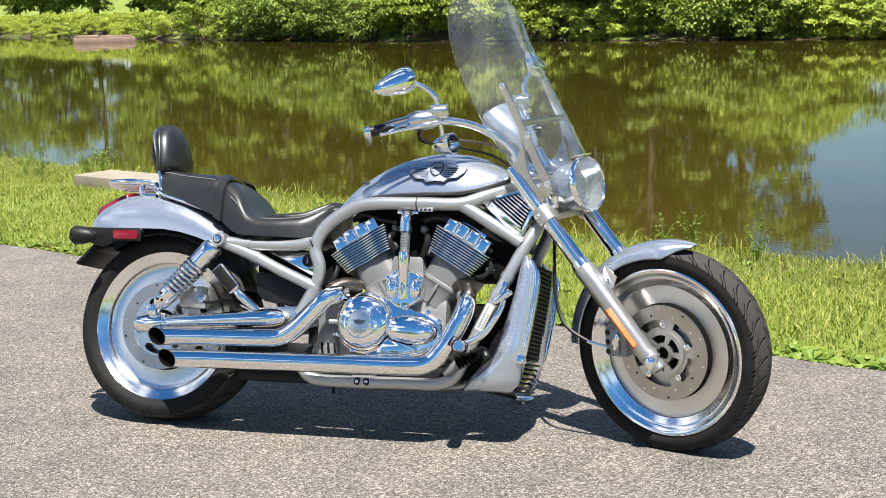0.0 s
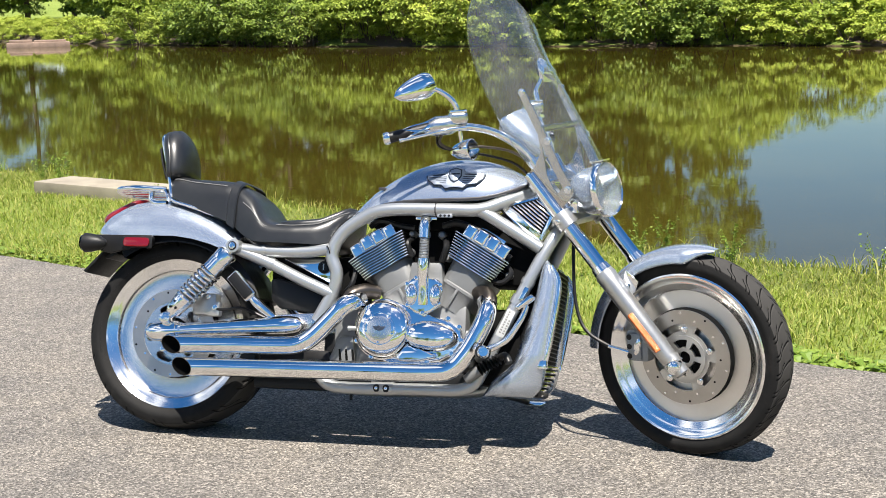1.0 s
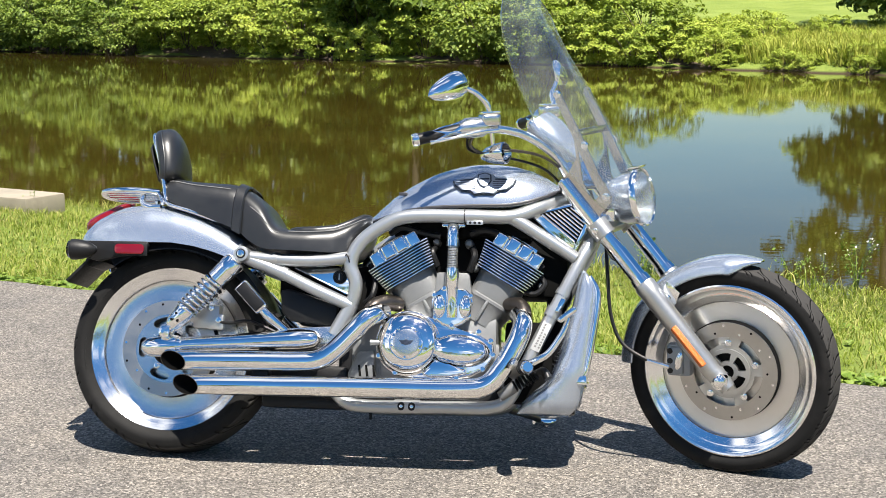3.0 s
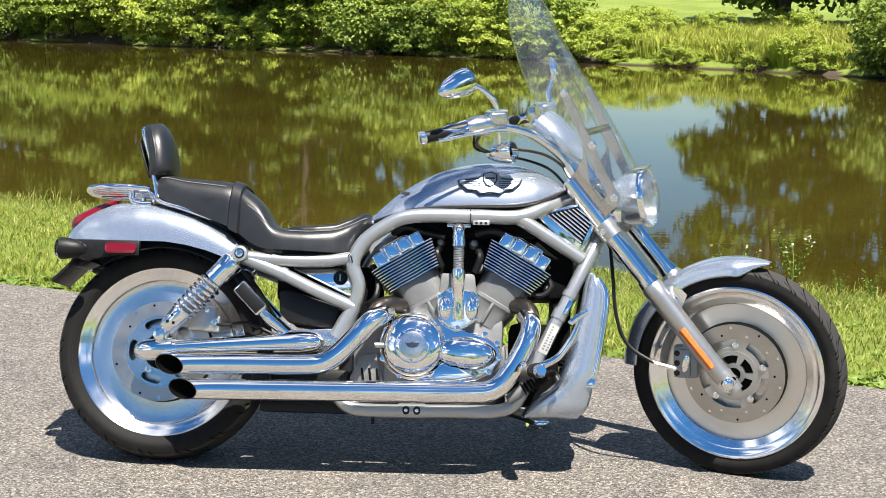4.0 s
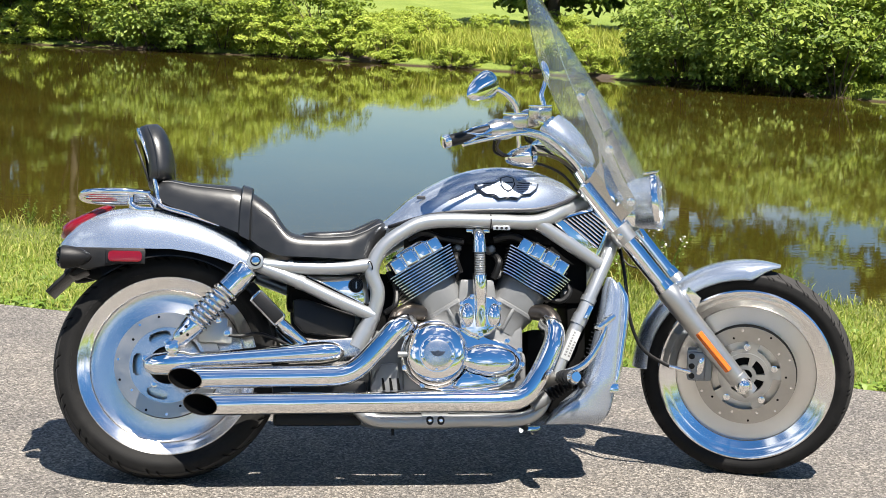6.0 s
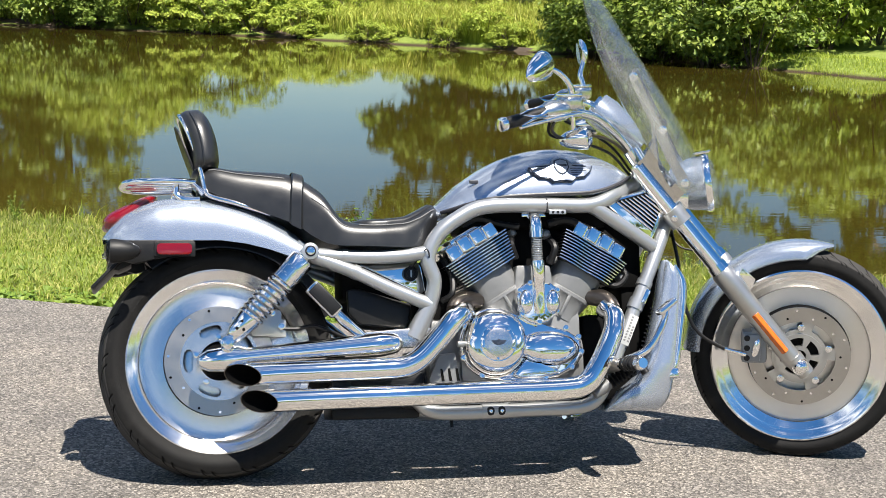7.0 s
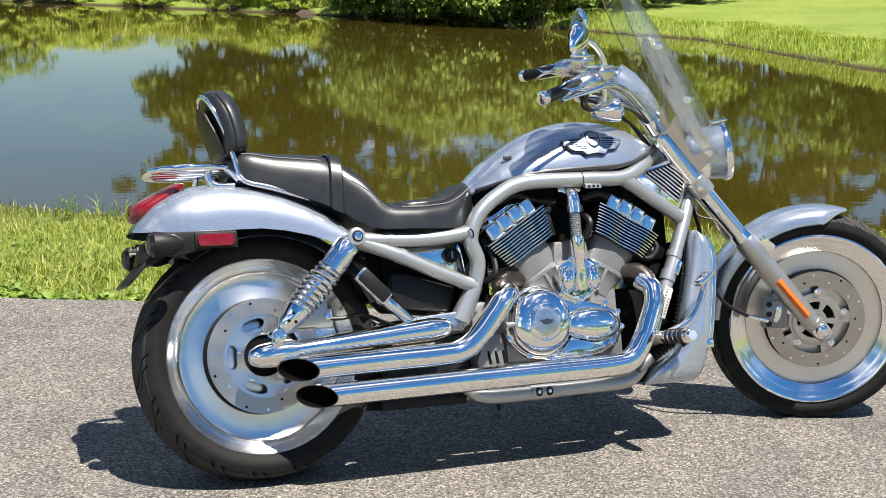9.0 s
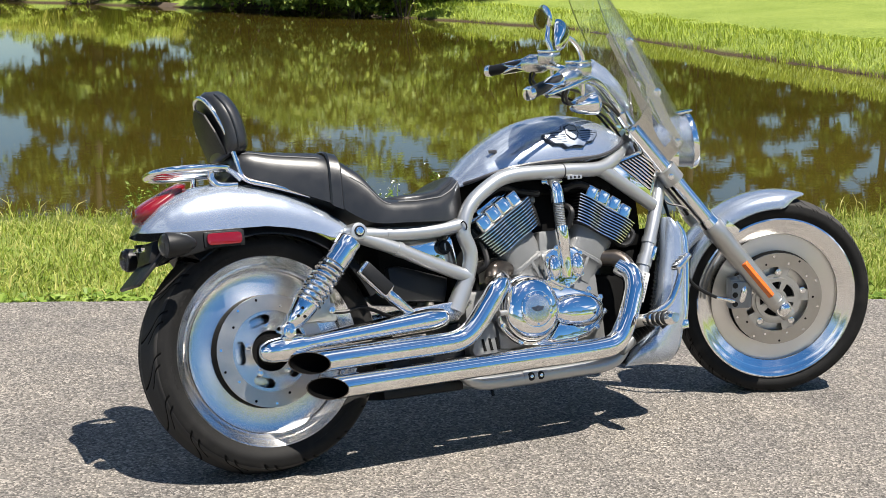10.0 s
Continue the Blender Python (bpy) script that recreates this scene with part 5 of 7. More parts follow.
    part("signal_stem", tube([(1.095, s * 0.238, 1.02), (1.092, s * 0.24, 1.06)], 0.007, 10), CHROME, sig, "", STEER)
    part("brake_line", tube([(1.045, s * 0.27, 1.055), (1.035, s * 0.275, 1.025), (1.06, s * 0.24, 1.0), (1.12, s * 0.20, 1.005), (1.20, s * 0.10, 0.975), (1.27, s * 0.06, 0.90), (1.31, s * 0.05, 0.80)], 0.0048, 8, 6), STEEL_DARK, bike, "", STEER)
    part("control_cable", tube([(1.03, s * 0.28, 1.058), (1.03, s * 0.265, 1.01), (1.10, s * 0.19, 0.985), (1.19, s * 0.09, 0.94), (1.25, s * 0.05, 0.87)], 0.0042, 8, 6), PLASTIC, bike, "", STEER)
    part("riser", tube([(1.25, s * 0.057, 0.945), (1.288, s * 0.055, 0.885)], [0.024, 0.022], 16), CHROME, bike, "", STEER)

pod_secs = []
for f, rx, ry in ((0.0, 0.040, 0.062), (0.02, 0.050, 0.078), (0.25, 0.054, 0.082), (0.55, 0.046, 0.072), (0.82, 0.030, 0.050), (1.0, 0.010, 0.02)):
    c = Vector((1.142, 0, 1.072)).lerp(Vector((1.285, 0, 0.955)), f)
    d = Vector((0.774, 0, -0.633))
    e = Vector((0.633, 0, 0.774))
    pod_secs.append([c + e * (rx * math.cos(2 * math.pi * k / 28)) + Vector((0, 1, 0)) * (ry * math.sin(2 * math.pi * k / 28)) for k in range(28)])
pod = part("gauge_pod", loft(pod_secs), PAINT, bike, "silver instrument pod", STEER)
for y, r in ((0, 0.036), (-0.048, 0.018), (0.048, 0.018)):
    mg = STEER @ Matrix.Translation((1.140, y, 1.073)) @ Matrix.Rotation(radians(-51), 4, "Y")
    part("gauge", lathe([(0, 0.004), (r * 0.85, 0.004), (r * 0.9, 0.007), (r, 0.005), (r, -0.01)], 28, axis="z"), CHROME, pod, "", mg)
    part("gauge_face", lathe([(0, 0.0048), (r * 0.84, 0.0048)], 24, axis="z"), PLASTIC, pod, "", mg)

# ---- frame ----
def both(name, path, r, material, seg=16, smooth=6, label="", parent=None):
    obs = []
    for s in (1, -1):
        obs.append(part(name, tube([(x, y * s, z) for x, y, z in path], r, seg, smooth), material, parent or bike, label))
    return obs


both("main_frame_tube", [(0.553, -0.125, 0.390), (0.590, -0.135, 0.465), (0.604, -0.145, 0.535), (0.586, -0.15, 0.596), (0.612, -0.15, 0.660), (0.675, -0.152, 0.712), (0.757, -0.155, 0.745), (0.933, -0.155, 0.750), (1.070, -0.145, 0.752), (1.150, -0.115, 0.784), (1.215, -0.06, 0.818), (1.255, -0.02, 0.835)], 0.0215, FRAME_PAINT, 18, 6, "silver-painted perimeter frame tube")
both("front_brace_tube", [(1.055, -0.145, 0.752), (1.090, -0.14, 0.742), (1.175, -0.128, 0.692), (1.272, -0.112, 0.633)], 0.0205, FRAME_PAINT, 16, 5)
both("down_tube", [(1.335, -0.045, 0.735), (1.318, -0.085, 0.690), (1.285, -0.108, 0.625), (1.225, -0.122, 0.500), (1.150, -0.128, 0.345), (1.108, -0.128, 0.250), (1.075, -0.125, 0.195), (1.02, -0.122, 0.172), (0.90, -0.12, 0.169), (0.66, -0.12, 0.165), (0.585, -0.118, 0.175), (0.545, -0.11, 0.21)], 0.0205, FRAME_PAINT, 16, 6, "silver-painted down tube and lower rail")
both("seat_rail", [(0.255, -0.150, 0.612), (0.33, -0.150, 0.606), (0.42, -0.150, 0.603), (0.51, -0.150, 0.606), (0.590, -0.150, 0.617)], 0.0195, FRAME_PAINT, 16, 5)
both("support_rail", [(0.262, -0.150, 0.606), (0.37, -0.150, 0.565), (0.475, -0.146, 0.517), (0.592, -0.140, 0.468)], 0.0195, FRAME_PAINT, 16, 5)
for s in (-1, 1):
    part("frame_lug", tube([(0.594, s * 0.138, 0.472), (0.572, s * 0.130, 0.430), (0.545, s * 0.124, 0.378)], [0.022, 0.026, 0.028], 16), FRAME_PAINT, bike)
    part("clamp_ring", tube([(1.214, s * 0.123, 0.478), (1.200, s * 0.124, 0.450)], 0.024, 16), FRAME_PAINT, bike)
    part("clamp_ring", tube([(1.240, s * 0.119, 0.532), (1.232, s * 0.120, 0.516)], 0.0235, 16), FRAME_PAINT, bike)
    part("rail_joint", tube([(0.345, s * 0.150, 0.6055), (0.358, s * 0.150, 0.605)], 0.0215, 16), FRAME_PAINT, bike)
    part("rail_joint", tube([(0.372, s * 0.150, 0.5645), (0.388, s * 0.1495, 0.558)], 0.0218, 16), FRAME_PAINT, bike)
part("frame_joint_line", tube([(0.931, -0.155, 0.750), (0.935, -0.155, 0.750)], 0.0222, 18), BLACK_LINE, bike)
tab = part("frame_tab", plate([(0.940, 0.722), (0.990, 0.722), (0.990, 0.733), (0.940, 0.733)], -0.172, -0.166, 0.001), FRAME_PAINT, bike, "small silver tab under the frame tube")
for k in range(3):
    part("tab_hole", lathe([(0, -0.1726), (0.0042, -0.1726), (0.0042, -0.170)], 12, (0.951 + 0.014 * k, 0, 0.7275)), PLASTIC, tab)
part("frame_latch", plate([(1.212, 0.468), (1.232, 0.508), (1.245, 0.502), (1.226, 0.462)], -0.150, -0.140, 0.003), CHROME, bike)
part("rail_clamp", tube([(0.735, -0.12, 0.1665), (0.812, -0.12, 0.1675)], 0.0225, 18), FRAME_PAINT, bike)
for x in (0.757, 0.789):
    part("bolt_recess", lathe([(0, -0.1425), (0.0105, -0.1425), (0.0125, -0.1405), (0.0125, -0.13)], 20, (x, 0, 0.168)), PLASTIC, bike)
    bolt(bike, x, -0.1422, 0.168, 0.7)
PRINT = surface("grey_print", (0.16, 0.16, 0.16), 0.5)
sticker = part("warning_label", plate([(1.142, 0.352), (1.180, 0.436), (1.205, 0.425), (1.168, 0.341)], -0.1495, -0.1465, 0.001), surface("pale_label", (0.42, 0.43, 0.43), 0.45), bike, "pale label with dark unreadable print")
for col in range(2):
    for k in range(9 if col == 0 else 6):
        f = (k + 0.7) / 10.4
        x0, z0 = 1.1505 + 0.038 * f + 0.0105 * col, 0.3535 + 0.084 * f - 0.0045 * col
        part("print_bar", plate([(x0, z0), (x0 + 0.0022, z0 + 0.0048), (x0 + 0.0078, z0 + 0.0023), (x0 + 0.0056, z0 - 0.0025)], -0.1500, -0.1494), PRINT, sticker)

# ---- tank cover ----
TX = [0.625, 0.66, 0.70, 0.76, 0.83, 0.91, 0.99, 1.07, 1.13, 1.18, 1.215, 1.235]
TTOP = [0.755, 0.790, 0.826, 0.868, 0.905, 0.931, 0.940, 0.934, 0.918, 0.895, 0.871, 0.852]
TLOW = [0.728, 0.735, 0.746, 0.762, 0.770, 0.774, 0.777, 0.780, 0.796, 0.818, 0.838, 0.846]
TW = [0.062, 0.098, 0.122, 0.141, 0.151, 0.156, 0.157, 0.151, 0.135, 0.110, 0.078, 0.045]


def tank_point(x, a):
    """A point of the tank's skin; a from 0 (lower right edge) over the top to pi."""
    top, low, w = (float(np.interp(x, TX, q)) for q in (TTOP, TLOW, TW))
    c, s = math.cos(a), math.sin(a)
    return Vector((x, -w * math.copysign(abs(c) ** 0.92, c), low + (top - low) * abs(s) ** 0.95))


tank_x = [float(v) for v in np.interp(np.linspace(0, len(TX) - 1, 67), range(len(TX)), TX)]
sm = lambda q: [sum(q[max(0, min(len(q) - 1, i + d))] for d in (-2, -1, 0, 1, 2)) / 5 for i in range(len(q))]
secs = [[tank_point(x, math.pi * k / 36) for k in range(37)] for x in tank_x]
for k in range(37):
    zs, ys = sm(sm([s[k].z for s in secs])), sm(sm([s[k].y for s in secs]))
    for s, z, y in zip(secs, zs, ys):
        s[k].z, s[k].y = z, y
tank = part("tank_cover", loft([s + [Vector((s[0].x, 0, s[0].z))] for s in secs]), PAINT, bike, "silver-blue painted tank cover", smooth=50)
for s in (1, -1):
    line = [Vector((q[0].x, q[0].y * s * 1.015, q[0].z + 0.006)) for q in secs[3:-3:3]]
    part("edge_stripe", tube(line, 0.0055, 8), BLACK_LINE, tank)
part("filler_latch", box(0.735, -0.11, 0.823, 0.026, 0.006, 0.01, 0.002), BLACK_LINE, tank, "", Matrix.Translation((0, 0, 0)))

# emblem on the tank's flank: winged shield without lettering
e_a = 0.46


def wrap(bm, cuts=0):
    """Lays an emblem piece, drawn flat, onto the tank's skin."""
    if cuts:
        bmesh.ops.triangulate(bm, faces=bm.faces[:])
        bmesh.ops.subdivide_edges(bm, edges=bm.edges[:], cuts=cuts)
    for v in bm.verts:
        x, a = 0.988 + v.co.x, e_a + v.co.z / 0.150
        p = tank_point(x, a)
        n = (tank_point(x + 0.02, a) - tank_point(x - 0.02, a)).cross(tank_point(x, a + 0.05) - tank_point(x, a - 0.05)).normalized()
        n = n if n.y < 0 else -n
        v.co = p + n * (0.004 - v.co.y)
    return bm


FEATHER = surface("satin_blue_enamel", (0.33, 0.37, 0.44), 0.34, 0.8, 0.05, 60)
outer = [(1.06 * a_, 1.06 * b_) for a_, b_ in ((-0.092, 0.016), (-0.03, 0.018), (-0.022, 0.034), (0, 0.040), (0.022, 0.034), (0.03, 0.018), (0.092, 0.016), (0.086, -0.002), (0.066, -0.020), (0.040, -0.022), (0.028, -0.034), (0, -0.030), (-0.028, -0.034), (-0.040, -0.022), (-0.066, -0.020), (-0.086, -0.002))]
emblem = part("tank_emblem", wrap(plate(outer, -0.004, 0.010, 0.0015), 5), EMBLEM_DARK, bike, "silver-blue winged shield emblem with a dark outline")
inner = lambda k: [(x * k, z * k + 0.0005) for x, z in outer]
part("enamel", wrap(plate(inner(0.945), -0.0074, 0.0, 0.0005), 5), FEATHER, emblem)
for s in (-1, 1):
    for k in range(4):
        z0, x1 = 0.002 - 0.0068 * k, 0.086 - 0.013 * k
        part("feather", wrap(plate([(s * 0.026, z0), (s * x1, z0 + 0.0022), (s * (x1 + 0.001), z0 + 0.0034), (s * 0.026, z0 + 0.0012)], -0.0086, -0.004), 2), EMBLEM_DARK, emblem)
    part("wing_bar", wrap(plate([(s * 0.032, 0.0100), (s * 0.074, 0.0098), (s * 0.074, 0.0128), (s * 0.032, 0.0132)], -0.0086, -0.004), 2), EMBLEM_DARK, emblem)
part("shield", wrap(plate([(-0.02, 0.028), (0, 0.034), (0.02, 0.028), (0.022, 0.004), (0.012, -0.012), (0, -0.018), (-0.012, -0.012), (-0.022, 0.004)], -0.0095, -0.004, 0.001), 2), EMBLEM_DARK, emblem)
part("shield_face", wrap(plate([(-0.016, 0.024), (0, 0.029), (0.016, 0.024), (0.018, 0.004), (0.010, -0.009), (0, -0.014), (-0.010, -0.009), (-0.018, 0.004)], -0.0104, -0.004, 0.0006), 2), FEATHER, emblem)
part("shield_bar", wrap(plate([(-0.015, 0.0075), (0.015, 0.0075), (0.015, 0.0125), (-0.015, 0.0125)], -0.0116, -0.004, 0.001)), EMBLEM_DARK, emblem)

# chrome louvred side scoops ahead of the engine
for s in (-1, 1):
    sc = part("air_scoop", plate([(1.128, 0.758), (1.150, 0.770), (1.268, 0.812), (1.292, 0.790), (1.318, 0.752), (1.272, 0.655), (1.255, 0.652), (1.183, 0.716)], s * 0.085, s * 0.112, 0.008), CHROME, bike, "chrome louvred air scoop")
    for k in range(10):
        f = k / 9
        x0, z0, ln = 1.166 + 0.112 * f, 0.766 + 0.030 * f, 0.132 - 0.090 * f
        part("louvre", tube([(x0, s * 0.114, z0), (x0 + ln * 0.39, s * 0.1185, z0 - ln * 0.31), (x0 + ln * 0.78, s * 0.115, z0 - ln * 0.62)], [0.0030, 0.0040, 0.0032], 8), CHROME, sc)
    part("louvre_recess", plate([(1.158, 0.768), (1.276, 0.800), (1.308, 0.764), (1.270, 0.678)], s * 0.1105, s * 0.1130, 0.0), DARK, sc)

# ---- seat ----
def pad(xs, tops, lows, widths, n=40, m=24, crown=0.8, name="seat", label="", material=LEATHER, flat=0.55):
    xx = np.linspace(xs[0], xs[-1], n)
    secs = []
    for i, x in enumerate(xx):
        t, l, w = (float(np.interp(x, xs, q)) for q in (tops, lows, widths))
        secs.append([[x, t, l, w]])
    arr = np.array([s[0] for s in secs])
    for c in (1, 2, 3):
        for _ in range(3):
            arr[1:-1, c] = (arr[:-2, c] + 2 * arr[1:-1, c] + arr[2:, c]) / 4
    rings = []
    for x, t, l, w in arr:
        ring = []
        for k in range(m):
            a = math.pi * k / (m - 1)
            c, s = math.cos(a), math.sin(a)
            ring.append((x, -w * math.copysign(abs(c) ** flat, c), l + (t - l) * abs(s) ** crown))
        for k in range(1, 6):
            f = k / 6
            ring.append((x, w * (1 - 2 * f), l - 0.012 * math.sin(math.pi * f)))
        rings.append(ring)
    return part(name, loft(rings), material, bike, label, smooth=60), arr


seat, arr = pad([0.218, 0.235, 0.262, 0.300, 0.325, 0.345, 0.375, 0.45, 0.53, 0.575, 0.61, 0.632, 0.640],
                [0.835, 0.838, 0.820, 0.790, 0.745, 0.716, 0.706, 0.705, 0.715, 0.738, 0.760, 0.762, 0.750],
                [0.700, 0.685, 0.662, 0.640, 0.634, 0.632, 0.632, 0.630, 0.628, 0.636, 0.665, 0.705, 0.735],
                [0.135, 0.142, 0.152, 0.165, 0.175, 0.178, 0.180, 0.178, 0.165, 0.145, 0.115, 0.080, 0.05], 60, 26, 0.42, "rider_seat", "black stitched vinyl rider seat", flat=0.5)
pillion, arr2 = pad([-0.045, -0.030, 0.0, 0.06, 0.13, 0.19, 0.215, 0.225], [0.845, 0.866, 0.870, 0.860, 0.856, 0.853, 0.846, 0.838], [0.806, 0.800, 0.784, 0.758, 0.732, 0.708, 0.698, 0.694],
                    [0.075, 0.092, 0.105, 0.118, 0.128, 0.135, 0.137, 0.137], 40, 26, 0.5, "pillion_seat", "black stitched vinyl pillion seat", flat=0.5)
insert, _ = pad([0.372, 0.385, 0.42, 0.47, 0.53, 0.575, 0.61, 0.628], [0.700, 0.713, 0.716, 0.718, 0.726, 0.749, 0.769, 0.764], [0.690, 0.690, 0.690, 0.692, 0.698, 0.718, 0.736, 0.742],
                [0.100, 0.128, 0.146, 0.148, 0.134, 0.112, 0.088, 0.060], 40, 26, 0.45, "seat_insert", "black stitched vinyl seat nose cushion", flat=0.5)
strap_ring = []
for x, off in ((0.206, 0.001), (0.210, 0.006), (0.236, 0.006), (0.240, 0.001)):
    t, l, w = float(np.interp(x, [0.2, 0.245], [0.853, 0.838])) + off, float(np.interp(x, [0.2, 0.245], [0.706, 0.682])) - off, float(np.interp(x, [0.2, 0.245], [0.1355, 0.146])) + off
    strap_ring.append([(x + 0.012 * (abs(math.sin(math.pi * k / 25)) - 0.4), -w * math.copysign(abs(math.cos(math.pi * k / 25)) ** 0.5, math.cos(math.pi * k / 25)), l + (t - l) * abs(math.sin(math.pi * k / 25)) ** 0.46) for k in range(26)])
part("seat_strap", loft(strap_ring, cap=False, closed=False), LEATHER, bike, "black strap across the seat")
STITCH = surface("grey_thread", (0.16, 0.16, 0.16), 0.8)
for s in (-1, 1):
    row = []
    for x, t, l, w in arr[24:57:2]:
        a = 0.62
        row.append((x, s * w * math.cos(a) ** 0.5 * 1.004, l + (t - l) * math.sin(a) ** 0.42 + 0.001))
    part("stitching", tube(row, 0.0016, 6, 3), STITCH, seat)
    row = [(x, s * w * math.cos(0.75) ** 0.5 * 1.004, l + (t - l) * math.sin(0.75) ** 0.5 + 0.001) for x, t, l, w in arr2[4:36:2]]
    part("stitching", tube(row, 0.0016, 6, 3), STITCH, pillion)
    row = [(x, s * w * math.cos(0.4) ** 0.5 * 1.003, l + (t - l) * math.sin(0.4) ** 0.42) for x, t, l, w in arr[6:22:2]]
    part("stitching", tube(row, 0.0014, 6, 3), STITCH, seat)

# backrest on its chrome loop
rings = []
for q in range(23):
    f = q / 22
    c = Vector((-0.030, 0, 0.850)).lerp(Vector((-0.074, 0, 1.040)), f) + Vector((0.012 * math.sin(math.pi * f), 0, 0))
    end = math.sqrt(max(0.0, 1 - abs(2 * f - 1) ** (3.2 if f > 0.5 else 9.0)))
    ry, rx = (0.106 - 0.040 * f ** 2.5) * end + 0.002, 0.040 * end ** 0.55 + 0.002
    rings.append([c + Vector((rx * math.copysign(abs(math.cos(a)) ** 0.8, math.cos(a)) * (1.15 if math.cos(a) > 0 else 0.8), ry * math.copysign(abs(math.sin(a)) ** 0.8, math.sin(a)), 0.25 * rx * math.cos(a))) for a in [2 * math.pi * k / 30 for k in range(30)]])
backrest = part("backrest", loft(rings), LEATHER, bike, "padded black vinyl backrest", smooth=70)
row = []
for q in range(2, 21):
    f = q / 22
    c = Vector((-0.030, 0, 0.850)).lerp(Vector((-0.074, 0, 1.040)), f) + Vector((0.012 * math.sin(math.pi * f), 0, 0))
    end = math.sqrt(max(0.0, 1 - abs(2 * f - 1) ** (3.2 if f > 0.5 else 9.0)))
    row.append(c + Vector((0.002, -((0.106 - 0.040 * f ** 2.5) * end + 0.0035), 0)))
part("piping", tube(row, 0.003, 6, 2), LEATHER, backrest)
part("backrest_loop", tube([(0.150, -0.118, 0.728), (0.06, -0.114, 0.757), (-0.010, -0.104, 0.778), (-0.026, -0.090, 0.800), (-0.036, -0.086, 0.845), (-0.056, -0.080, 0.920), (-0.080, -0.062, 0.985), (-0.092, -0.034, 1.014), (-0.096, 0, 1.022),
                            (-0.092, 0.034, 1.014), (-0.080, 0.062, 0.985), (-0.056, 0.080, 0.920), (-0.036, 0.086, 0.845), (-0.026, 0.090, 0.800), (-0.010, 0.104, 0.778), (0.06, 0.114, 0.757), (0.150, 0.118, 0.728)], 0.0065, 12, 6), CHROME, bike, "chrome backrest loop")
part("backrest_panel", plate([(-0.075, -0.005), (0.075, -0.005), (0.070, 0.06), (0.05, 0.115), (0, 0.14), (-0.05, 0.115), (-0.07, 0.06)], -0.003, 0.003, 0.002), PLASTIC, backrest, "", Matrix.Translation((-0.058, 0, 0.862)) @ Matrix.Rotation(radians(-20), 4, "Y") @ Matrix.Rotation(radians(90), 4, "Z"))

# luggage rack
rack = part("luggage_rack", tube([(-0.055, -0.07, 0.822), (-0.12, -0.095, 0.822), (-0.19, -0.092, 0.821), (-0.238, -0.06, 0.820), (-0.252, 0, 0.819), (-0.238, 0.06, 0.820), (-0.19, 0.092, 0.821), (-0.12, 0.095, 0.822), (-0.055, 0.07, 0.822)], 0.010, 12, 7), CHROME, bike, "chrome luggage rack")
for y in (-0.045, 0.0, 0.045):
    part("rack_bar", tube([(-0.055, y, 0.820), (-0.14, y, 0.819), (-0.240 + abs(y) * 0.3, y, 0.818)], 0.0065, 10), CHROME, rack)
for s in (-1, 1):
    part("rack_leg", tube([(-0.105, s * 0.075, 0.818), (-0.105, s * 0.08, 0.790), (-0.085, s * 0.085, 0.772), (-0.04, s * 0.09, 0.772)], [0.009, 0.010, 0.012, 0.008], 10, 4), CHROME, rack)
    part("rack_leg", tube([(-0.060, s * 0.07, 0.822), (-0.045, s * 0.085, 0.805), (-0.03, s * 0.10, 0.782)], 0.008, 10, 4), CHROME, rack)

# ---- rear fender ----
FX = [-0.305, -0.285, -0.25, -0.20, -0.161, -0.079, 0.013, 0.08, 0.144, 0.20, 0.245]
FT = [0.672, 0.700, 0.735, 0.762, 0.777, 0.788, 0.778, 0.760, 0.733, 0.700, 0.665]
FL = [0.664, 0.660, 0.657, 0.654, 0.653, 0.653, 0.653, 0.644, 0.628, 0.608, 0.600]
FW = [0.055, 0.085, 0.108, 0.122, 0.128, 0.133, 0.135, 0.136, 0.137, 0.138, 0.138]
rings = []
for x in np.linspace(-0.305, 0.245, 46):
    t, l, w = (float(np.interp(x, FX, q)) for q in (FT, FL, FW))
    ring = []
    for off in (0, 0.004):
        order = range(25) if off == 0 else range(24, -1, -1)
        for k in order:
            a = math.pi * k / 24
            c, s = math.cos(a), math.sin(a)
            ring.append((x, -(w - off) * math.copysign(abs(c) ** 0.62, c), l + (t - off - l) * abs(s) ** 0.75))
    rings.append(ring)
fender = part("rear_fender", loft(rings), PAINT, bike, "silver-blue painted fender", smooth=50)
inner_f = []
for k in range(25):
    a = radians(22 + 104 * k / 24)
    r = 0.338
    inner_f.append([(REAR_C.x + rr * math.cos(a), y, REAR_C.z + rr * math.sin(a)) for rr, y in ((r - 0.03, -0.118), (r, -0.105), (r + 0.004, 0), (r, 0.105), (r - 0.03, 0.118), (r - 0.026, 0.118), (r + 0.008, 0), (r - 0.026, -0.118))])
part("inner_fender", loft(inner_f), PLASTIC, bike, "black plastic inner fender")
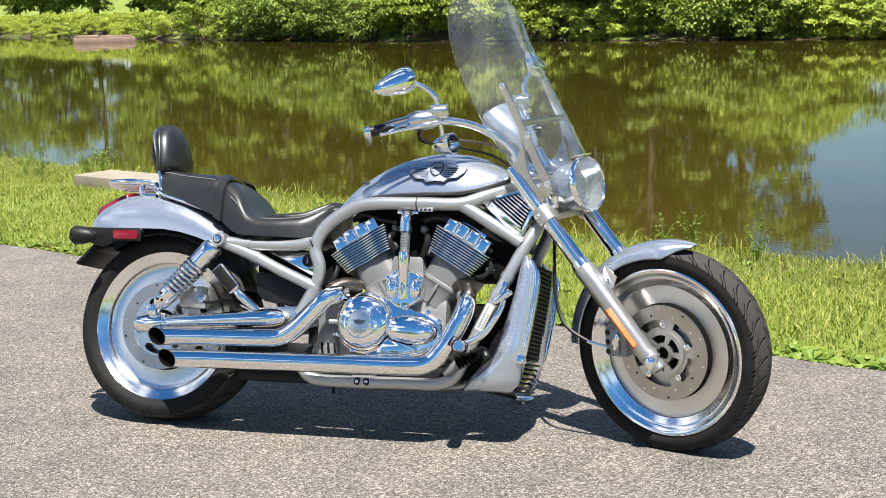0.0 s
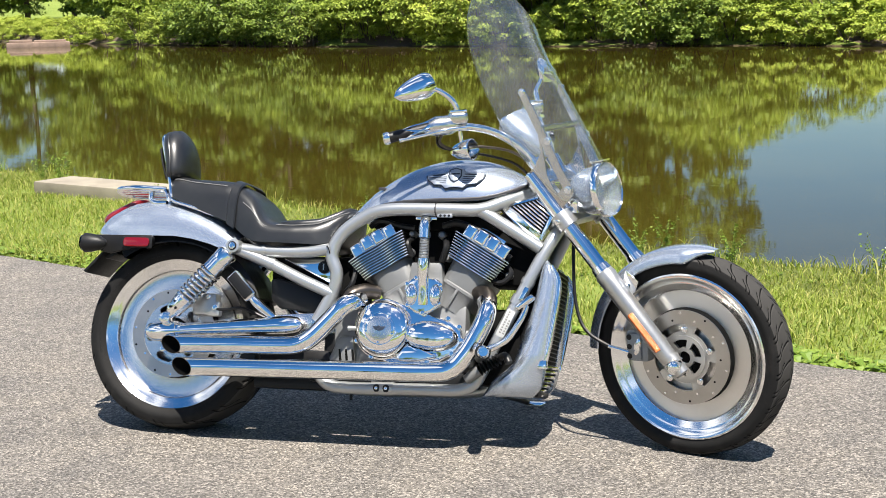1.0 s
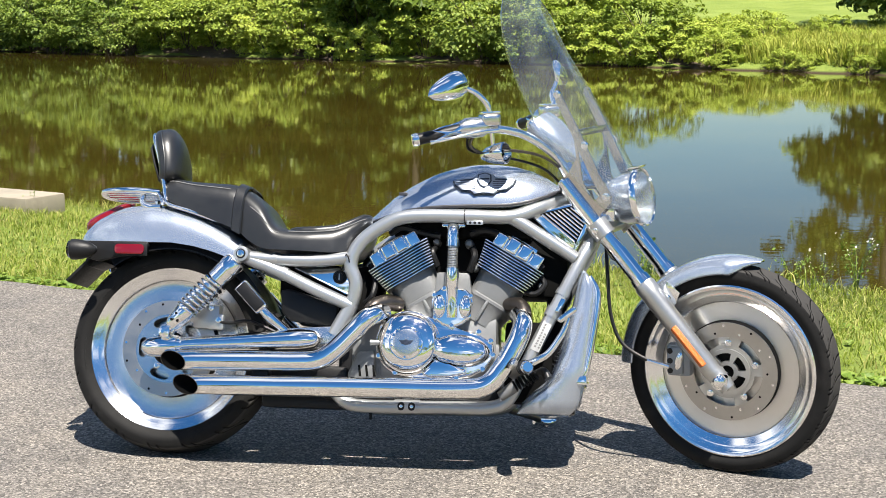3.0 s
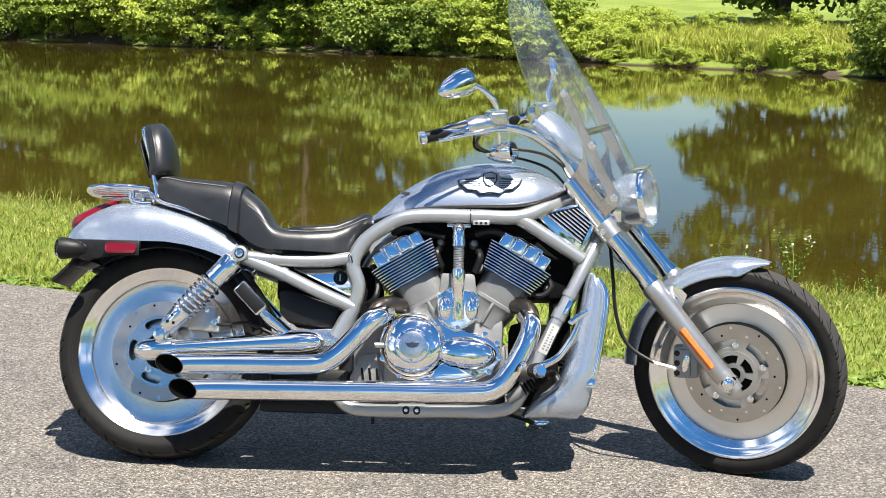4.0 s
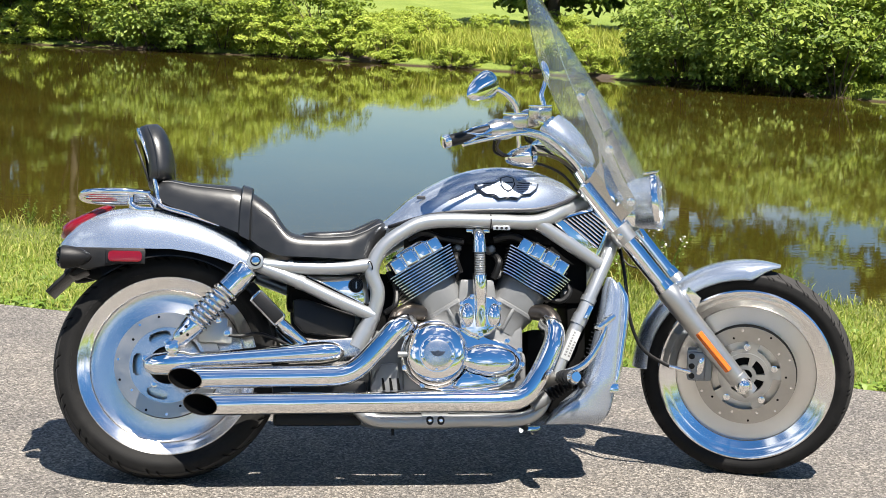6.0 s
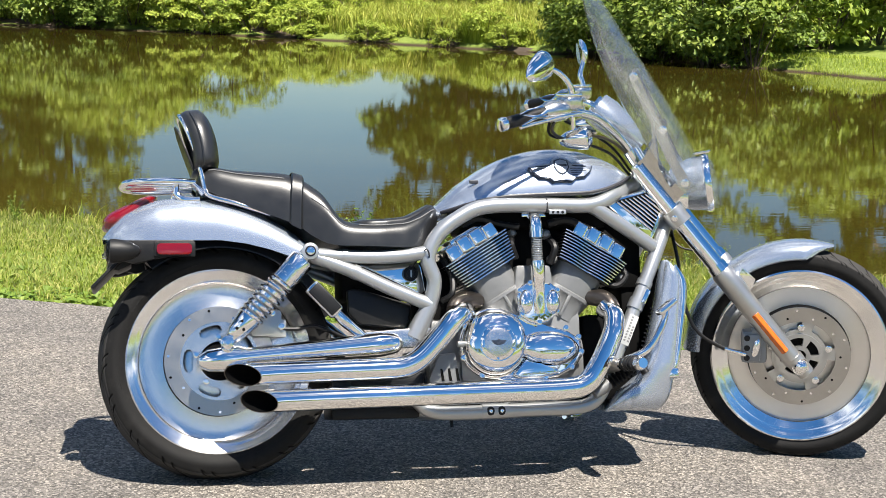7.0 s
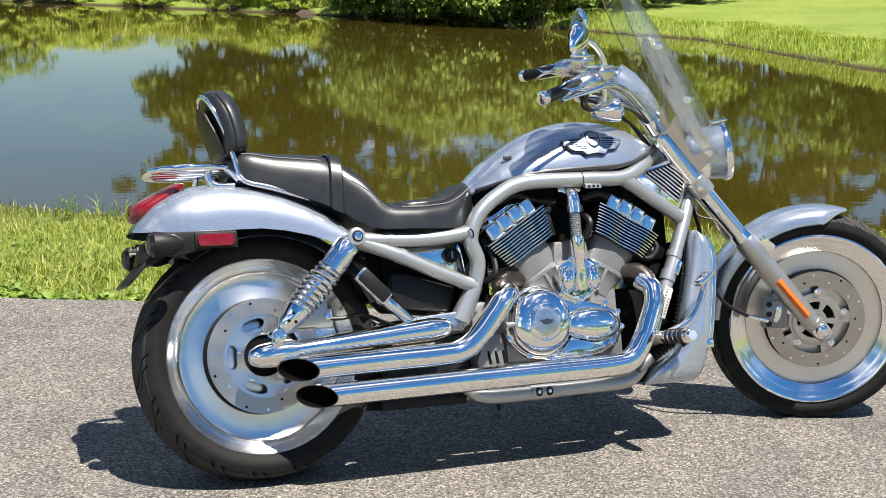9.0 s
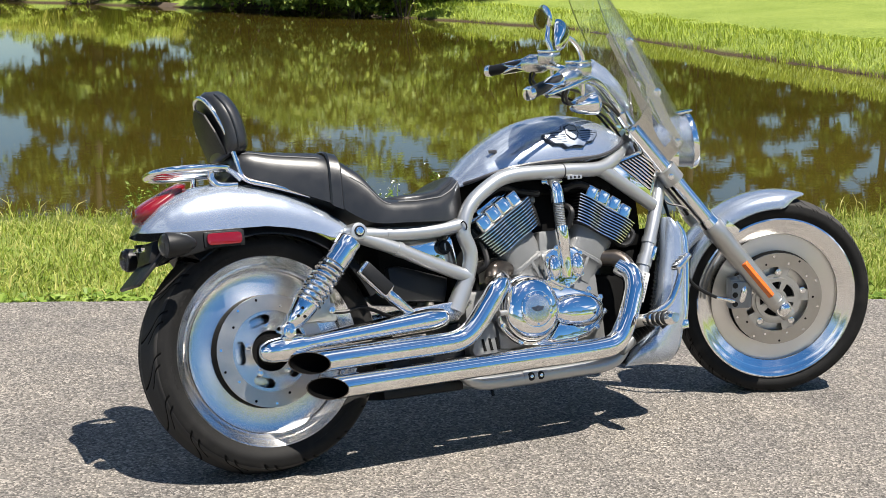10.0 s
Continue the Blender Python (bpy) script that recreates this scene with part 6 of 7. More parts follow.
for s in (-1, 1):
    st = part("fender_strut", plate([(-0.270, 0.652), (-0.062, 0.653), (-0.055, 0.640), (-0.062, 0.618), (-0.150, 0.604), (-0.215, 0.588), (-0.262, 0.600)], s * 0.128, s * 0.146, 0.004), PLASTIC, bike, "black fender strut")
    rr = [(-0.113 + sx * 0.036 + 0.011 * math.cos(a), 0.627 + sz * 0.0045 + 0.011 * math.sin(a)) for sx, sz, a0 in ((1, 1, 0), (-1, 1, 90), (-1, -1, 180), (1, -1, 270)) for a in (radians(a0 + 22.5 * q) for q in range(5))]
    part("side_marker", plate(rr, s * 0.144, s * 0.158, 0.002), RED_LENS, st, "red side marker lens")
    part("marker_housing", box(-0.112, s * 0.1475, 0.627, 0.110, 0.008, 0.040, 0.003), PLASTIC, st)
    sg = part("rear_turn_signal", lathe([(0, 0.055), (0.012, 0.048), (0.024, 0.028), (0.031, 0.0), (0.033, -0.020), (0.0325, -0.026), (0.030, -0.028)], 28, axis="x"), PLASTIC, bike, "black bullet turn signal", Matrix.Translation((-0.255, s * 0.195, 0.617)))
    part("lens", lathe([(0.030, -0.026), (0.026, -0.036), (0.014, -0.042), (0, -0.043)], 24, axis="x"), LAMP_GLASS, sg, "clear signal lens", Matrix.Translation((-0.255, s * 0.195, 0.617)))
    part("signal_reflector", lathe([(0.029, -0.026), (0.018, -0.010), (0, -0.006)], 24, axis="x"), STEEL_DARK, sg, "", Matrix.Translation((-0.255, s * 0.195, 0.617)))
    part("signal_arm", tube([(-0.245, s * 0.12, 0.612), (-0.248, s * 0.17, 0.612)], 0.011, 10), PLASTIC, sg)
rings = []
for q in range(11):
    f = q / 10
    c = Vector((-0.300, 0, 0.690)).lerp(Vector((-0.150, 0, 0.784)), f)
    end = math.sqrt(max(0.02, 1 - (2 * f - 1) ** 4))
    w, h = (0.066 - 0.014 * f) * end, (0.034 - 0.018 * f) * end
    nrm = Vector((-0.52, 0, 0.85))
    rings.append([c + Vector((0, w * math.cos(a), 0)) + nrm * (h * math.sin(a) + 0.010) for a in [2 * math.pi * k / 24 for k in range(24)]])
part("tail_lamp", loft(rings), RED_LENS, bike, "red teardrop tail lamp lens")
hang = part("plate_hanger", plate([(-0.275, 0.640), (-0.245, 0.650), (-0.225, 0.596), (-0.262, 0.578), (-0.292, 0.585)], -0.06, 0.06, 0.006), PLASTIC, bike, "black plate hanger")
part("plate_board", box(0, 0, 0, 0.010, 0.185, 0.115, 0.003), PLASTIC, hang, "black plate board", Matrix.Translation((-0.292, 0, 0.570)) @ Matrix.Rotation(radians(44), 4, "Y"))
part("lamp_lens", box(0, 0, 0, 0.02, 0.05, 0.012, 0.004), LAMP_GLASS, hang, "", Matrix.Translation((-0.296, 0, 0.625)))

# ---- shocks and swingarm ----
for s in (-1, 1):
    top, low = Vector((0.251, s * 0.170, 0.616)), Vector((0.024, s * 0.170, 0.371))
    d = (low - top).normalized()
    L_ = (low - top).length
    at = lambda q: top + d * (L_ * q)
    sh = part("shock_absorber", tube([at(0.0), at(1.0)], 0.0165, 18), CHROME, bike, "chrome coil-over shock absorber")
    part("upper_can", tube([at(0.075), at(0.085), at(0.10), at(0.19), at(0.194), at(0.204), at(0.208), at(0.270), at(0.274), at(0.284), at(0.288), at(0.335)], [0.022, 0.031, 0.0345, 0.0355, 0.0335, 0.0335, 0.0355, 0.0355, 0.0335, 0.0335, 0.0355, 0.0355], 28), CHROME, sh, "chrome upper shroud")
    part("lower_can", tube([at(0.72), at(0.74), at(0.90), at(0.94)], [0.033, 0.034, 0.026, 0.017], 24), CHROME, sh, "chrome lower shroud")
    u1 = Vector((0, 1, 0))
    u2 = d.cross(u1).normalized()
    coil = []
    for k in range(8 * 18 + 1):
        a = 2 * math.pi * k / 18
        coil.append(at(0.335 + 0.40 * k / (8 * 18)) + 0.0335 * (math.cos(a) * u1 + math.sin(a) * u2))
    part("coil_spring", tube(coil, 0.0058, 8), CHROME, sh, "chrome coil spring")
    part("damper_rod", tube([at(0.33), at(0.73)], 0.0195, 16), FORK_LEG, sh)
    for q_, w_ in ((0.80, -0.5), (0.84, 0.45), (0.87, -0.35)):
        hc = at(q_)
        part("can_hole", lathe([(0, s * 0.0305), (0.0042, s * 0.0305), (0.0042, s * 0.02)], 10, (hc.x + w_ * 0.014, hc.y, hc.z - w_ * 0.014)), DARK, sh)
    for q, r in ((0.0, 0.0245), (1.0, 0.019)):
        c = at(q)
        part("shock_eye", lathe([(0.006, s * 0.022), (r * 0.6, s * 0.022), (r * 0.92, s * 0.020), (r, s * 0.014), (r, -s * 0.03)], 24, (c.x, c.y, c.z)), FRAME_PAINT if q == 0 else CHROME, sh)
        part("eye_bush", lathe([(0.007, s * 0.0228), (r * 0.62, s * 0.0228), (r * 0.62, s * 0.018)], 20, (c.x, c.y, c.z)), PLASTIC, sh)
        m = Matrix.Translation((c.x, c.y + s * 0.022, c.z)) @ (Matrix() if s < 0 else Matrix.Rotation(math.pi, 4, "Z")) @ Matrix.Scale(1.5, 4)
        child("bolt", BOLT, sh, m=m)
    sw = part("swingarm", tube([(0.00, s * 0.150, 0.325), (0.09, s * 0.155, 0.333), (0.30, s * 0.158, 0.348), (0.44, s * 0.160, 0.358), (0.488, s * 0.158, 0.361), (0.500, s * 0.15, 0.362)], [0.024, 0.0245, 0.030, 0.0335, 0.026, 0.006], 24, 4), CHROME, bike, "polished tapered swingarm")
    part("axle_cover", tube([(-0.052, s * 0.150, 0.322), (-0.046, s * 0.152, 0.322), (-0.025, s * 0.155, 0.324), (0.02, s * 0.158, 0.327), (0.062, s * 0.158, 0.330), (0.064, s * 0.158, 0.330), (0.074, s * 0.158, 0.331)], [0.008, 0.020, 0.030, 0.034, 0.033, 0.029, 0.029], 24), CHROME, sw, "bullet-shaped chrome axle cover")
    part("pivot_plate", plate([(0.395, 0.395), (0.585, 0.408), (0.598, 0.398), (0.545, 0.350), (0.40, 0.345)], s * 0.118, s * 0.140, 0.006), ALUMINIUM, sw, "brushed pivot plate")
    # passenger pegs, folded up
    pg = part("passenger_peg", box(0, 0, 0, 0.110, 0.030, 0.046, 0.012, 3), CHROME, bike, "folded chrome passenger peg with a rubber pad", Matrix.Translation((0.288, s * 0.175, 0.484)) @ Matrix.Rotation(radians(46), 4, "Y"))
    part("rubber_pad", box(0, s * 0.016, 0, 0.094, 0.014, 0.037, 0.005), PLASTIC, pg, "", Matrix.Translation((0.288, s * 0.175, 0.484)) @ Matrix.Rotation(radians(46), 4, "Y"))
    part("peg_clevis", tube([(0.322, s * 0.168, 0.448), (0.345, s * 0.165, 0.425), (0.395, s * 0.150, 0.385)], [0.014, 0.017, 0.014], 12, 4), CHROME, pg)
    # side cover with the lock
    cv = part("side_cover", plate([(0.398, 0.585), (0.405, 0.592), (0.568, 0.594), (0.578, 0.580), (0.588, 0.512), (0.578, 0.503), (0.565, 0.508)], s * 0.070, s * 0.094, 0.005), CHROME, bike, "triangular chrome side cover")
    if s < 0:
        part("lock_barrel", lathe([(0, -0.110), (0.012, -0.110), (0.013, -0.107), (0.016, -0.107), (0.018, -0.104), (0.021, -0.104), (0.022, -0.09)], 28, (0.545, 0, 0.560)), PLASTIC, cv, "black key lock")
        part("lock_slot", plate([(0.543, 0.550), (0.547, 0.550), (0.547, 0.570), (0.543, 0.570)], -0.1112, -0.109), FORK_LEG, cv)
        part("lock_cord", tube([(0.548, -0.109, 0.575), (0.562, -0.135, 0.600), (0.576, -0.176, 0.622), (0.585, -0.172, 0.600), (0.572, -0.12, 0.585)], 0.0022, 6, 6), PLASTIC, cv)
    part("regulator_cover", plate([(0.362, 0.515), (0.392, 0.520), (0.545, 0.474), (0.540, 0.440), (0.528, 0.405), (0.395, 0.420), (0.366, 0.450)], s * 0.075, s * 0.105, 0.008), PLASTIC, bike, "black plastic side box")
part("rear_caliper", join(box(0.135, -0.098, 0.425, 0.085, 0.05, 0.075, 0.012), box(0.165, -0.105, 0.41, 0.05, 0.03, 0.05, 0.008)), FORK_LEG, bike, "cast rear brake caliper", Matrix.Translation((0, 0, 0)))
for q in ((0.112, 0.448), (0.150, 0.452), (0.175, 0.415)):
    bolt(bike, q[0], -0.124, q[1], 1.2)
part("rear_brake_hose", tube([(0.17, -0.115, 0.41), (0.215, -0.12, 0.408), (0.26, -0.12, 0.415), (0.30, -0.11, 0.405), (0.36, -0.10, 0.38)], 0.0055, 8, 6), PLASTIC, bike)

# ---- exhaust ----
def slash_pipe(path, r, name, label):
    """A pipe whose open end is cut on a slant that faces out to the right."""
    pts = spline(path, 8)
    bm = bmesh.new()
    rings = add_tube(bm, pts, r, 32, cap=False)

    def shear(rings_):
        d = 0.0
        for i, ring in enumerate(rings_):
            d += (pts[i] - pts[i - 1]).length if i else 0.0
            f = max(0.0, 1 - d / 0.15)
            for v in ring:
                v.co.x += (0.046 * (pts[0].y - v.co.y) / r - 0.012 * (v.co.z - pts[0].z) / r) * f

    shear(rings)
    outer_lip = [v.co.copy() for v in rings[0]]
    ob = part(name, bm, CHROME, bike, label, smooth=50)
    bore = bmesh.new()
    inner = add_tube(bore, pts[:16], r - 0.0016, 32, cap=False)
    shear(inner)
    bore.faces.new(inner[-1])
    inner_lip = [v.co.copy() for v in inner[0]]
    part("bore", bore, PIPE_BORE, ob, "dark sooty pipe bore")
    lip = bmesh.new()
    o2, i2 = [lip.verts.new(v) for v in outer_lip], [lip.verts.new(v) for v in inner_lip]
    for k in range(32):
        lip.faces.new((o2[k], o2[(k + 1) % 32], i2[(k + 1) % 32], i2[k]))
    part("pipe_lip", lip, STEEL_DARK, ob)
    return ob


up_pipe = slash_pipe([(0.062, -0.205, 0.282), (0.12, -0.205, 0.284), (0.30, -0.205, 0.2875), (0.44, -0.205, 0.290), (0.505, -0.205, 0.296), (0.552, -0.205, 0.322), (0.608, -0.200, 0.380), (0.645, -0.195, 0.422), (0.672, -0.175, 0.442), (0.69, -0.14, 0.452)], 0.0300, "upper_exhaust_pipe", "chrome slash-cut exhaust pipe")
low_pipe = slash_pipe([(0.105, -0.205, 0.211), (0.16, -0.205, 0.2125), (0.40, -0.205, 0.216), (0.70, -0.205, 0.220), (0.94, -0.205, 0.223), (1.015, -0.203, 0.236), (1.058, -0.200, 0.282), (1.088, -0.195, 0.335), (1.112, -0.188, 0.390), (1.118, -0.17, 0.430), (1.105, -0.14, 0.455)], 0.0305, "lower_exhaust_pipe", "long chrome slash-cut exhaust pipe")
part("header_pipe", tube([(1.118, -0.168, 0.428), (1.118, -0.150, 0.460), (1.102, -0.128, 0.482), (1.065, -0.10, 0.490)], [0.024, 0.026, 0.026, 0.024], 20, 6), STEEL_DARK, low_pipe, "heat-darkened header pipe")
part("header_pipe", tube([(0.655, -0.165, 0.448), (0.668, -0.150, 0.468), (0.70, -0.125, 0.482), (0.74, -0.10, 0.480)], [0.024, 0.026, 0.026, 0.024], 20, 6), STEEL_DARK, up_pipe, "heat-darkened header pipe")
part("pipe_hanger", box(0.33, -0.165, 0.245, 0.05, 0.05, 0.03, 0.004), PLASTIC, bike)

# ---- engine ----
def placed(base, d):
    """Axes of a cylinder: along x across the fins, z up the bore."""
    c = Vector((d.z, 0, -d.x))
    return Matrix(((c.x, 0, d.x, base.x), (0, 1, 0, base.y), (c.z, 0, d.z, base.z), (0, 0, 0, 1)))


def fin_mesh(w, y0, y1, seed):
    """One cooling fin with a wavy outline; dark faces and a machined rim."""
    pts = []
    n = 26
    for k in range(n):
        f = k / (n - 1)
        pts.append((-w / 2 + w * f, y0 - 0.007 * math.sin(f * math.pi) - 0.0045 * math.sin(f * 3 * math.pi)))
    pts += [(w / 2 + 0.006, (y0 + y1) / 2), (w / 2, y1), (-w / 2, y1), (-w / 2 - 0.006, (y0 + y1) / 2)]
    bm = bmesh.new()
    t = 0.0032
    a, b = [bm.verts.new((x, y, -t / 2)) for x, y in pts], [bm.verts.new((x, y, t / 2)) for x, y in pts]
    bm.faces.new(a[::-1])
    bm.faces.new(b)
    for k in range(len(pts)):
        f = bm.faces.new((a[k], a[(k + 1) % len(pts)], b[(k + 1) % len(pts)], b[k]))
        f.material_index = 1
    return finish("fin", bm, [FIN_BLACK, FIN_EDGE], 30)


def cylinder(name, base, d, flip):
    M = placed(Vector(base), Vector(d).normalized())
    body = bmesh.new()
    w0, w1 = 0.128, 0.158
    rings = []
    for z, w, y in ((-0.02, w0, 0.118), (0.02, w0, 0.118), (0.045, w0 + 0.012, 0.123), (0.050, w0 + 0.018, 0.128), (0.058, w0 + 0.018, 0.128), (0.062, w0 + 0.016, 0.124), (0.13, w1, 0.130), (0.215, w1 - 0.01, 0.122)):
        ring = []
        for k in range(28):
            a = 2 * math.pi * k / 28
            ring.append(body.verts.new((w / 2 * math.copysign(abs(math.cos(a)) ** 0.45, math.cos(a)), y * math.copysign(abs(math.sin(a)) ** 0.45, math.sin(a)), z)))
        rings.append(ring)
    skin(body, rings)
    cy = part(name, body, CAST, bike, "grey cast engine cylinder", M)
    part("web", box(0.0, -0.122, 0.020, 0.010, 0.012, 0.075, 0.004), CAST, cy, "", M)
    for k in range(10):
        z = 0.130 + 0.0088 * k
        fm = fin_mesh(0.166 + 0.0045 * k, -0.142, 0.11, k)
        child("fin", fm, cy, m=M @ Matrix.Translation((0, 0, z)))
    part("head_block", box(0, 0, 0.222, 0.17, 0.21, 0.02, 0.006), FIN_BLACK, cy, "", M)
    cover = part("rocker_cover", join(box(0, -0.01, 0.238, 0.156, 0.20, 0.034, 0.010), box(0, -0.02, 0.256, 0.10, 0.18, 0.022, 0.008)), CHROME, cy, "chrome rocker cover with raised fingers", M)
    for k in range(4):
        x = (-0.063 + 0.042 * k)
        hi = 0.005 if k in (1, 2) else 0.0
        part("cover_finger", join(box(x, -0.104, 0.230 + hi, 0.0385, 0.066, 0.046, 0.007, 3), box(x, -0.05, 0.250 + hi, 0.034, 0.13, 0.012, 0.005)), CHROME, cover, "", M)
        if k < 3:
            part("finger_link", box(x + 0.021, -0.104, 0.227, 0.020, 0.058, 0.038, 0.005), CHROME, cover, "", M)
    return cy


cylinder("rear_cylinder", (0.838, 0, 0.450), (-0.520, 0, 0.854), 1)
cylinder("front_cylinder", (0.982, 0, 0.450), (0.500, 0, 0.866), -1)

case = part("crankcase", join(box(0.86, 0, 0.35, 0.36, 0.23, 0.20, 0.02), box(0.90, 0, 0.44, 0.15, 0.20, 0.10, 0.02), box(0.66, 0, 0.33, 0.14, 0.20, 0.20, 0.02), box(0.99, 0, 0.30, 0.12, 0.22, 0.14, 0.02)), CAST, bike, "grey cast crankcase")
# Plain near-black blocks, added to fill the see-through bay with shade.
part("engine_bay_filler", join(box(0.86, 0, 0.62, 0.28, 0.14, 0.22, 0.02), box(0.92, 0, 0.72, 0.42, 0.22, 0.06, 0.01), box(0.62, 0, 0.50, 0.10, 0.14, 0.20, 0.02), box(0.45, 0, 0.545, 0.20, 0.15, 0.11, 0.02), box(1.15, 0.01, 0.615, 0.20, 0.16, 0.20, 0.02), box(1.215, 0.02, 0.45, 0.06, 0.15, 0.26, 0.02)), DARK, bike, "near-black filler blocks standing in for the shaded engine bay")
# Added block: darkens the gap here and stops sun breaking up the ground shadow.
part("shadow_filler_block", box(1.135, 0.02, 0.315, 0.15, 0.17, 0.25, 0.02), DARK, bike, "added black block closing the shadow between engine and radiator")
part("undertray", join(box(0.455, 0.0, 0.25, 0.25, 0.18, 0.07, 0.015), box(0.63, 0.01, 0.285, 0.17, 0.16, 0.12, 0.02), box(0.66, 0, 0.215, 0.30, 0.20, 0.07, 0.015), box(0.44, 0, 0.172, 0.25, 0.18, 0.036, 0.01), box(0.92, 0, 0.205, 0.26, 0.20, 0.05, 0.01)), PLASTIC, bike, "black under-tray")
part("gearbox_cover", plate([(0.585, 0.260), (0.615, 0.330), (0.665, 0.335), (0.675, 0.240), (0.600, 0.225)], -0.125, -0.10, 0.008), CAST, bike, "grey cast pivot cover")
for k in range(3):
    part("cover_slot", plate([(0.618 + 0.022 * k, 0.290), (0.624 + 0.022 * k, 0.290), (0.630 + 0.022 * k, 0.255), (0.622 + 0.022 * k, 0.255)], -0.1275, -0.124), DARK, bike)
for path, r in (([(0.70, -0.10, 0.70), (0.74, -0.13, 0.715), (0.80, -0.12, 0.70), (0.86, -0.13, 0.69)], 0.010), ([(0.95, -0.12, 0.70), (1.0, -0.13, 0.71), (1.06, -0.12, 0.69), (1.12, -0.11, 0.66), (1.17, -0.10, 0.60)], 0.012),
                ([(1.16, -0.11, 0.58), (1.18, -0.12, 0.55), (1.15, -0.12, 0.52), (1.10, -0.11, 0.535)], 0.009), ([(0.63, -0.12, 0.48), (0.655, -0.14, 0.50), (0.66, -0.12, 0.55), (0.64, -0.10, 0.60)], 0.009),
                ([(0.955, -0.10, 0.66), (0.965, -0.13, 0.63), (0.95, -0.12, 0.585)], 0.011), ([(0.845, -0.10, 0.66), (0.835, -0.13, 0.64), (0.85, -0.12, 0.60)], 0.010)):
    part("hose", tube(path, r, 8, 5), PLASTIC, bike, "black rubber hose")
for (x, z, r) in ((0.845, 0.675, 0.012), (0.945, 0.672, 0.014), (0.835, 0.615, 0.016), (0.965, 0.60, 0.014), (1.17, 0.545, 0.012)):
    part("bay_fitting", lathe([(0, -0.120), (r * 0.6, -0.119), (r, -0.112), (r, -0.08)], 16, (x, 0, z)), CAST, bike)

# chrome clutch and cam covers
cc = Vector((0.772, 0, 0.358))
cover = part("clutch_cover", lathe([(0.102, -0.112), (0.101, -0.138), (0.098, -0.142), (0.094, -0.144), (0.0935, -0.158), (0.090, -0.168), (0.080, -0.179), (0.066, -0.186), (0.053, -0.189), (0.0525, -0.187), (0.0505, -0.187), (0.050, -0.192), (0.046, -0.195), (0, -0.196)], 96, cc), CHROME, bike, "polished chrome clutch cover")
part("derby_badge", lathe([(0, -0.1975), (0.034, -0.197), (0.040, -0.1955), (0.041, -0.193)], 64, cc), ALUMINIUM, cover, "satin round badge")
part("badge_mark", plate([(cc.x - 0.022, cc.z + 0.006), (cc.x - 0.006, cc.z + 0.005), (cc.x, cc.z + 0.010), (cc.x + 0.006, cc.z + 0.005), (cc.x + 0.022, cc.z + 0.006), (cc.x + 0.014, cc.z - 0.005), (cc.x, cc.z - 0.009), (cc.x - 0.014, cc.z - 0.005)], -0.1988, -0.196, 0.0004), EMBLEM_DARK, cover)
for k in range(5):
    a = radians(50 + 72 * k)
    bolt(cover, cc.x + 0.046 * math.cos(a), -0.1945, cc.z + 0.046 * math.sin(a), 0.55)
lobe_c = Vector((0.930, -0.135, 0.340))
lobe = part("cam_cover", lathe([(1.03, 0.03), (1.0, -0.012), (0.93, -0.026), (0.8, -0.035), (0.5, -0.042), (0, -0.044)], 64), CHROME, bike, "polished oval chrome cover", Matrix.Translation(lobe_c) @ Matrix.Rotation(radians(3), 4, "Y") @ Matrix.Diagonal((0.092, 1, 0.050, 1)))
base = [(0.80, 0.455), (0.86, 0.430), (0.90, 0.415), (0.985, 0.395), (1.030, 0.365), (1.035, 0.320), (1.010, 0.285), (0.96, 0.258), (0.88, 0.248), (0.80, 0.252), (0.74, 0.262), (0.69, 0.30), (0.672, 0.36), (0.69, 0.42), (0.74, 0.456)]
part("primary_cover", plate(base, -0.142, -0.10, 0.010, 3), CHROME, bike, "polished chrome side cover")
low = [(0.818, 0.266), (0.850, 0.300), (0.858, 0.312), (0.90, 0.290), (0.950, 0.284), (0.955, 0.270), (0.90, 0.258), (0.84, 0.256)]
part("lower_cover", plate(low, -0.168, -0.12, 0.007, 3), CHROME, bike, "polished chrome lower cover")
for (x, z) in ((1.022, 0.372), (1.030, 0.330), (1.00, 0.286), (0.86, 0.432), (0.985, 0.398), (0.690, 0.405), (0.683, 0.318), (0.735, 0.268), (0.92, 0.258)):
    bolt(bike, x, -0.141, z, 1.1)
part("plug", tube([(0.700, -0.165, 0.358), (0.660, -0.168, 0.356)], [0.006, 0.009], 10), FORK_LEG, bike)

# chrome coolant tube and its pump cover
tb = part("coolant_tube", tube([(0.899, -0.120, 0.712), (0.8985, -0.150, 0.710), (0.899, -0.164, 0.695), (0.900, -0.165, 0.672), (0.900, -0.165, 0.655)], 0.0205, 20, 5), CHROME, bike, "chrome coolant tube")
braid = bmesh.new()
for k in range(14):
    z = 0.655 - 0.005 * k
    add_lathe(braid, [(0.0135, 0.0), (0.0162, -0.0012), (0.0162, -0.0036), (0.0135, -0.005)], 20, (0.9005, -0.165, z), "z")
part("ribbed_hose", braid, FORK_LEG, tb, "ribbed metal hose")
part("tube_collar", tube([(0.901, -0.165, 0.588), (0.902, -0.165, 0.530), (0.902, -0.165, 0.526), (0.903, -0.164, 0.48), (0.904, -0.158, 0.440)], [0.0205, 0.0205, 0.0175, 0.0175, 0.016], 20), CHROME, tb)
part("top_bracket", box(0.899, -0.135, 0.722, 0.072, 0.03, 0.012, 0.004), CHROME, tb)
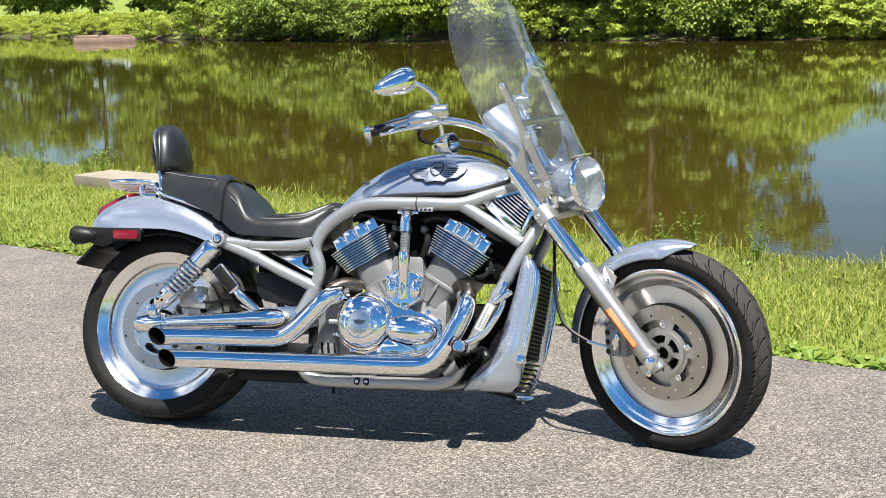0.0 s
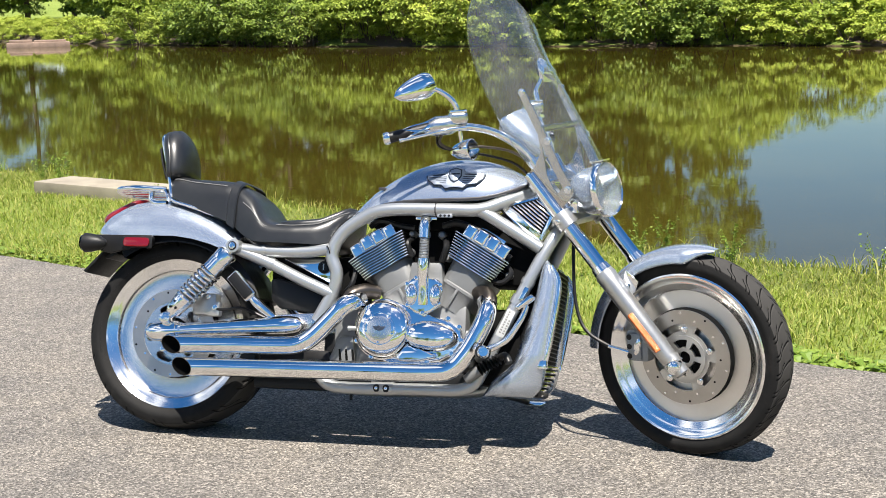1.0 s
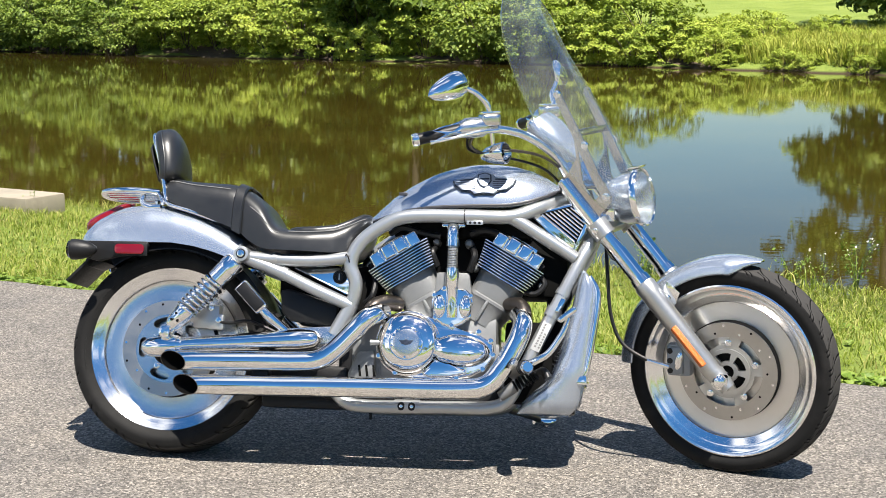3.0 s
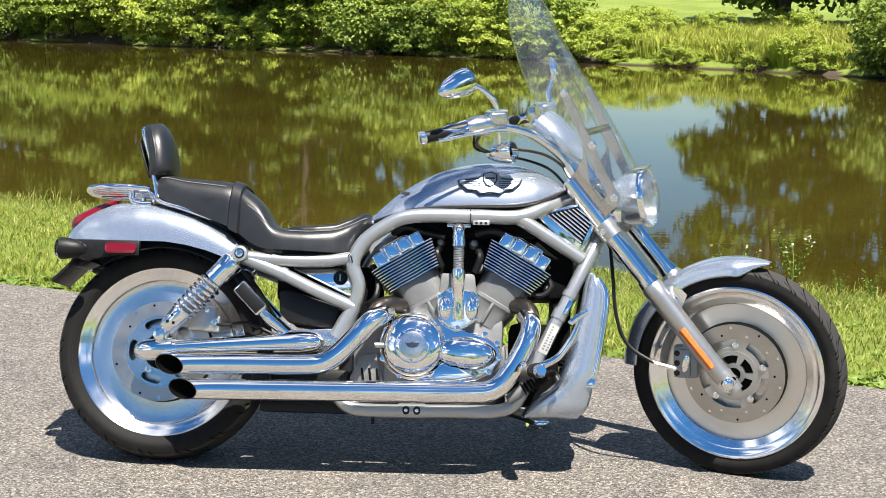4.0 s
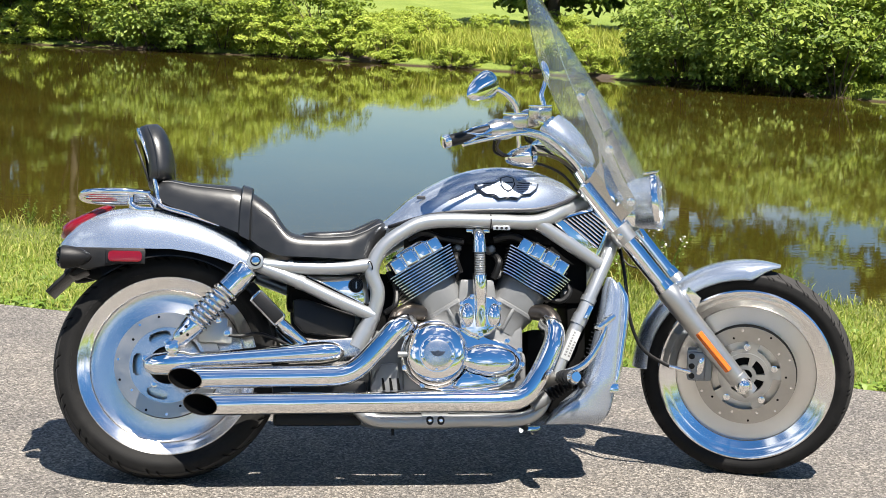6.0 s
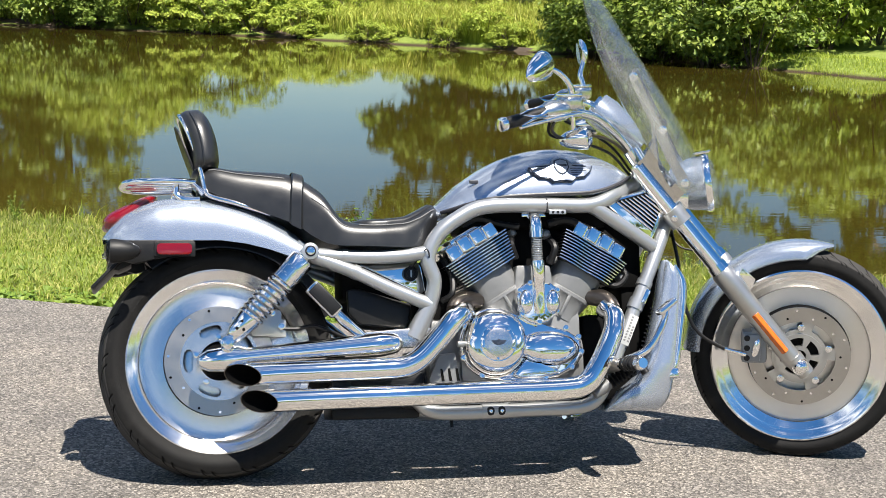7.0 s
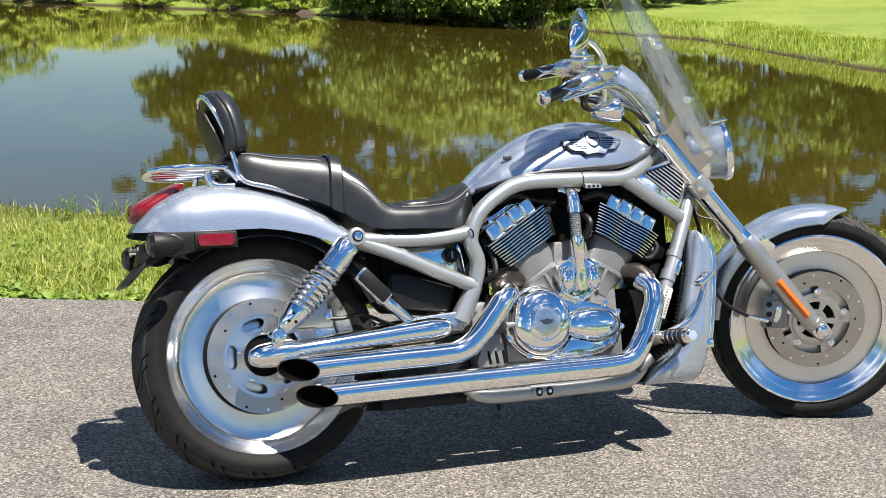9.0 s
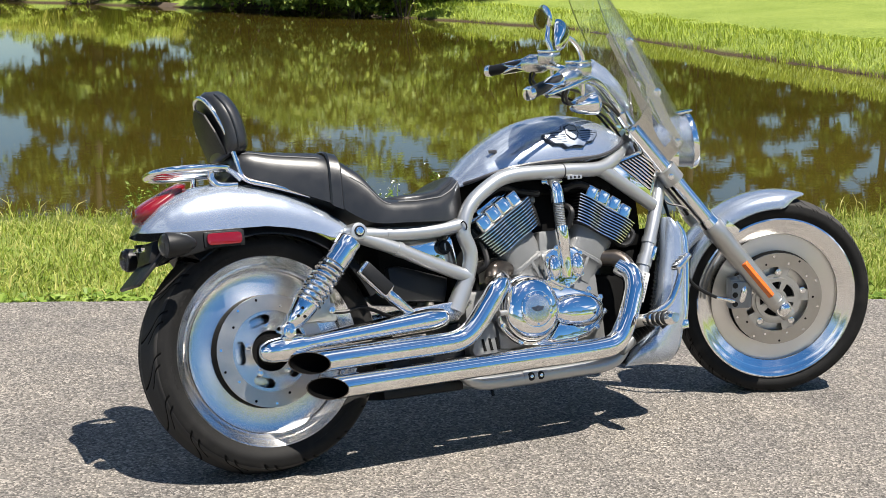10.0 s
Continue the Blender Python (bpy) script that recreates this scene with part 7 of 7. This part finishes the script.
pc = part("pump_cover", plate([(0.868, 0.528), (0.845, 0.512), (0.838, 0.488), (0.848, 0.432), (0.872, 0.416), (0.90, 0.406), (0.930, 0.416), (0.958, 0.438), (0.968, 0.488), (0.960, 0.512), (0.94, 0.528), (0.905, 0.520)], -0.160, -0.115, 0.008, 3), CHROME, bike, "polished chrome pump cover")
for s in (-1, 1):
    part("pump_lobe", lathe([(1.0, 0.0), (0.94, -0.010), (0.7, -0.017), (0, -0.021)], 40), CHROME, pc, "", Matrix.Translation((0.904 + s * 0.040, -0.157, 0.472)) @ Matrix.Diagonal((0.020, 1, 0.036, 1)))
for (x, z) in ((0.848, 0.505), (0.853, 0.438), (0.903, 0.414), (0.955, 0.445), (0.958, 0.505), (0.878, 0.526)):
    bolt(pc, x, -0.160, z, 0.95)
part("gasket_plate", plate([(0.85, 0.58), (0.95, 0.58), (0.96, 0.50), (0.84, 0.50)], -0.125, -0.08, 0.006), CAST, bike)

# ---- radiator and shrouds ----
for s in (-1, 1):
    shroud = bmesh.new()
    rings = []
    zz = np.linspace(0.157, 0.592, 65)
    edge_l = np.interp(zz, [0.157, 0.205, 0.232, 0.258, 0.30, 0.376, 0.47, 0.56, 0.592], [1.102, 1.128, 1.162, 1.196, 1.214, 1.238, 1.262, 1.279, 1.292])
    edge_r = np.interp(zz, [0.157, 0.178, 0.205, 0.255, 0.30, 0.43, 0.52, 0.555, 0.582, 0.592], [1.262, 1.288, 1.300, 1.308, 1.314, 1.330, 1.338, 1.330, 1.312, 1.302])
    for _ in range(6):
        for e in (edge_l, edge_r):
            e[1:-1] = (e[:-2] + 2 * e[1:-1] + e[2:]) / 4
    for k, (z, xl, xr) in enumerate(zip(zz, edge_l, edge_r)):
        end = min(1.0, (k + 0.3) / 7, (64.3 - k) / 8)
        end = math.sqrt(1 - (1 - end) ** 2)
        tuck = 0.022 * float(smooth01((0.30 - z) / 0.14))
        ring = []
        for q in range(21):
            u = 0.5 - 0.5 * math.cos(math.pi * q / 20)
            bulge = (1 - abs(2 * u - 1) ** 2.4) ** 0.55
            ring.append(shroud.verts.new((xl + (xr - xl) * u, s * (0.125 - tuck + 0.016 * u + 0.040 * end * bulge), z)))
        ring += [shroud.verts.new((xr - 0.006, s * 0.100, z)), shroud.verts.new((xl + 0.006, s * 0.100, z))]
        rings.append(ring)
    skin(shroud, rings)
    sh = part("radiator_shroud", shroud, PAINT, bike, "silver-blue radiator shroud", smooth=50)
    part("chrome_strip", tube([(1.318, s * 0.160, 0.575), (1.340, s * 0.158, 0.520), (1.331, s * 0.157, 0.420), (1.312, s * 0.155, 0.300), (1.302, s * 0.150, 0.250)], [0.004, 0.011, 0.011, 0.010, 0.006], 12, 5), CHROME, sh, "chrome front edge strip")
    part("strip_cap", box(1.298, s * 0.152, 0.262, 0.030, 0.03, 0.028, 0.006), CHROME, sh)
rad = part("radiator", box(0, 0, 0, 0.05, 0.21, 0.37, 0.006), DARK, bike, "black radiator core", Matrix.Translation((1.285, 0, 0.385)) @ Matrix.Rotation(radians(7), 4, "Y"))
for k in range(26):
    part("radiator_fin", box(0.027, 0, -0.17 + 0.0136 * k, 0.006, 0.20, 0.003), PLASTIC, rad, "", Matrix.Translation((1.285, 0, 0.385)) @ Matrix.Rotation(radians(7), 4, "Y"))
for k in range(26):
    part("radiator_fin", box(-0.005 + 0.003 * (k % 2), -0.112, -0.16 + 0.0125 * k, 0.034, 0.003, 0.004), PLASTIC, rad, "", Matrix.Translation((1.255, 0, 0.385)) @ Matrix.Rotation(radians(18), 4, "Y"))
for k in range(7):
    z = 0.165 + 0.015 * k
    part("chin_fin", tube([(1.262 + 0.007 * k, -0.105, z), (1.272 + 0.007 * k, -0.06, z + 0.002), (1.275 + 0.007 * k, 0, z + 0.003), (1.272 + 0.007 * k, 0.06, z + 0.002), (1.262 + 0.007 * k, 0.105, z)], 0.0055, 8, 4), CHROME, bike, "chrome chin louvre")
part("chin_scoop", box(1.225, 0, 0.175, 0.11, 0.20, 0.03, 0.01), PLASTIC, bike)

# ---- rider controls on the right ----
ped = part("brake_pedal", tube([(1.255, -0.235, 0.440), (1.248, -0.238, 0.415), (1.232, -0.240, 0.382), (1.200, -0.238, 0.335), (1.165, -0.232, 0.312), (1.135, -0.222, 0.300)], [0.008, 0.009, 0.0095, 0.010, 0.011, 0.012], 12, 6), CHROME, bike, "curved chrome brake pedal")
part("pedal_pad", box(0, 0, 0, 0.066, 0.040, 0.018, 0.008, 3), CHROME, ped, "ribbed chrome pedal pad", Matrix.Translation((1.252, -0.245, 0.448)) @ Matrix.Rotation(radians(-38), 4, "Y"))
for k in range(3):
    part("pad_rib", box(-0.015 + 0.015 * k, 0, 0.0085, 0.004, 0.034, 0.003, 0.001), FORK_LEG, ped, "", Matrix.Translation((1.252, -0.245, 0.448)) @ Matrix.Rotation(radians(-38), 4, "Y"))
for s in (-1, 1):
    pg = part("rider_peg", tube([(1.120, s * 0.20, 0.290), (1.125, s * 0.225, 0.290), (1.142, s * 0.315, 0.288), (1.144, s * 0.330, 0.288)], [0.014, 0.019, 0.020, 0.014], 20), CHROME, bike, "chrome rider footpeg")
    part("peg_mount", tube([(1.098, s * 0.13, 0.282), (1.108, s * 0.17, 0.286), (1.122, s * 0.212, 0.290)], [0.024, 0.020, 0.017], 16), FORK_LEG, pg)
    for k in range(4):
        f = 0.235 + 0.02 * k
        part("peg_ring", tube([(1.127 + 0.1 * (f - 0.235), s * f, 0.2895), (1.128 + 0.1 * (f - 0.235), s * (f + 0.006), 0.2895)], 0.0213, 20), PLASTIC, pg)
mcyl = part("rear_master_cylinder", tube([(1.055, -0.165, 0.205), (1.085, -0.165, 0.226), (1.10, -0.165, 0.238)], [0.014, 0.018, 0.018], 14), CAST, bike, "grey master cylinder with a black bellows")
bel = bmesh.new()
for k in range(7):
    c = Vector((1.10, -0.165, 0.238)).lerp(Vector((1.160, -0.175, 0.274)), k / 6)
    add_tube(bel, [c - Vector((0.004, 0, 0.0025)), c, c + Vector((0.004, 0, 0.0025))], [0.014, 0.021, 0.014], 16)
part("bellows", bel, PLASTIC, mcyl, "black rubber bellows")
part("pedal_link", tube([(1.16, -0.175, 0.274), (1.185, -0.19, 0.285), (1.20, -0.20, 0.262)], 0.012, 10, 4), PLASTIC, mcyl)
stand = part("side_stand", tube([(1.02, 0.13, 0.185), (1.08, 0.24, 0.172), (1.14, 0.37, 0.156), (1.155, 0.405, 0.148)], [0.013, 0.012, 0.011, 0.010], 12, 4), STEEL_DARK, bike, "steel side stand, folded out")
part("stand_foot", tube([(1.140, 0.402, 0.143), (1.165, 0.420, 0.141), (1.195, 0.440, 0.142), (1.212, 0.450, 0.150)], [0.010, 0.014, 0.013, 0.006], 12, 4), CHROME, stand, "chrome stand foot")
part("drain_tube", tube([(0.655, -0.08, 0.16), (0.657, -0.085, 0.125)], 0.005, 8), PLASTIC, bike)
